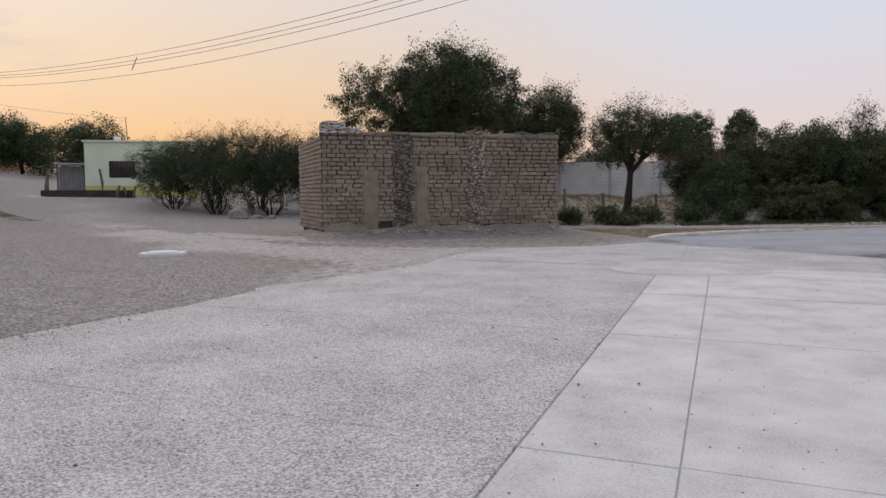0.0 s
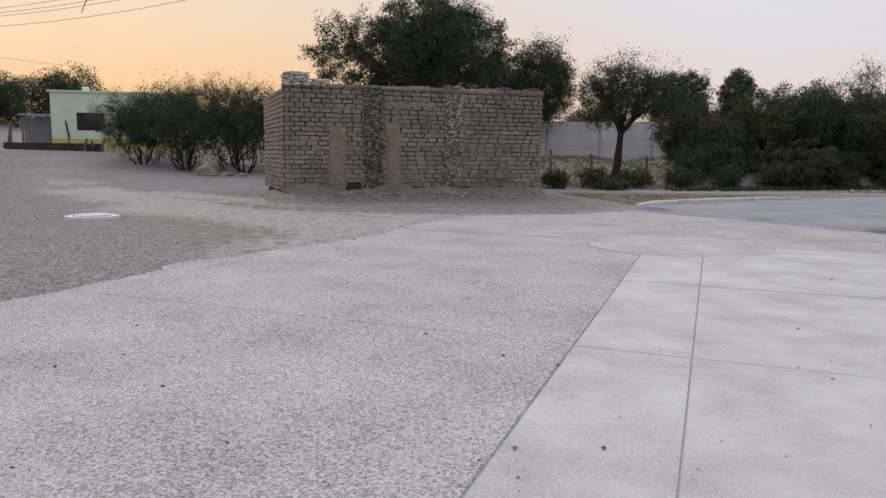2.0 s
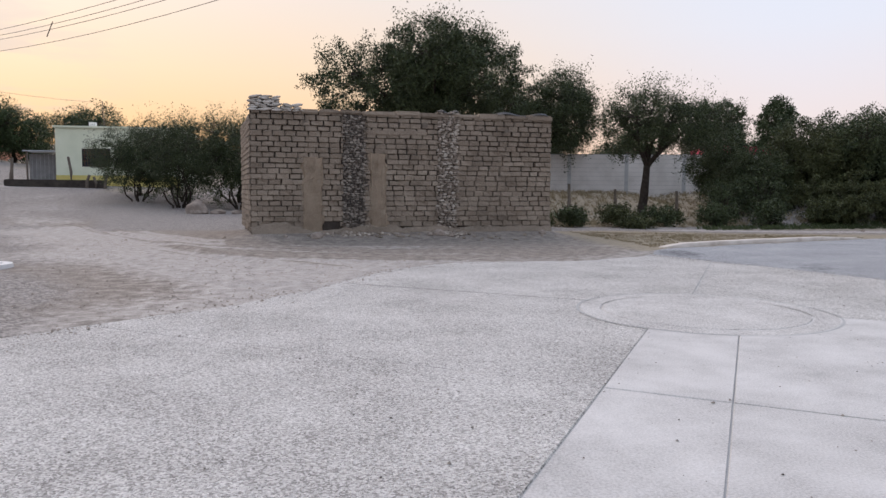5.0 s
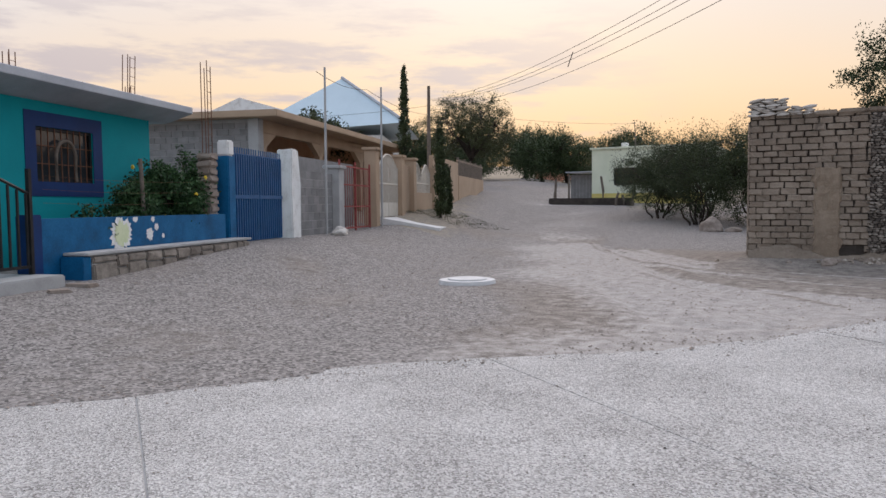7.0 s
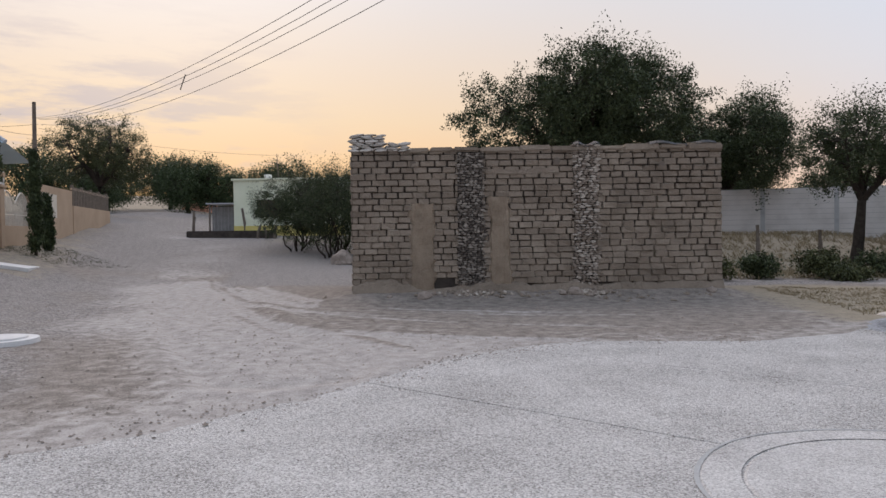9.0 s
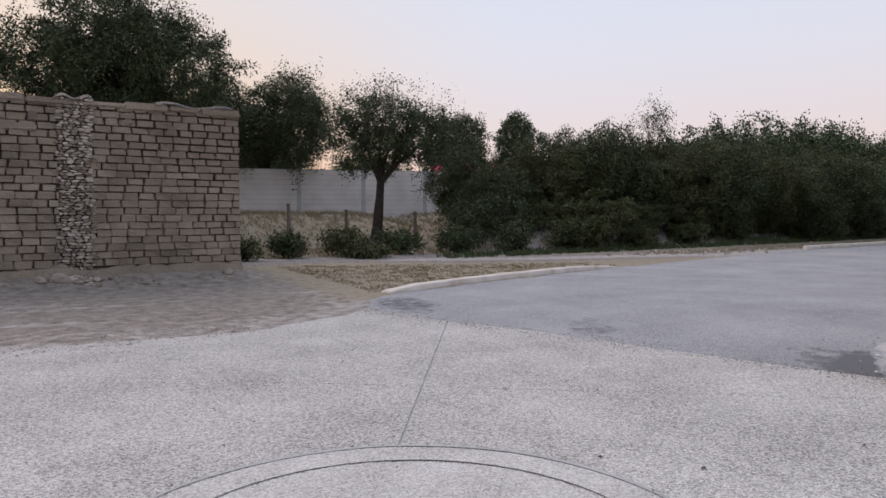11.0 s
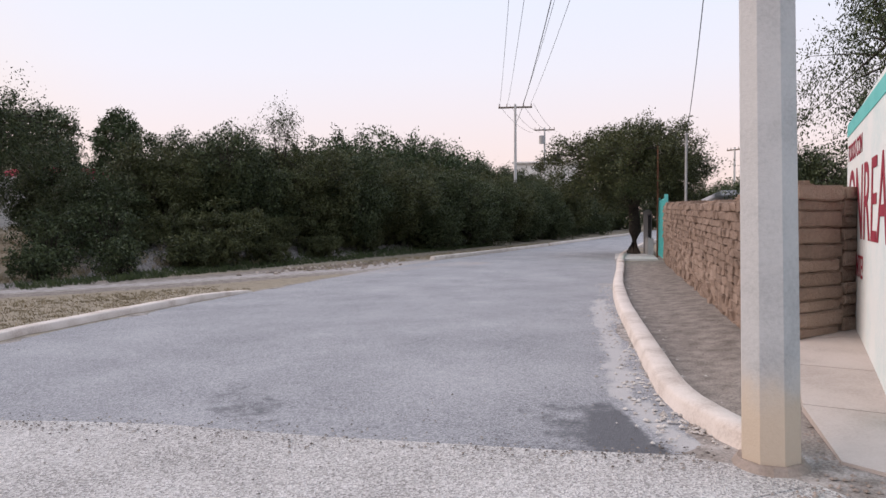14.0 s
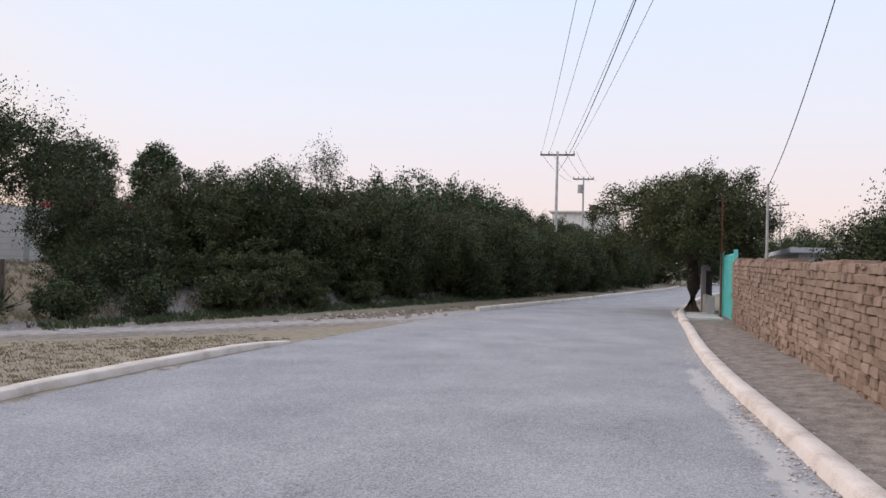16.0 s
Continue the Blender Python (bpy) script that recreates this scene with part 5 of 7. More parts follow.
def window_grille(parent, x0, x1, z0, z1, y, arch=False):
    fr = part("window_frame", bm_box((x0 - 0.0, y - 0.02, z0), (x1, y + 0.02, z0 + 0.05)), M["iron"], parent)
    for a, b in (((x0, z1 - 0.05), (x1, z1)), ((x0, z0), (x0 + 0.05, z1)), ((x1 - 0.05, z0), (x1, z1))):
        part("frame_bar", bm_box((a[0], y - 0.02, a[1]), (b[0], y + 0.02, b[1])), M["iron"], fr)
    n = max(3, int((x1 - x0) / 0.16))
    for k in range(1, n):
        xx = x0 + (x1 - x0) * k / n
        part("grille_bar", bm_box((xx - 0.008, y - 0.03, z0), (xx + 0.008, y - 0.015, z1)), M["rust"], fr)
    for zz in (z0 + (z1 - z0) * 0.33, z0 + (z1 - z0) * 0.66):
        part("grille_bar", bm_box((x0, y - 0.032, zz - 0.008), (x1, y - 0.018, zz + 0.008)), M["rust"], fr)
    if arch:
        cx, w = (x0 + x1) / 2, (x1 - x0) * 0.17
        pts = [(cx - w, y - 0.05, z0 + 0.02), (cx - w, y - 0.05, z1 - 0.5)] + [(cx - w * math.cos(a), y - 0.05, z1 - 0.5 + w * 1.2 * math.sin(a)) for a in np.linspace(0.2, math.pi - 0.2, 9)] + [(cx + w, y - 0.05, z1 - 0.5), (cx + w, y - 0.05, z0 + 0.02)]
        V, F = tube(pts, [0.032] * len(pts), 8)
        part_mesh("arched_bar", mesh_of("arched_bar", V, F, M["wood"]), fr)


def teal_house():
    t = facade("sea_green_house", -0.8, 0, 0.72, "single-storey sea-green house with blue-framed barred window", "house")
    D = 1.75
    x0, x1, z0, z1 = -2.42, -0.96, 1.12, 2.08
    # front wall in four pieces about the window
    for nm, a, b in (("wall", (-11, D, -0.4), (x0, D + 0.18, 2.52)), ("wall", (x1, D, -0.4), (0.86, D + 0.18, 2.52)), ("wall", (x0, D, -0.4), (x1, D + 0.18, z0)), ("wall", (x0, D, z1), (x1, D + 0.18, 2.52))):
        part(nm, bm_box(a, b), M["teal"], t)
    part("side_wall", bm_box((0.68, D + 0.18, -0.4), (0.86, 9, 2.52)), M["teal"], t)
    part("back_wall", bm_box((-11, 9, -0.4), (0.86, 9.2, 2.52)), M["teal"], t)
    # painted surround
    for a, b in (((x0 - 0.26, z0 - 0.26), (x1 + 0.26, z0)), ((x0 - 0.26, z1), (x1 + 0.26, z1 + 0.26)), ((x0 - 0.26, z0), (x0, z1)), ((x1, z0), (x1 + 0.26, z1))):
        part("window_surround", bm_box((a[0], D - 0.012, a[1]), (b[0], D, b[1])), M["navy"], t, "navy painted window surround")
    wn = part("window", bm_box((x0, D + 0.1, z0), (x1, D + 0.11, z1)), M["glass"], t, "dark glazed window with iron grille")
    part("curtain", bm_box((x0, D + 0.13, z0), (x0 + 0.5, D + 0.14, z1)), M["curtain"], wn)
    window_grille(t, x0, x1, z0, z1, D + 0.05, True)
    # cantilevered roof slab, thinning to its edge
    bm = bmesh.new()
    prof = [(D - 0.68, 2.72), (D - 0.68, 2.86), (9.6, 2.98), (9.6, 2.58), (D, 2.52), (D - 0.1, 2.54)]
    A = [bm.verts.new((-11.2, y, z)) for y, z in prof]
    B = [bm.verts.new((1.5, y, z)) for y, z in prof]
    bm.faces.new(A), bm.faces.new(B[::-1])
    for j in range(len(prof)):
        bm.faces.new((A[j], B[j], B[(j + 1) % len(prof)], A[(j + 1) % len(prof)]))
    bmesh.ops.recalc_face_normals(bm, faces=bm.faces[:])
    bmesh.ops.bevel(bm, geom=bm.edges[:], offset=0.01, segments=1, affect='EDGES')
    part("roof", bm, M["roof_slab"], t, "grey cantilevered concrete roof slab")
    for s, d, h in ((-2.0, 2.6, 0.55), (0.95, 2.3, 1.05), (1.32, 2.5, 0.4), (-0.9, 5.0, 0.5)):
        rebar_cage(s, d, 2.95, h, t, 0.07 if h < 1 else 0.09, lean=0.08 if h > 1 else 0.0)


def rebar_cage(s, d, z, h, parent, w=0.08, lean=0.0, rings=True):
    for a in (-1, 1):
        for b in (-1, 1):
            part("rebar", bm_cyl(bmesh.new(), (s + a * w, d + b * w, z - 0.3), (s + a * w + lean * h, d + b * w, z + h * rnd.uniform(0.93, 1.04)), 0.010, 0.010, 5), M["rust"], parent, "rusty reinforcing bar")
    if rings:
        k = 0.15
        while k < h:
            o = lean * k
            part("stirrup", bm_box((s - w + o, d - w, z + k), (s + w + o, d - w + 0.008, z + k + 0.008)), M["rust"], parent)
            k += 0.2


teal_house()


def low_wall():
    t = facade("front_garden_wall", -0.1, 0, 0.5, "low cobalt-blue front wall with flaking paint", "wall")
    part("wall", bm_box((-5.15, -0.02, -0.3), (0.15, 0.18, 0.72), 0.012), M["blue"], t)
    part("end_post", bm_box((-5.35, -0.06, -0.3), (-5.13, 0.2, 0.78), 0.015), M["navy"], t)
    # flaked patch showing the lime coat under the paint
    for cx, cz, r, m in ((-3.35, 0.46, 0.27, "white"), (-3.33, 0.45, 0.19, "lime"), (-2.55, 0.40, 0.10, "white"), (-2.35, 0.52, 0.06, "white"), (-2.95, 0.69, 0.07, "white"), (-2.45, 0.66, 0.05, "white"), (-2.15, 0.36, 0.04, "white")):
        n = 64
        y = -0.024 if m == "white" else -0.028
        V = [(cx, y, cz)]
        for k in range(n):
            a = 2 * math.pi * k / n
            q = r * (1 + 0.3 * noise.noise(Vector((math.cos(a) * 1.6 + cx * 3, math.sin(a) * 1.6, cz * 5))) + 0.35 * noise.noise(Vector((math.cos(a) * 6 + cx, math.sin(a) * 6, cz * 9))))
            V.append((cx + math.cos(a) * q, y, min(0.71, cz + math.sin(a) * q)))
        part_mesh("flaked_patch", mesh_of("flaked_patch", V, [(0, 1 + k, 1 + (k + 1) % n) for k in range(n)], M[m]), t, "bare patch where paint has flaked")
    # rubble plinth with a cement ledge
    lg = facade("stone_ledge", -0.1, 0, 0.45, "rubble stone ledge with a cement top below the wall", "ledge")
    part("core", bm_box((-4.6, -0.42, -0.4), (0.35, -0.03, 0.2), 0.02), M["grey_conc"], lg)
    bm = bm_box((-4.72, -0.46, 0.21), (0.45, -0.025, 0.255), 0.012)
    part("ledge_top", bm, M["grey_conc"], lg)
    part("ledge_end", bm_box((-4.78, -0.42, -0.3), (-4.6, -0.03, 0.2), 0.01), M["blue"], lg, "blue painted end of the ledge")
    r = random.Random(2)
    x = -4.6
    while x < 0.3:
        w = r.uniform(0.25, 0.55)
        split = r.uniform(-0.02, 0.1)
        for a, b in ((-0.3, split), (split, 0.2)):
            bm = bm_box((x + 0.01, -0.47, a + 0.01), (min(0.33, x + w) - 0.01, -0.38, b - 0.01), 0.02)
            for v in bm.verts:
                v.co += noise.noise_vector(v.co * 6) * 0.028
            part("stone", bm, M["stone_dark"], lg)
        x += w


low_wall()


def railing():
    t = facade("iron_railing", -5.45, -0.05, 0.42, "black wrought-iron railing on a cement step", "railing")
    n = 26
    for k in range(n):
        x = -0.06 - k * 0.155
        h = 1.15 + min(0.55, k * 0.06)
        part("bar", bm_box((x - 0.014, -0.014, 0.12), (x + 0.014, 0.014, h)), M["iron"], t)
    part("bottom_rail", bm_box((-4.1, -0.02, 0.12), (0, 0.02, 0.16)), M["iron"], t)
    V, F = tube([(0, 0, 1.15), (-1.42, 0, 1.70), (-4.1, 0, 1.70)], [0.022] * 3, 6)
    part_mesh("top_rail", mesh_of("top_rail", V, F, M["iron"]), t)
    part("post", bm_box((-0.03, -0.03, -0.1), (0.03, 0.03, 1.5), 0.004), M["iron"], t)
    st = facade("cement_step", -5.6, 0, 0.35, "grey cement doorstep with worn edge", "step")
    part("step", bm_box((-4.5, -0.55, -0.4), (0.2, 1.6, 0.1), 0.02, jitter=0.0), M["grey_conc"], st)
    for k, (s, d, w) in enumerate(((-5.3, -0.72, 0.2), (-5.9, -0.85, 0.14))):
        p = street(s, d)
        sl = thing("loose_slab", (p[0], p[1], p[2]), "flat broken concrete piece lying on the dirt", "stone", 20 + 50 * k)
        part("slab", bm_box((-w, -0.12, -0.03), (w, 0.12, 0.05), 0.02), M["rock"], sl)


railing()


def gate_row():
    # stacked-stone gatepost with standing rebar
    t = facade("stacked_stone_post", -0.2, 0.1, 0.5, "post of stacked stones with standing rebar", "post", tall=1.1)
    for k in range(9):
        bm = bm_box((-0.17, -0.02, 0.55 + k * 0.14), (0.17, 0.3, 0.68 + k * 0.14), 0.03)
        for v in bm.verts:
            v.co += noise.noise_vector(v.co * 5 + Vector((k, 0, 0))) * 0.05
        part("stone", bm, M["rock"], t)
    part("post_core", bm_box((-0.12, 0.02, -0.1), (0.12, 0.26, 1.8)), M["wood"], t)
    rebar_cage(0.0, 0.12, 1.8, 1.7, t, 0.07)
    t = facade("blue_gatepost", 0.3, 0.0, 0.5, "blue gatepost with flaking white top", "gatepost", tall=1.12)
    part("post", bm_box((-0.15, -0.06, -0.3), (0.15, 0.24, 1.75), 0.02), M["blue"], t)
    part("cap", bm_box((-0.13, -0.05, 1.75), (0.13, 0.22, 2.05), 0.03), M["white"], t, "bare white top of the post")
    t = facade("blue_metal_gate", 0.5, 0.05, 0.52, "blue ribbed sheet-metal double gate", "gate", tall=1.17)
    for a, b in ((0.0, 1.22), (1.26, 2.5)):
        lf = part("leaf", bm_box((a, 0.0, 0.05), (b, 0.03, 1.74), 0.004), M["gate_blue"], t)
        n = 11
        for k in range(n):
            xx = a + (b - a) * (k + 0.5) / n
            part("rib", bm_box((xx - 0.022, -0.028, 0.07), (xx + 0.022, 0.0, 1.72)), M["gate_blue"], lf)
            part("spike", bm_box((xx - 0.012, 0.0, 1.74), (xx + 0.012, 0.02, 1.85)), M["gate_blue"], lf)
        part("mid_rail", bm_box((a, -0.035, 0.88), (b, -0.028, 0.95)), M["gate_blue"], lf)
    t = facade("white_gatepost", 3.55, 0.0, 0.5, "crumbling whitewashed rough masonry gatepost", "gatepost", tall=1.15)
    bm = bm_box((-0.26, -0.12, -0.2), (0.26, 0.3, 2.02), 0.03)
    bmesh.ops.subdivide_edges(bm, edges=bm.edges[:], cuts=2, use_grid_fill=True)
    for v in bm.verts:
        v.co += noise.noise_vector(v.co * 2.6) * 0.07
    part("post", bm, M["white"], t)
    # block wall beside the gate
    t = facade("cinder_block_wall", 3.9, 0.12, 0.5, "rough grey cinder-block boundary wall", "wall", tall=1.15)
    part("wall_core", bm_box((0, 0.0, -0.3), (3.65, 0.14, 1.55)), M["block_joint"], t)
    bk = bpy.data.meshes.new("block")
    bm = bm_box((-0.5, -0.5, -0.5), (0.5, 0.5, 0.5), 0.0)
    bm.to_mesh(bk)
    bm.free()
    bk.materials.append(M["block"])
    for row in range(9):
        x = 0.0 - (0.2 if row % 2 else 0)
        while x < 3.6:
            a, b = max(0, x), min(3.65, x + 0.4)
            if b - a > 0.05:
                part_mesh("block", bk, t, m=Matrix.Translation(((a + b) / 2, 0.07, -0.2 + row * 0.2 + 0.1)) @ Matrix.Diagonal((b - a - 0.012, 0.155, 0.188, 1)))
            x += 0.4
    part("upper_wall", bm_box((0.6, 0.9, -0.3), (7.4, 1.04, 2.05)), M["block"], t)
    # red bar gate
    t = facade("red_bar_gate", 7.25, 0.05, 0.52, "rusty red bar gate between grey posts", "gate", tall=1.15)
    for k in range(15):
        part("bar", bm_box((0.1 + k * 0.21, 0, 0.08), (0.114 + k * 0.21, 0.014, 1.85)), M["red_iron"], t)
    for x in (0.0, 1.5, 3.0):
        part("stile", bm_box((x, -0.01, 0.03), (x + 0.06, 0.04, 1.98)), M["red_iron"], t)
    for z in (0.1, 0.7, 1.3, 1.8):
        part("rail", bm_box((0.0, -0.005, z), (3.08, 0.03, z + 0.04)), M["red_iron"], t)
    for s, h in ((7.0, 1.9), (10.75, 2.35), (14.2, 2.3), (16.15, 2.3), (20.15, 2.1)):
        p = facade("gate_pillar", s, 0.0, 0.5 if s < 10.5 else 0.85, "rendered grey-brown gate pillar", "pillar", "street pillars", tall=1.05)
        part("shaft", bm_box((-0.22, -0.1, -0.3), (0.22, 0.34, h), 0.015), M["beige"] if s > 10.5 else M["grey_conc"], p)
        part("cap", bm_box((-0.29, -0.17, h), (0.29, 0.41, h + 0.1), 0.02), M["beige"] if s > 10.5 else M["grey_conc"], p)
    t = facade("pier_wall", 14.4, 0.1, 0.85, "plain beige rendered wall between two gate pillars", "wall")
    part("wall", bm_box((0, 0, -0.4), (1.55, 0.16, 2.2), 0.01), M["beige"], t)
    # cream arched gate
    t = facade("cream_arched_gate", 11.35, 0.08, 0.9, "cream wrought-iron gate with arched tops", "gate", tall=1.05)
    for a, b in ((0.0, 1.27), (1.31, 2.6)):
        n = 10
        for k in range(n + 1):
            xx = a + (b - a) * k / n
            f = k / n if a == 0 else 1 - k / n
            h = 1.75 + 0.5 * math.sin(f * math.pi * 0.5)
            part("bar", bm_box((xx - 0.012, -0.012, 0.55), (xx + 0.012, 0.012, h)), M["cream_iron"], t)
        pts = [(a + (b - a) * k / 12, 0, 1.78 + 0.5 * math.sin((k / 12 if a == 0 else 1 - k / 12) * math.pi * 0.5)) for k in range(13)]
        V, F = tube(pts, [0.028] * 13, 6)
        part_mesh("arched_rail", mesh_of("arched_rail", V, F, M["cream_iron"]), t)
        part("kick_plate", bm_box((a, -0.015, 0.05), (b, 0.015, 0.55)), M["cream_iron"], t)
        part("mid_rail", bm_box((a, -0.02, 1.2), (b, 0.02, 1.25)), M["cream_iron"], t)
    # cream fence on a beige plinth
    t = facade("cream_fence", 16.4, 0.08, street(18, 0)[2] + 0.1, "cream iron fence panels with rounded tops on a beige plinth", "fence")
    part("plinth", bm_box((0, -0.05, -0.4), (3.55, 0.2, 0.65), 0.015), M["beige"], t)
    for p in range(2):
        a, b = 0.12 + p * 1.75, 1.72 + p * 1.75
        for k in range(13):
            xx = a + (b - a) * k / 12
            part("bar", bm_box((xx - 0.012, 0.05, 0.65), (xx + 0.012, 0.07, 1.5 + 0.45 * math.sin(math.pi * k / 12))), M["cream_iron"], t)
        pts = [(a + (b - a) * k / 12, 0.06, 1.5 + 0.45 * math.sin(math.pi * k / 12)) for k in range(13)]
        V, F = tube(pts, [0.028] * 13, 6)
        part_mesh("arched_rail", mesh_of("arched_rail", V, F, M["cream_iron"]), t)
        part("mid_rail", bm_box((a, 0.04, 1.05), (b, 0.08, 1.09)), M["cream_iron"], t)
    # drive ramp
    t = facade("drive_ramp", 11.3, 0.0, 0.42, "pale concrete drive ramp down from the arched gate", "ramp", tall=1.0)
    V = [(0, 0.0, 0.5), (2.7, 0.0, 0.5), (3.2, -2.05, 0.1), (0.5, -2.1, 0.1), (0, 0, -0.3), (2.7, 0, -0.3), (3.2, -2.05, -0.4), (0.5, -2.1, -0.4)]
    part_mesh("slab", mesh_of("slab", V, [(0, 3, 2, 1), (0, 4, 7, 3), (3, 7, 6, 2), (2, 6, 5, 1), (0, 1, 5, 4)], M["cutstone"]), t)
    # far plot walls, stepping uphill
    t = facade("rendered_plot_wall", 20.4, 0.1, street(24, 0)[2] + 0.2, "plain beige rendered plot wall stepping uphill", "wall")
    part("wall", bm_box((0, 0, -0.6), (6.5, 0.2, 2.1), 0.01), M["beige"], t)
    part("panel", bm_box((1.2, -0.012, 0.7), (3.6, 0.0, 1.75), 0.003), M["cream_iron"], t, "pale sheet panel")
    t = facade("picket_fence", 27.1, 0.1, street(31, 0)[2] + 0.1, "fence of grey-brown pickets on a rendered wall", "fence")
    part("plinth", bm_box((0, 0, -0.6), (9.0, 0.2, 0.9), 0.01), M["beige"], t)
    for k in range(26):
        part("picket", bm_box((0.1 + k * 0.34, 0.04, 0.9), (0.3 + k * 0.34, 0.16, 1.85 + (0.1 if k % 6 == 0 else 0)), 0.01), M["wood"], t)
    part("top_rail", bm_box((0, 0.05, 1.7), (9.0, 0.15, 1.8)), M["beige"], t)
    for s, d, h in ((5.65, -0.12, 4.75), (10.7, -0.25, 4.9)):
        p = street(s, d)
        ms = thing("pipe_mast", p, "slender grey pipe mast standing at the wall", "mast", group="pipe masts")
        part("pipe", bm_cyl(bmesh.new(), (0, 0, -0.2), (0.03, 0, h), 0.04, 0.03, 8), M["grey_conc"], ms)
    wire((*street(10.7, 0.25)[:2], 5.45), (*street(24.5, 0.2)[:2], 6.3), 0.4, 0.008)
    wire((*street(5.65, 0.12)[:2], 5.2), (*street(10.7, 0.25)[:2], 5.45), 0.15, 0.008)
    p = street(5.6, -0.55)
    rock("stone", p[0], p[1], 0.27, "pale rounded stone before the block wall", 0.6, M["rock_pale"], 31)


gate_row()


def beige_house():
    t = facade("beige_porch_house", 7.0, 2.6, 0.95, "beige flat-roofed house with an arched porch", "house")
    # block side wall facing down the street
    part("side_wall", bm_box((0, 0.2, -0.4), (0.15, 9, 3.15)), M["block_joint"], t)
    bk = bpy.data.meshes.new("block")
    bm = bm_box((-0.5, -0.5, -0.5), (0.5, 0.5, 0.5))
    bm.to_mesh(bk)
    bm.free()
    bk.materials.append(M["block"])
    for row in range(8):
        y = 0.2 - (0.2 if row % 2 else 0)
        while y < 6.0:
            part_mesh("block", bk, t, m=Matrix.Translation((-0.005, y + 0.2, 1.55 + row * 0.2)) @ Matrix.Diagonal((0.03, 0.385, 0.185, 1)))
            y += 0.4
    part("corner_column", bm_box((-0.1, -0.05, -0.4), (0.25, 0.3, 3.15), 0.01), M["grey_conc"], t)
    part("inner_wall", bm_box((0.2, 1.9, -0.4), (15, 2.1, 3.15)), M["tan"], t, "tan wall inside the porch")
    part("far_wall", bm_box((15.0, 0.0, -0.4), (15.2, 9, 3.15)), M["beige"], t)
    part("back_wall", bm_box((0.0, 9.0, -0.4), (15.2, 9.2, 3.15)), M["beige"], t)
    # beam with lowered shoulders at each column
    part("porch_beam", bm_box((0.1, 0.0, 2.75), (15.2, 0.25, 3.15), 0.01), M["beige"], t)
    for k in range(4):
        x = 0.25 + k * 4.85
        part("porch_column", bm_box((x, 0.02, -0.4), (x + 0.35, 0.24, 2.75), 0.01), M["beige"], t)
        for a, b in ((x + 0.35, 0.75), (x, -0.75)):
            if 0.2 < a + b < 15.2:
                V = [(a, 0.03, 2.75), (a + b, 0.03, 2.75), (a, 0.03, 2.3), (a, 0.23, 2.75), (a + b, 0.23, 2.75), (a, 0.23, 2.3)]
                part_mesh("haunch", mesh_of("haunch", V, [(0, 1, 2), (3, 5, 4), (1, 4, 5, 2), (0, 3, 4, 1), (0, 2, 5, 3)], M["beige"]), t)
    window = part("window", bm_box((1.6, 1.88, 1.2), (3.0, 1.9, 2.4)), M["glass"], t, "dark porch window with iron bars")
    window_grille(t, 1.6, 3.0, 1.2, 2.4, 1.84)
    part("roof", bm_box((-0.5, -0.85, 3.15), (15.6, 9.4, 3.36), 0.02), M["beige"], t, "flat concrete roof with overhang")
    for s, d, h in ((0.3, 6.0, 0.6), (3.0, 7.5, 0.5), (0.5, 3, 0.35)):
        rebar_cage(s, d, 3.3, h, t, 0.07)
    # hall with a pale sheet hip roof, behind
    c = thing("sheet_roofed_hall", (-32.6, 42.2, 0.8), "large hall with a pale blue hipped sheet-metal roof", "hall", 29.4)
    c.matrix_basis = c.matrix_basis @ Matrix.Scale(1.22, 4)
    V = [(-5.4, -4.2, 4.3), (3.9, -4.2, 4.9), (3.9, 6, 4.9), (-5.4, 6, 4.3), (-0.2, 0.0, 8.0)]
    part_mesh("roof", mesh_of("roof", V, [(0, 1, 4), (1, 2, 4), (2, 3, 4), (3, 0, 4), (3, 2, 1, 0)], M["sheet"]), c, "pale blue hipped sheet roof")
    V, F = tube([(-0.2, 0, 8.05), (3.9, -4.2, 4.95)], [0.09, 0.09], 6)
    part_mesh("ridge_cap", mesh_of("ridge_cap", V, F, M["roof_slab"]), c)
    part("wall", bm_box((-4.4, -3.6, -0.5), (2.6, 5.4, 4.3)), M["white"], c)
    g = thing("gabled_shed", (-38.5, 35.5, 0.8), "white gabled shed behind the houses", "shed", 29.4)
    g.matrix_basis = g.matrix_basis @ Matrix.Scale(1.12, 4)
    V = [(-1.5, 0, 5.9), (1.4, 0, 7.2), (7.0, 0, 5.6), (-1.5, 6, 5.9), (1.4, 6, 7.2), (7.0, 6, 5.6), (-1.5, 0, -0.5), (7, 0, -0.5), (-1.5, 6, -0.5), (7, 6, -0.5)]
    part_mesh("wall", mesh_of("wall", V, [(6, 7, 2, 1, 0), (8, 3, 4, 5, 9), (0, 1, 4, 3), (1, 2, 5, 4), (6, 0, 3, 8), (7, 9, 5, 2)], M["white"]), g)


beige_house()


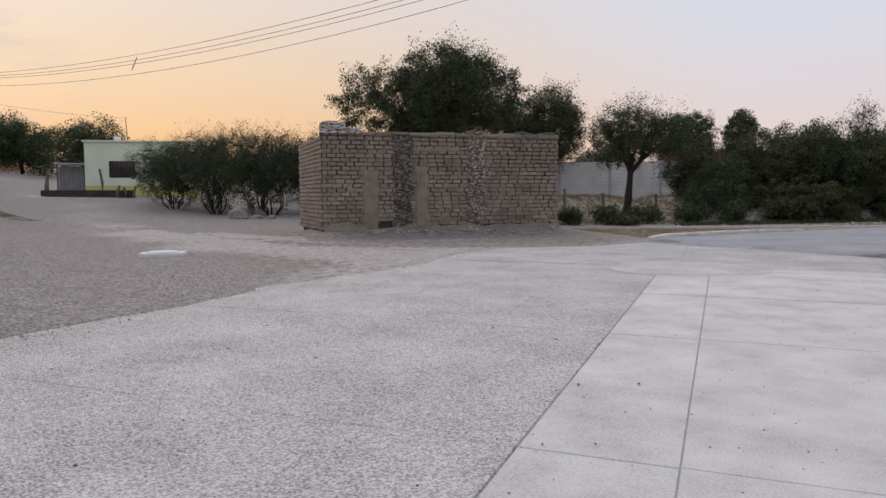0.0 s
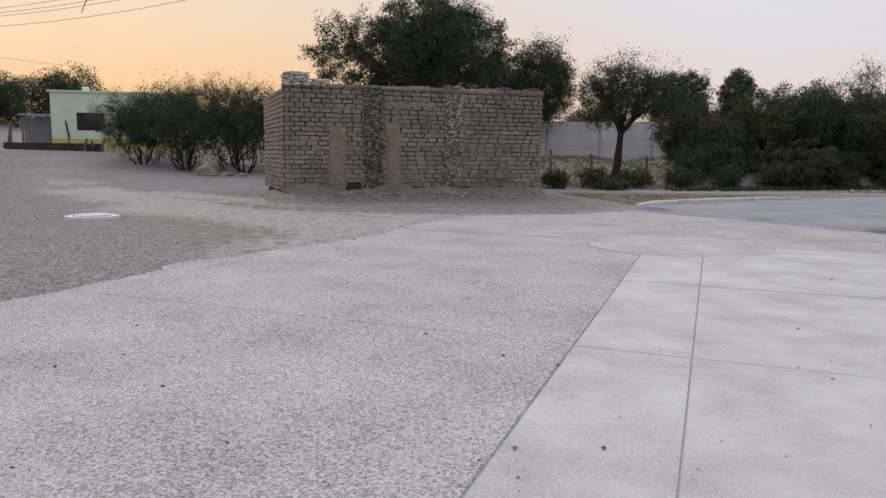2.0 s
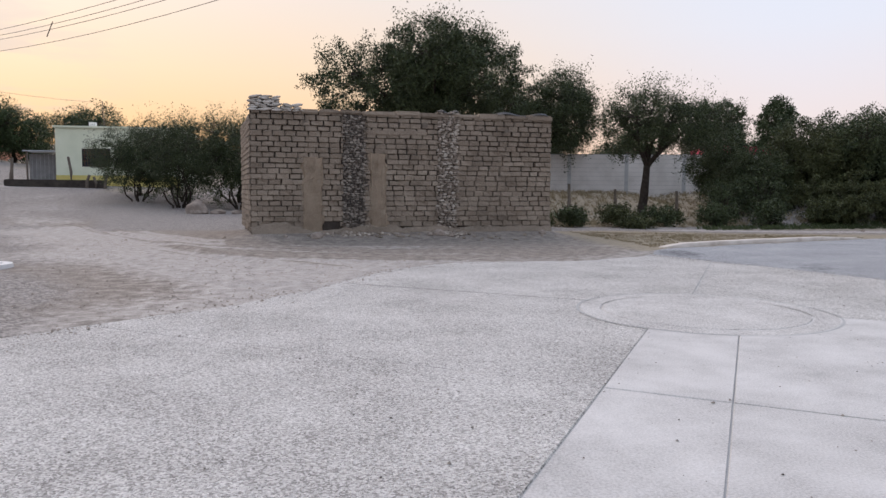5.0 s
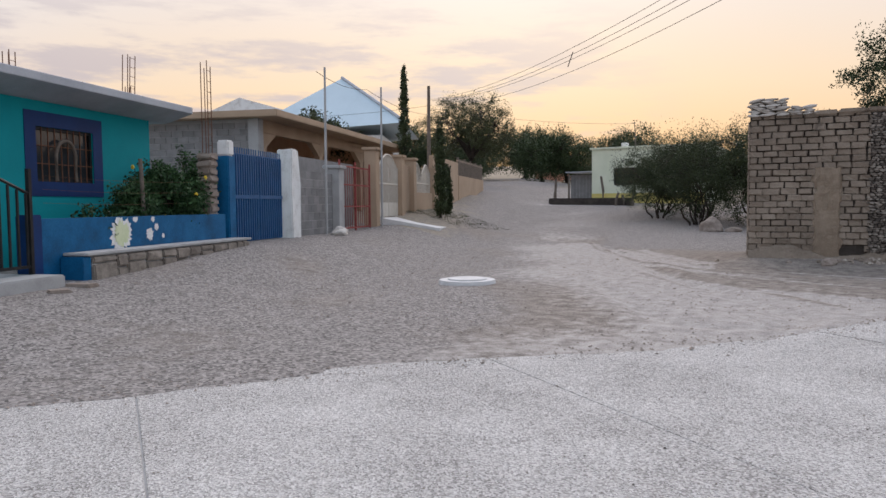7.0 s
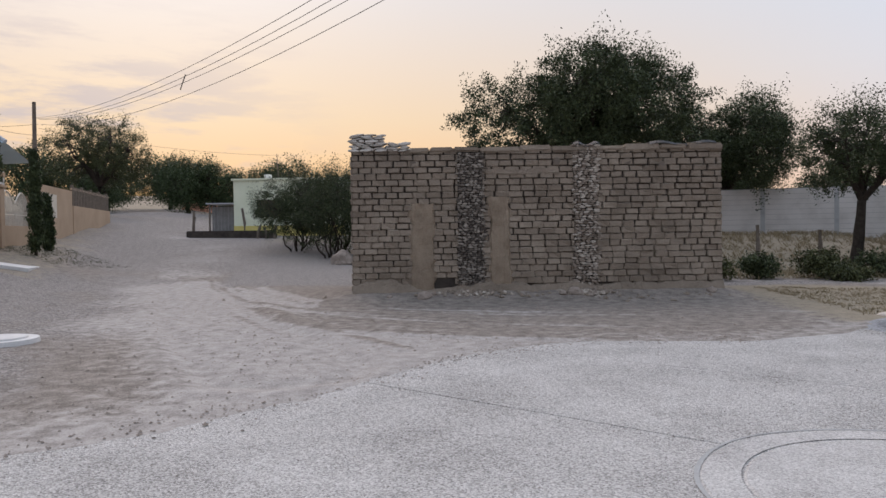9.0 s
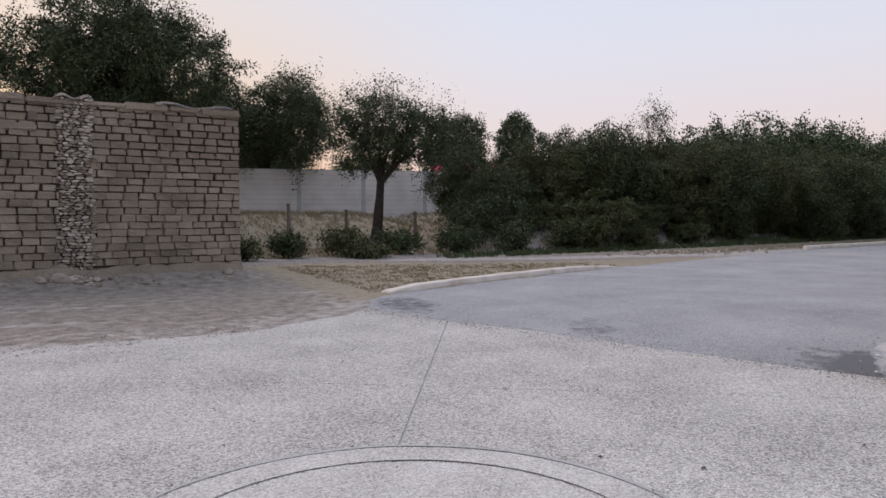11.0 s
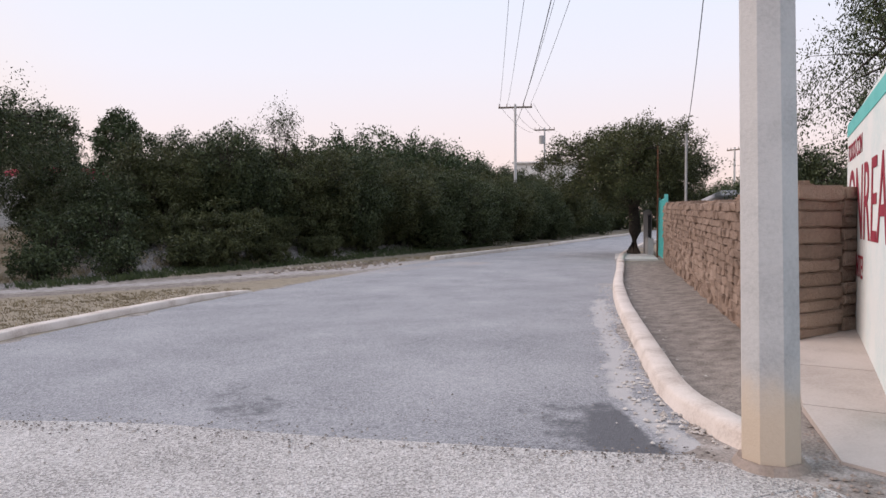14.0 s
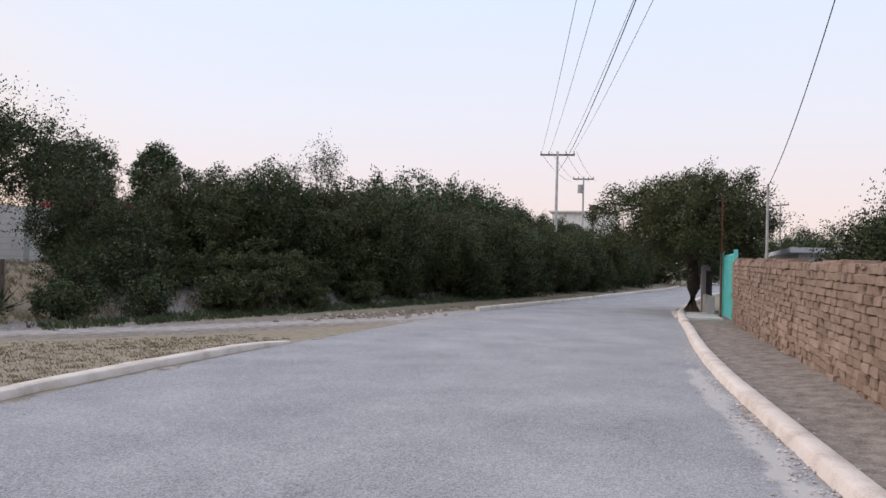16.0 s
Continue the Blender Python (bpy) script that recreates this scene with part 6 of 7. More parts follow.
def mint_house():
    t = thing("pale_mint_house", (-16.35, 48.75, 1.3), "small pale mint flat-roofed house with yellow skirting", "house", 1)
    x0, x1, z0, z1 = 1.55, 3.25, 1.3, 2.45
    for a, b in (((0, 0, -0.5), (x0, 0.2, 3.75)), ((x1, 0, -0.5), (7.5, 0.2, 3.75)), ((x0, 0, -0.5), (x1, 0.2, z0)), ((x0, 0, z1), (x1, 0.2, 3.75)), ((0, 0.2, -0.5), (0.2, 7, 3.75)), ((7.3, 0.2, -0.5), (7.5, 7, 3.75)), ((0, 7, -0.5), (7.5, 7.2, 3.75))):
        part("wall", bm_box(a, b), M["pale_house"], t)
    part("skirting", bm_box((-0.01, -0.012, -0.3), (7.5, 0.0, 0.75)), M["yellow"], t, "faded yellow painted skirting")
    part("roof", bm_box((-0.12, -0.12, 3.75), (7.62, 7.32, 3.87), 0.01), M["pale_house"], t)
    part("window", bm_box((x0, 0.1, z0), (x1, 0.11, z1)), M["glass"], t, "dark barred window")
    window_grille(t, x0, x1, z0, z1, 0.02)
    part("chimney", bm_box((1.6, 1.5, 3.85), (2.0, 1.9, 4.25), 0.01), M["white"], t)
    s = thing("mesh_shed", (-18.3, 49.3, 1.2), "grey lean-to shed of sheet and wire mesh", "shed", 4)
    part("wall", bm_box((0, 0.6, -0.4), (1.8, 0.7, 2.2)), M["block"], s)
    part("roof", bm_box((-0.15, -0.2, 2.35), (1.85, 2.2, 2.42)), M["roof_slab"], s)
    for x in (0.0, 1.72):
        part("post", bm_box((x, -0.05, -0.4), (x + 0.09, 0.04, 2.35)), M["wood"], s)
    for k in range(7):
        part("wire_bar", bm_box((0.1 + k * 0.24, 0, 0.0), (0.115 + k * 0.24, 0.012, 2.3)), M["grey_conc"], s)
    w = thing("mud_yard_wall", (-18.2, 45.6, gz(-16, 45.6)), "low dark mud wall along the yard", "wall", 3)
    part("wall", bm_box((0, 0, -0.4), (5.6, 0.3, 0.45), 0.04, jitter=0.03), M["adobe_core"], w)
    for x, y, h, a in ((-17.9, 46.0, 1.7, 2), (-18.2, 46.6, 1.3, 6), (-14.6, 46.0, 1.85, -4), (-13.6, 45.6, 0.8, 12), (-13.1, 45.6, 0.7, -8), (-12.6, 45.7, 0.8, 10)):
        p = thing("fence_post", (x, y, gz(x, y)), "rough weathered wooden fence post", "post", group="rough fence posts")
        V, F = tube([(0, 0, -0.2), (0.02, 0, h * 0.5), (math.tan(math.radians(a)) * h, 0, h)], [0.09, 0.085, 0.075], 7)
        part_mesh("stake", mesh_of("stake", V, F, M["wood"]), p)
    p = thing("pipe_mast", (-14.0, 51.0, 5.1), "thin mast on the flat roof", "mast")
    part("pipe", bm_cyl(bmesh.new(), (0, 0, 0), (-0.1, 0, 1.9), 0.03, 0.025, 6), M["wood"], p)
    # peach house up the street
    z = gz(-36, 87) - 0.1
    t = thing("peach_house", (-38.0, 87.0, z), "peach-painted house with a balustraded terrace", "house", 10)
    t.matrix_basis = t.matrix_basis @ Matrix.Scale(1.75, 4)
    part("terrace_wall", bm_box((0, 0, -1.0), (2.0, 0.25, 0.95), 0.01), M["peach"], t)
    part("wall", bm_box((0.0, 3.5, -1.0), (2.0, 9, 1.9), 0.01), M["peach"], t)
    part("window", bm_box((0.5, 3.48, 0.6), (1.5, 3.5, 1.6)), M["glass"], t)
    part("roof", bm_box((-0.2, 2.8, 1.9), (2.2, 9.2, 2.05), 0.01), M["peach"], t)
    for k in range(3):
        part("column", bm_box((0.02 + k * 0.75, 0.02, 0.95), (0.2 + k * 0.75, 0.22, 1.9)), M["peach"], t)


mint_house()

# ---- plants ----


def leaf_cloud(centres, radii, per, size, seed, droop=0.0):
    """Many small narrow leaves scattered about clump centres; verts and faces as arrays."""
    g = np.random.default_rng(seed)
    C = np.repeat(np.asarray(centres, float), per, axis=0)
    R = np.repeat(np.asarray(radii, float), per)[:, None]
    n = len(C)
    q = g.normal(0, 1, C.shape)
    q /= np.linalg.norm(q, axis=1)[:, None]
    A = g.normal(0, 1, (len(centres), 3)) + np.array((0, 0, 0.35 - droop))
    A = np.repeat(A / np.linalg.norm(A, axis=1)[:, None], per, axis=0)
    q = q * 0.66 + A * np.sum(q * A, axis=1)[:, None] * 0.85
    P = C + q * g.uniform(0, 1, (n, 1)) ** 0.6 * R
    d = g.normal(0, 1, (n, 3))
    d[:, 2] -= droop
    d /= np.linalg.norm(d, axis=1)[:, None]
    b = np.cross(d, g.normal(0, 1, (n, 3)))
    b /= np.linalg.norm(b, axis=1)[:, None] + 1e-9
    ln = size * g.uniform(0.6, 1.4, (n, 1))
    wd = ln * 0.22
    V = np.stack([P - d * ln * 0.5, P + b * wd, P + d * ln * 0.5, P - b * wd], 1).reshape(-1, 3)
    F = np.arange(n * 4).reshape(n, 4)
    return V, F


def mesh_arrays(name, V, F, material):
    me = bpy.data.meshes.new(name)
    me.vertices.add(len(V)), me.vertices.foreach_set("co", np.asarray(V, np.float32).ravel())
    me.loops.add(F.size), me.loops.foreach_set("vertex_index", F.ravel().astype(np.int32))
    me.polygons.add(len(F)), me.polygons.foreach_set("loop_start", np.arange(0, F.size, 4, dtype=np.int32))
    me.update(calc_edges=True)
    me.materials.append(material)
    return me


def tree(name, base, height, spread, label, category="tree", seed=1, trunk_r=0.16, fork=0.3, stems=1, lean=(0, 0), clumps=260, per=110, leaf=0.13, clump_r=0.45, mat_leaf="leaf", low=0.35, flat=1.0, group="", lobes=5, droop=0.3, bare=0, zr=(0.35, 0.68)):
    """Trunk and limbs grown toward clump centres inside a lobed crown."""
    g = np.random.default_rng(seed)
    t = thing(name, base, label, category, group=group)
    hz = height * low
    # crown: union of lobes
    L = []
    for k in range(lobes):
        a = 2 * math.pi * (k + g.uniform(-0.3, 0.3)) / lobes
        rr = spread * g.uniform(0.28, 0.62)
        L.append((math.cos(a) * rr + lean[0], math.sin(a) * rr + lean[1], hz + (height - hz) * g.uniform(*zr), spread * g.uniform(0.38, 0.58), (height - hz) * g.uniform(0.30, 0.44)))
    L.append((lean[0], lean[1], hz + (height - hz) * 0.62, spread * 0.5, (height - hz) * 0.40))
    C = []
    while len(C) < clumps:
        l = L[g.integers(len(L))]
        v = g.normal(0, 1, 3)
        v /= np.linalg.norm(v)
        r = g.uniform(0.35, 1.0) ** 0.5
        p = np.array((l[0] + v[0] * l[3] * r, l[1] + v[1] * l[3] * r, l[2] + v[2] * l[4] * r * flat))
        if p[2] > hz * 0.75:
            C.append(p)
    C = np.array(C)
    V, F = [], []

    def add(pts, rad, n=6):
        v, f = tube(pts, rad, n)
        o = len(V)
        V.extend(v), F.extend(tuple(i + o for i in q) for q in f)
    heads = []
    for sidx in range(stems):
        off = Vector((g.uniform(-1, 1), g.uniform(-1, 1), 0)) * (0.3 if stems > 1 else 0)
        fk = Vector((lean[0] * 0.45, lean[1] * 0.45, height * fork)) + off * 2.2
        mid = off.lerp(fk, 0.5) + Vector((g.uniform(-.12, .12), g.uniform(-.12, .12), 0))
        add([off + Vector((0, 0, -0.25)), off + Vector((0, 0, 0.12)), mid, fk], [trunk_r * 1.5, trunk_r * 1.12, trunk_r * 0.9, trunk_r * 0.7], 9)
        for l in L[sidx::stems]:
            tip = Vector((l[0], l[1], l[2] + l[4] * 0.3))
            q1 = fk.lerp(tip, 0.35) + Vector((g.uniform(-.2, .2), g.uniform(-.2, .2), g.uniform(-.2, .1)))
            q2 = fk.lerp(tip, 0.7) + Vector((g.uniform(-.2, .2), g.uniform(-.2, .2), g.uniform(-.1, .2)))
            add([fk, q1, q2, tip], [trunk_r * 0.55, trunk_r * 0.42, trunk_r * 0.26, trunk_r * 0.1], 6)
            heads += [q1, q1.lerp(q2, 0.5), q2, q2.lerp(tip, 0.5), tip]
    HD = np.array([tuple(h) for h in heads])
    for c in C[::2]:
        k = int(np.argmin(np.linalg.norm(HD - c, axis=1) + g.uniform(0, 0.5, len(HD))))
        a, b = Vector(HD[k]), Vector(c)
        m = a.lerp(b, 0.55) + Vector((g.uniform(-.1, .1), g.uniform(-.1, .1), g.uniform(0, .18)))
        add([a, m, b], [trunk_r * 0.13 + 0.006, 0.011, 0.004], 4)
    part_mesh("trunk", mesh_of("trunk", V, F, M["bark"], True), t)
    LV, LF = leaf_cloud(C, g.uniform(0.6, 1.3, len(C)) * clump_r, per, leaf, seed + 50, droop)
    if bare:
        # sparse twigs rising above the crown
        tw = C[np.argsort(-C[:, 2])[:bare]] + g.uniform(0.2, 0.8, (bare, 1)) * np.array((0.3, 0.3, 1.0))
        v2, f2 = leaf_cloud(tw, np.full(bare, clump_r * 1.1), max(8, per // 5), leaf, seed + 90)
        LF = np.concatenate([LF, f2 + len(LV)])
        LV = np.concatenate([LV, v2])
    part_mesh("crown", mesh_arrays("crown", LV, LF, M[mat_leaf]), t)
    return t


# the big mesquite behind the ruin
tree("mesquite_tree", (5.3, 32.4, gz(5.3, 32.4)), 8.2, 5.3, "large feathery dark-green mesquite behind the ruin", seed=3, trunk_r=0.26, clumps=560, per=240, leaf=0.11, clump_r=0.62, lobes=7, low=0.30, bare=40)
tree("mesquite_tree", (12.4, 38.9, gz(12.4, 38.9)), 6.6, 3.8, "dark mesquite beside the larger one", seed=4, trunk_r=0.2, clumps=460, per=190, leaf=0.11, clump_r=0.62, low=0.12, bare=20)
# leaning mesquite with a bare trunk
tree("leaning_mesquite_tree", (13.3, 27.2, gz(13.3, 27.2)), 5.3, 3.2, "leaning mesquite with a dark bare trunk", seed=8, trunk_r=0.2, fork=0.40, lean=(0.35, -0.1), clumps=330, per=120, leaf=0.08, clump_r=0.42, low=0.44, bare=50)
tree("round_tree", (23.6, 39.8, gz(23.6, 39.8)), 5.5, 2.5, "round dense dark tree behind the block wall", seed=9, clumps=260, per=160, leaf=0.11, clump_r=0.45, low=0.2, lobes=4, mat_leaf="leaf_far")
tree("slender_tree", (24.3, 34.9, gz(24.3, 34.9)), 5.1, 1.4, "tall narrow dark tree in the distance", seed=10, clumps=130, per=130, leaf=0.12, clump_r=0.4, low=0.25, lobes=4, mat_leaf="leaf_far")
# thorn bushes left of the ruin
bush_a = tree("thorn_bush", (-6.3, 35.3, gz(-6.3, 35.3)), 4.3, 2.5, "tangled thorn bush with many thin stems", "bush", seed=12, trunk_r=0.05, fork=0.18, stems=6, clumps=270, per=120, leaf=0.075, clump_r=0.4, low=0.08, bare=60, group="thorn bushes")
for x, y, k, a in ((-3.4, 34.6, 1.0, 80), (-6.9, 39.3, 1.0, 200), (-4.2, 39.5, 1.1, 300), (-0.7, 35.5, 1.0, 30), (1.9, 34.5, 0.9, 140), (-9.0, 38.6, 0.9, 250), (-9.6, 42.0, 0.85, 110)):
    copy_thing(bush_a, pose(x, y, gz(x, y), 0, 0, a) @ Matrix.Scale(k, 4))
# hedge along the bank
hedge = [tree("hedge_tree", (0, 0, 0), 3.5, 2.2, "dense dark-green thorn tree on the road bank", "tree", seed=60 + k, trunk_r=0.08, fork=0.16, stems=3, clumps=330, per=170, leaf=0.09, clump_r=0.45, low=0.02, bare=0, group="bank hedge", mat_leaf=("leaf", "leaf_olive", "leaf")[k], lobes=6, zr=(0.15, 0.6)) for k in range(3)]
HEDGE = [(17.6, 26.6, 0.8, 0), (20.2, 26.0, 0.88, 1), (22.6, 25.6, 1.0, 0), (25.2, 25.2, 1.06, 1), (27.8, 25.4, 1.05, 2), (30.6, 25.2, 1.12, 1), (33.4, 25.4, 1.1, 0), (36.4, 25.2, 1.1, 2), (39.6, 25.6, 1.12, 0), (43.0, 26.4, 1.15, 1), (46.6, 26.6, 1.18, 2), (50.5, 27.0, 1.2, 0), (55, 28.0, 1.25, 1), (60, 28.6, 1.3, 2), (66, 29.8, 1.35, 0), (73, 31, 1.4, 1),
         (19.0, 30.5, 0.95, 2), (23.5, 30.0, 1.1, 0), (29.0, 29.6, 1.2, 2), (35.0, 29.8, 1.2, 0), (41.5, 30.0, 1.25, 1), (48.5, 31, 1.3, 2), (81, 32, 1.5, 0), (88, 29, 1.5, 2), (92, 24, 1.5, 1), (94, 18, 1.5, 0)]
for i, (x, y, k, v) in enumerate(HEDGE):
    k *= 0.89 + 0.15 * ((i * 7) % 5) / 4
    m = pose(x, y, gz(x, y), 0, 0, i * 77) @ Matrix.Scale(k, 4)
    copy_thing(hedge[v], m)
hedge[0].matrix_basis = pose(57, 33, gz(57, 33), 0, 0, 40) @ Matrix.Scale(1.3, 4)
hedge[1].matrix_basis = pose(62, 34, gz(62, 34), 0, 0, 10) @ Matrix.Scale(1.3, 4)
hedge[2].matrix_basis = pose(66, 35, gz(66, 35), 0, 0, 70) @ Matrix.Scale(1.3, 4)
tree("sapling", (24.5, 25.4, gz(24.5, 25.4)), 5.0, 1.0, "thin half-bare sapling above the hedge", "tree", seed=77, trunk_r=0.05, fork=0.45, clumps=80, per=26, leaf=0.07, clump_r=0.4, low=0.62, lobes=5)
# tree by the road past the gates
tree("roadside_tree", (32.5, 14.75, gz(32.5, 14.75)), 5.2, 3.2, "round dense green tree beside the kerb", seed=15, trunk_r=0.26, fork=0.36, clumps=480, per=200, leaf=0.09, clump_r=0.5, low=0.33, mat_leaf="leaf_olive", lobes=7)
tree("pepper_tree", (19.6, 4.6, gz(19.6, 4.6)), 7.0, 3.1, "drooping feathery tree behind the mud-brick wall", seed=16, trunk_r=0.22, clumps=620, per=210, leaf=0.055, clump_r=0.5, low=0.2, droop=1.6, lobes=8)
tree("yard_tree", (24.4, 8.1, gz(24.4, 8.1)), 3.1, 1.5, "low dark feathery tree in the yard behind the mud-brick wall", seed=17, trunk_r=0.14, clumps=300, per=130, leaf=0.07, clump_r=0.5, low=0.15, lobes=6)
far = tree("far_tree", (58, 6, gz(58, 6)), 4.6, 3.6, "distant dark leafy tree in dusk", seed=18, trunk_r=0.2, clumps=280, per=85, leaf=0.15, clump_r=0.75, low=0.03, mat_leaf="leaf_far", group="distant trees")
FAR = [(50, 1, 0.9), (66, 10, 1.0), (73, 17, 1.15), (75, 3, 1.0), (45, -6, 1.0), (90, 10, 1.2), (-36, 66, 0.9), (-46, 72, 1.4), (-31, 80, 1.3), (-44, 58, 1.1), (-41, 76, 1.2), (38, 33.5, 1.18), (-33, 78, 1.3), (0, 60, 0.9), (8, 58, 0.9), (16, 55, 0.9), (24, 54, 1.0), (32, 52, 1.0), (40, 48, 1.0), (6, 50, 0.95), (16, 52, 0.95), (46, 35, 1.3), (31, 34, 0.9), (-50, 45, 1.2), (-28, 92, 1.5), (54, 37, 1.35), (64, 44, 1.2), (78, 44, 1.3), (-1, 47, 0.9), (-40, 88, 1.4)]
for i, (x, y, k) in enumerate(FAR):
    copy_thing(far, pose(x, y, gz(x, y) - 0.2, 0, 0, i * 53) @ Matrix.Scale(k, 4))
tree("street_tree", (-30.0, 56.0, gz(-30.0, 56.0)), 7.8, 4.4, "spreading tree lit from behind by the evening sky", seed=23, trunk_r=0.3, fork=0.3, clumps=400, per=105, leaf=0.12, clump_r=0.6, low=0.28, bare=90, mat_leaf="leaf_olive", lobes=7)
tree("porch_tree", (-22.5, 27.6, 0.6), 5.3, 2.1, "bushy tree rising behind the porch roof", seed=24, clumps=120, per=80, leaf=0.15, clump_r=0.45, low=0.4)


def cypress(x, y, h, r, label, seed, material="leaf"):
    t = thing("cypress", (x, y, gz(x, y)), label, "tree", group="street cypresses")
    g = np.random.default_rng(seed)
    part("trunk", bm_cyl(bmesh.new(), (0, 0, -0.1), (0, 0, h * 0.9), 0.06, 0.02, 7), M["bark"], t)
    z = g.uniform(0.05, 1, 260) ** 0.9 * h
    a = g.uniform(0, 2 * math.pi, 260)
    rr = r * np.sin(np.clip(z / h, 0.02, 0.98) * math.pi) ** 0.5 * (1.15 - 0.85 * z / h) * g.uniform(0.3, 1, 260)
    C = np.stack([np.cos(a) * rr, np.sin(a) * rr, z], -1)
    V, F = leaf_cloud(C, np.full(260, 0.16), 45, 0.1, seed, -1.5)
    part_mesh("crown", mesh_arrays("crown", V, F, M[material]), t)


cypress(-14.5, 26.0, 3.6, 0.3, "slim dark cypress by the drive", 31)
cypress(-15.4, 28.0, 2.0, 0.22, "small dark cypress by the drive", 32)
cypress(*street(20.0, 1.4)[:2], 6.7, 0.4, "tall narrow cypress behind the fence", 33)


def shrub(name, x, y, h, r, label, seed, material="leaf_fresh", clumps=60, per=60, leaf=0.08, z=None):
    t = thing(name, (x, y, gz(x, y) if z is None else z), label, "shrub")
    g = np.random.default_rng(seed)
    C = g.normal(0, 1, (clumps, 3))
    C /= np.linalg.norm(C, axis=1)[:, None]
    C *= g.uniform(0.3, 1, (clumps, 1))
    C = C * np.array((r, r, h * 0.5)) + np.array((0, 0, h * 0.52))
    V, F = [], []
    for c in C[::3]:
        v, f = tube([(0, 0, -0.1), (c[0] * 0.4, c[1] * 0.4, c[2] * 0.6), tuple(c)], [0.018, 0.012, 0.004], 4)
        o = len(V)
        V.extend(v), F.extend(tuple(i + o for i in q) for q in f)
    part_mesh("stem", mesh_of("stem", V, F, M["bark"]), t)
    LV, LF = leaf_cloud(C, np.full(clumps, 0.2), per, leaf, seed)
    part_mesh("foliage", mesh_arrays("foliage", LV, LF, M[material]), t)
    return t


def flowers(t, n, r, h, material, seed, size=0.05):
    g = random.Random(seed)
    for k in range(n):
        a, q = g.uniform(0, 6.28), r * g.uniform(0.7, 1.05)
        bm = bmesh.new()
        c = Vector((math.cos(a) * q, math.sin(a) * q, h * g.uniform(0.35, 0.95)))
        for j in range(5):
            b = 2 * math.pi * j / 5
            bmesh.ops.create_icosphere(bm, subdivisions=1, radius=size * 0.5, matrix=Matrix.Translation(c + Vector((math.cos(b), 0, math.sin(b))) * size * 0.55))
        part("flower", bm, M[material], t)


s1 = shrub("flowering_shrub", *street(-0.99, 0.75)[:2], 1.75, 0.8, "leafy garden shrub with yellow blossoms", 41, clumps=230, per=75, z=0.55)
flowers(s1, 7, 0.8, 1.75, "flower", 1, 0.045)
s2 = shrub("flowering_shrub", *street(-0.20, 0.6)[:2], 2.0, 0.4, "tall shrub with a bright yellow flower head", 42, clumps=110, z=0.55)
flowers(s2, 5, 0.35, 1.9, "flower", 2, 0.06)
shrub("conifer_shrub", *street(-2.19, 0.6)[:2], 1.35, 0.42, "rounded green dwarf conifer", 43, clumps=150, per=80, leaf=0.06, z=0.5)
s3 = shrub("rose_bush", *street(-3.67, 0.45)[:2], 0.9, 0.35, "straggly rose bush with white blooms", 44, clumps=45, z=0.45)
flowers(s3, 5, 0.35, 0.9, "flower_white", 3, 0.05)
shrub("rose_bush", *street(-3.04, 0.4)[:2], 0.9, 0.3, "small leafy rose bush by the wall", 45, clumps=30, z=0.45)
st = facade("garden_stake", -2.2, 0.35, 0.5, "leaning pale wooden stake in the garden", "stake")
part("stake", bm_cyl(bmesh.new(), (0, 0, -0.1), (-0.12, 0, 1.75), 0.04, 0.035, 7), M["wood"], st)
fn = facade("wire_fence", -4.9, 0.2, 0.5, "thin wire strands above the low garden wall", "fence")
for z in (0.95, 1.15, 1.35):
    V, F = tube(catenary((0, 0, z), (4.8, 0, z + 0.05), 0.05, 8), [0.0018] * 9, 4)
    part_mesh("strand", mesh_of("strand", V, F, M["rust"]), fn)
# agaves, posts and scrub at the foot of the leaning mesquite


def agave(x, y, r, seed):
    t = thing("agave", (x, y, gz(x, y)), "dusty grey-green agave rosette", "agave", group="agaves")
    g = random.Random(seed)
    for k in range(16):
        a, el = 2 * math.pi * k / 16 + g.uniform(-.1, .1), g.uniform(0.35, 1.2)
        d = Vector((math.cos(a) * math.cos(el), math.sin(a) * math.cos(el), math.sin(el)))
        sd = Vector((-math.sin(a), math.cos(a), 0)) * 0.06
        up = Vector((0, 0, 0.03))
        V = [sd * 0.7, -sd * 0.7, d * r * 0.5 + sd, d * r * 0.5 - sd, d * r + Vector((0, 0, -0.04)), d * r * 0.5 - up, -up]
        part_mesh("blade", mesh_of("blade", V, [(0, 1, 3, 2), (2, 3, 4), (0, 2, 5, 6), (1, 6, 5, 3), (2, 4, 5), (3, 5, 4)], M["leaf_olive"]), t)


for k, (x, y, r) in enumerate(((11.6, 25.4, 0.75), (12.4, 26.4, 0.6), (14.2, 26.0, 0.7), (9.6, 26.5, 0.6), (15.4, 25.2, 0.55))):
    agave(x, y, r, k)
for x, y, h in ((10.1, 27.0, 1.4), (12.7, 28.6, 1.0), (14.9, 27.4, 1.1), (16.4, 26.0, 0.9)):
    p = thing("fence_post", (x, y, gz(x, y)), "rough dark wooden fence post in scrub", "post", group="rough fence posts")
    V, F = tube([(0, 0, -0.2), (0.03, 0, h * 0.5), (0.02, 0.02, h)], [0.08, 0.075, 0.06], 7)
    part_mesh("stake", mesh_of("stake", V, F, M["wood"]), p)
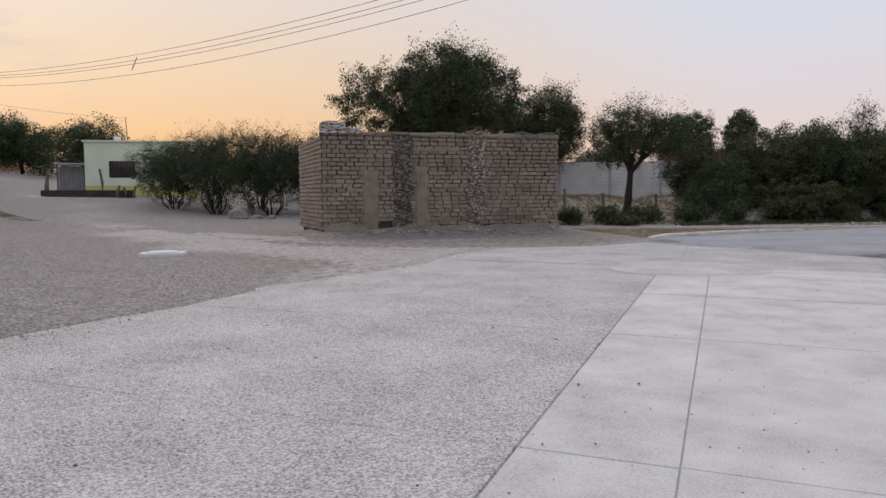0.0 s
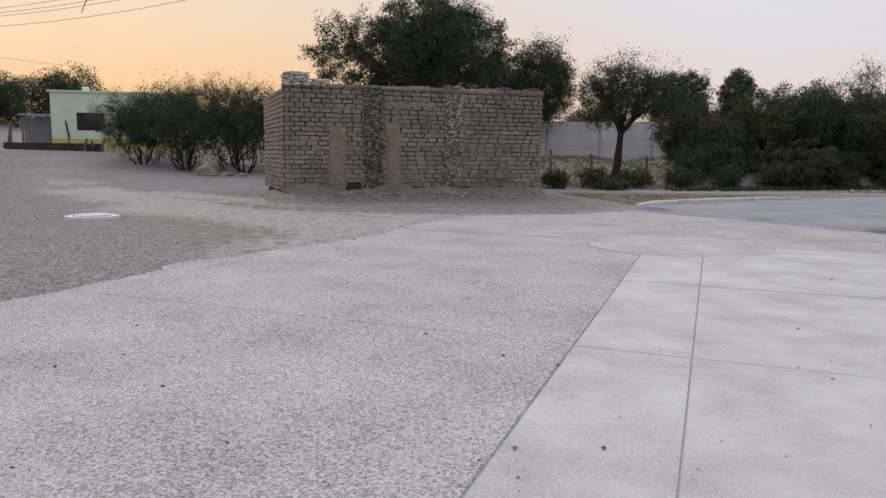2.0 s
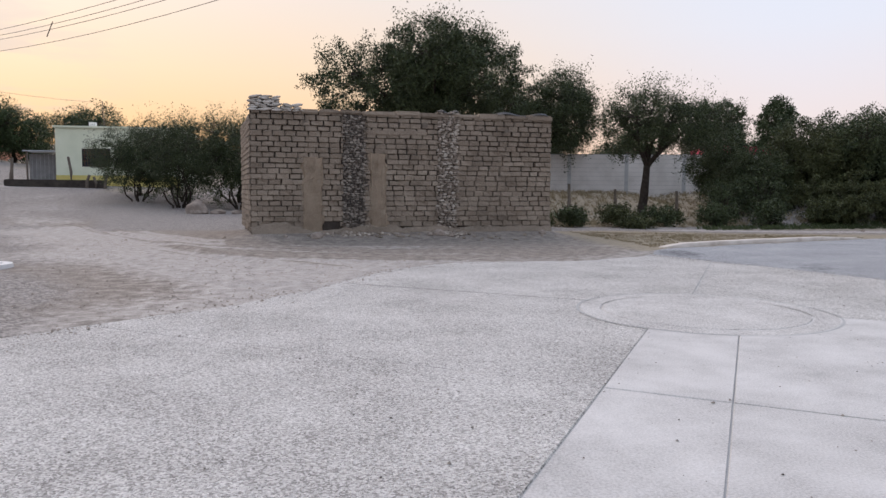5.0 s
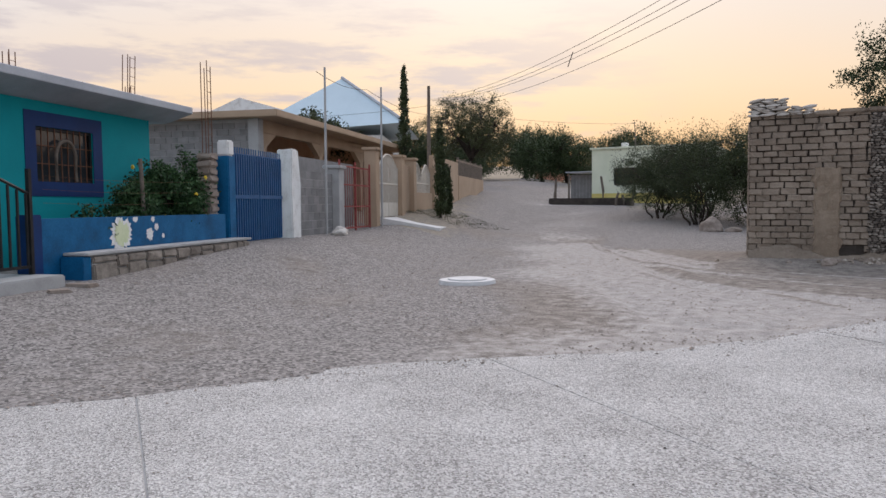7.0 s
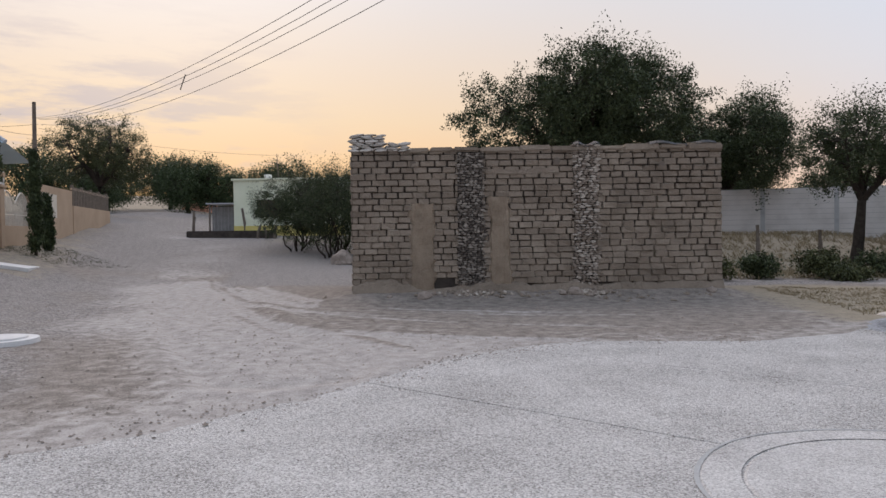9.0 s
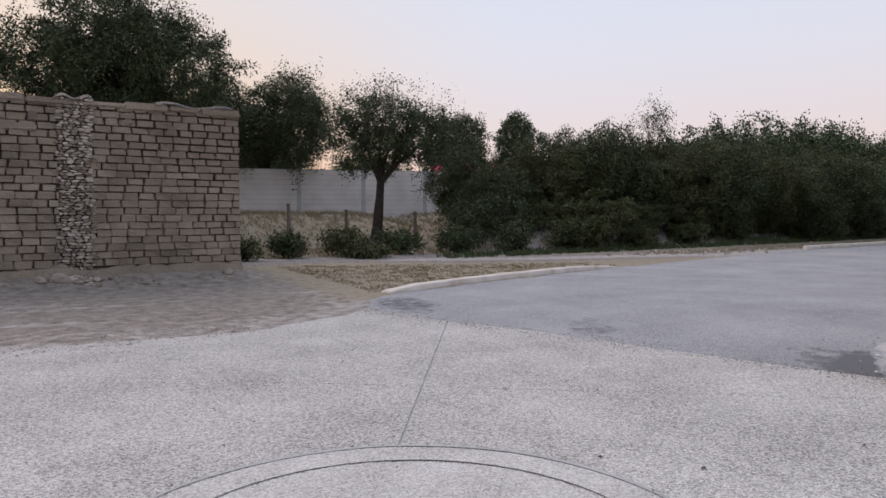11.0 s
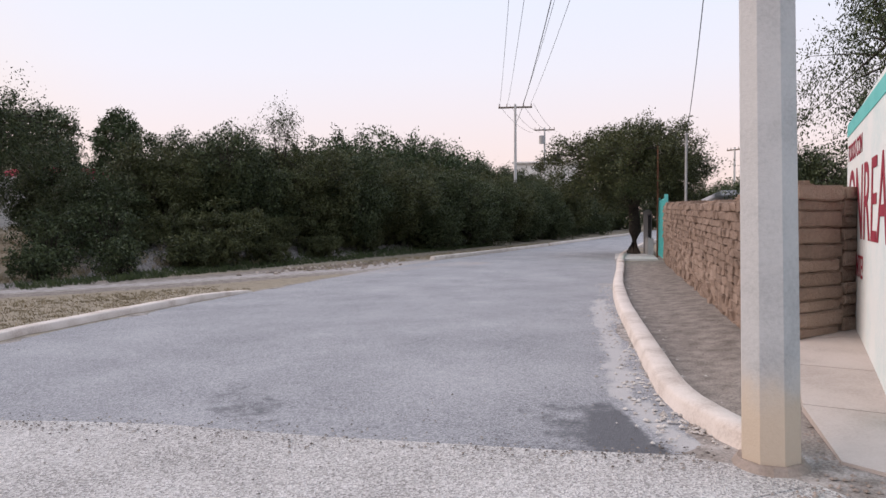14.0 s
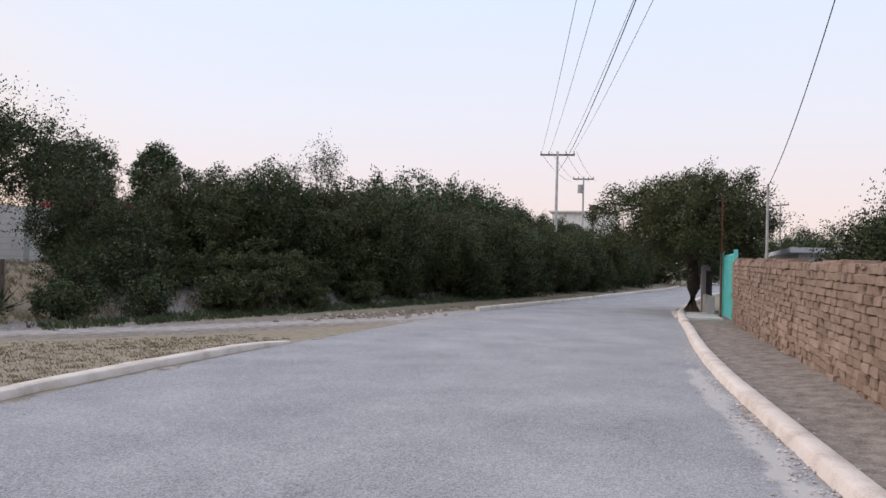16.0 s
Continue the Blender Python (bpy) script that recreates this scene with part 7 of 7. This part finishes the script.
for k, (x, y, h, r, mt) in enumerate(((9.0, 23.4, 0.7, 0.6, "leaf"), (10.8, 23.6, 0.8, 0.8, "leaf_olive"), (12.6, 23.8, 0.75, 0.9, "leaf"), (14.4, 23.4, 0.9, 0.9, "leaf"), (16.2, 23.0, 1.0, 0.9, "leaf"), (18.3, 22.9, 0.9, 0.9, "leaf_olive"), (7.6, 23.0, 0.6, 0.6, "leaf_olive"), (11.0, 22.6, 0.4, 0.7, "leaf_olive"), (15.5, 24.8, 1.9, 1.1, "leaf"), (17.2, 24.8, 2.1, 1.2, "leaf"))):
    shrub("scrub_bush", x, y, h, r, "low dark twiggy scrub in the roadside ditch", 100 + k, mt, clumps=110, per=30, leaf=0.085)


skirt = shrub("bank_scrub", 20.4, 23.6, 1.7, 1.3, "dense dark undergrowth on the road bank", 150, "leaf_olive", clumps=150, per=80, leaf=0.085)
tagged(skirt, group="bank undergrowth")
for k in range(92):
    x = 18.0 + (k % 46) * 0.95 + 0.012 * (k % 46) ** 2 + (0.5 if k > 45 else 0)
    y = 23.5 + (-0.8 if k > 45 else 0) + 0.15 * (x - 16) + 0.5 * math.sin(k * 2.4) + (0.9 if k % 3 == 0 else 0)
    copy_thing(skirt, pose(x, y, gz(x, y) - 0.15, 0, 0, k * 61) @ Matrix.Scale(0.5 + 0.4 * ((k * 37) % 10) / 10, 4))


def grass(region, n, hgt, material, seed, label, blades=7):
    """Tufts of blades over a region given by a test; one object of stuff."""
    g = np.random.default_rng(seed)
    V, F = [], []
    x0, x1, y0, y1, ok = region
    k = 0
    while k < n:
        x, y = g.uniform(x0, x1), g.uniform(y0, y1)
        if not ok(x, y):
            continue
        k += 1
        z = gz(x, y) + 0.005
        for _ in range(blades):
            a, l, w = g.uniform(0, 6.28), hgt * g.uniform(0.5, 1.3), 0.006
            dx, dy = math.cos(a) * l * g.uniform(0.3, 0.9), math.sin(a) * l * g.uniform(0.3, 0.9)
            px, py = x + g.normal(0, 0.05), y + g.normal(0, 0.05)
            o = len(V)
            V += [(px - w, py + w, z), (px + w, py - w, z), (px + dx * 0.6 + w * .6, py + dy * 0.6, z + l * 0.6), (px + dx, py + dy, z + l * 0.8)]
            F.append((o, o + 1, o + 2, o + 3))
    ob = new("grass", mesh_of("grass", V, F, M[material]))
    return tagged(ob, label, "grass", kind="stuff")


LK = [(7.93, 14.34), (8.7, 14.64), (9.69, 15.15), (10.79, 15.57), (12.0, 16.0), (15.08, 16.99)]
kerb_y = lambda x: float(np.interp(x, [p[0] for p in LK], [p[1] for p in LK]))
grass((7.9, 15.4, 14.2, 20.6, lambda x, y: kerb_y(x) + 0.25 < y < 20.3 - 0.3 * (x - 9)), 1500, 0.045, "grass_dry", 1, "short dry yellow turf behind the kerb")
grass((13.0, 40, 20.0, 26, lambda x, y: 21.0 + 0.13 * (x - 12) < y < 22.1 + 0.15 * (x - 12)), 1500, 0.16, "grass_green", 2, "green grass along the foot of the bank")
grass((6.0, 22, 23, 40, lambda x, y: True), 2600, 0.2, "grass_dry", 3, "pale dry grass in the field")
px, py = -14.2, 27.2
grass((px - 2.2, px + 1.2, py - 2, py + 2.6, lambda x, y: True), 700, 0.06, "grass_green", 4, "patch of green grass beside the drive ramp")
grass((14, 60, 18.2, 24, lambda x, y: 20.4 + 0.12 * (x - 26) < y < 21.8 + 0.12 * (x - 26) and x > 20), 900, 0.08, "grass_dry", 5, "thin dry grass behind the far kerb")


def pebbles(n, box, seed, material, label, size=(0.003, 0.010), off_slab=False):
    g = np.random.default_rng(seed)
    x, y = g.uniform(box[0], box[1], n), g.uniform(box[2], box[3], n)
    if off_slab:
        keep = in_poly(x, y, CONC) < 0.15
        x, y = x[keep], y[keep]
    z = H(x, y)
    V, F = [], []
    for a, b, c in zip(x, y, z):
        s = g.uniform(*size) * (1.8 if g.random() < 0.06 else 1)
        o = len(V)
        for dx, dy, dz in ((1, 0, 0.3), (0.1, 1, 0.2), (-1, 0.1, 0.3), (-0.1, -1, 0.3), (0, 0, 0.9)):
            V.append((a + s * dx * g.uniform(.7, 1.2), b + s * dy * g.uniform(.7, 1.2), c + 0.012 + s * dz))
        F += [(o, o + 1, o + 4), (o + 1, o + 2, o + 4), (o + 2, o + 3, o + 4), (o + 3, o, o + 4)]
    return tagged(new("pebbles", mesh_of("pebbles", V, F, material)), label, "pebbles", kind="stuff")


pebbles(2600, (-7, 8, -3.5, 12), 1, M["stone_dark"], "scattered dark pebbles on the concrete")
pebbles(5200, (-9, 6, 7, 18), 2, M["rock"], "scattered pebbles and clods on the dirt", (0.005, 0.02), True)
pebbles(900, (7.5, 16, 8.5, 16), 3, M["stone_dark"], "scattered pebbles on the asphalt")
pebbles(500, (9, 16, 7.6, 9.5), 4, M["stone_dark"], "pebbles on the dirt pavement")


def crumbs(line, n, spread, seed, material, label, size=(0.006, 0.02)):
    """Loose grit strewn along a line, thinning away from it."""
    g = np.random.default_rng(seed)
    pts = np.array([tuple(p)[:2] for p in smooth_line(line, 2)])
    k = g.integers(0, len(pts) - 1, n)
    f = g.uniform(0, 1, (n, 1))
    P = pts[k] * (1 - f) + pts[k + 1] * f + g.normal(0, spread, (n, 2))
    z = H(P[:, 0], P[:, 1])
    V, F = [], []
    for (a, b), c in zip(P, z):
        q = g.uniform(*size)
        o = len(V)
        for dx, dy, dz in ((1, 0, 0.3), (0.1, 1, 0.2), (-1, 0.1, 0.3), (-0.1, -1, 0.3), (0, 0, 0.9)):
            V.append((a + q * dx * g.uniform(.7, 1.2), b + q * dy * g.uniform(.7, 1.2), c + 0.014 + q * dz))
        F += [(o, o + 1, o + 4), (o + 1, o + 2, o + 4), (o + 2, o + 3, o + 4), (o + 3, o, o + 4)]
    return tagged(new("grit", mesh_of("grit", V, F, material)), label, "grit", kind="stuff")


crumbs(ASP_R[2:8], 900, 0.16, 31, M["rock_pale"], "pale crumbled concrete along the kerb foot", (0.006, 0.026))
crumbs([(7.0, 12.7), (7.45, 11.3), (8.0, 10.2), (8.4, 9.0), (8.9, 7.7), (9.25, 7.0)], 700, 0.12, 32, M["stone_dark"], "grit along the seam of asphalt and concrete", (0.004, 0.014))
crumbs([(8.9, 6.2), (9.4, 6.25), (10.0, 6.6)], 160, 0.14, 33, M["rock"], "dirt clods around the pole foot", (0.006, 0.02))
crumbs([(-4.6, 2.0), (-2.9, 4.4), (-1.4, 6.5), (0.2, 8.2), (1.6, 10.6), (3.1, 11.7), (5.2, 11.9)], 900, 0.2, 34, M["rock"], "loose gravel at the broken edge of the concrete", (0.005, 0.018))
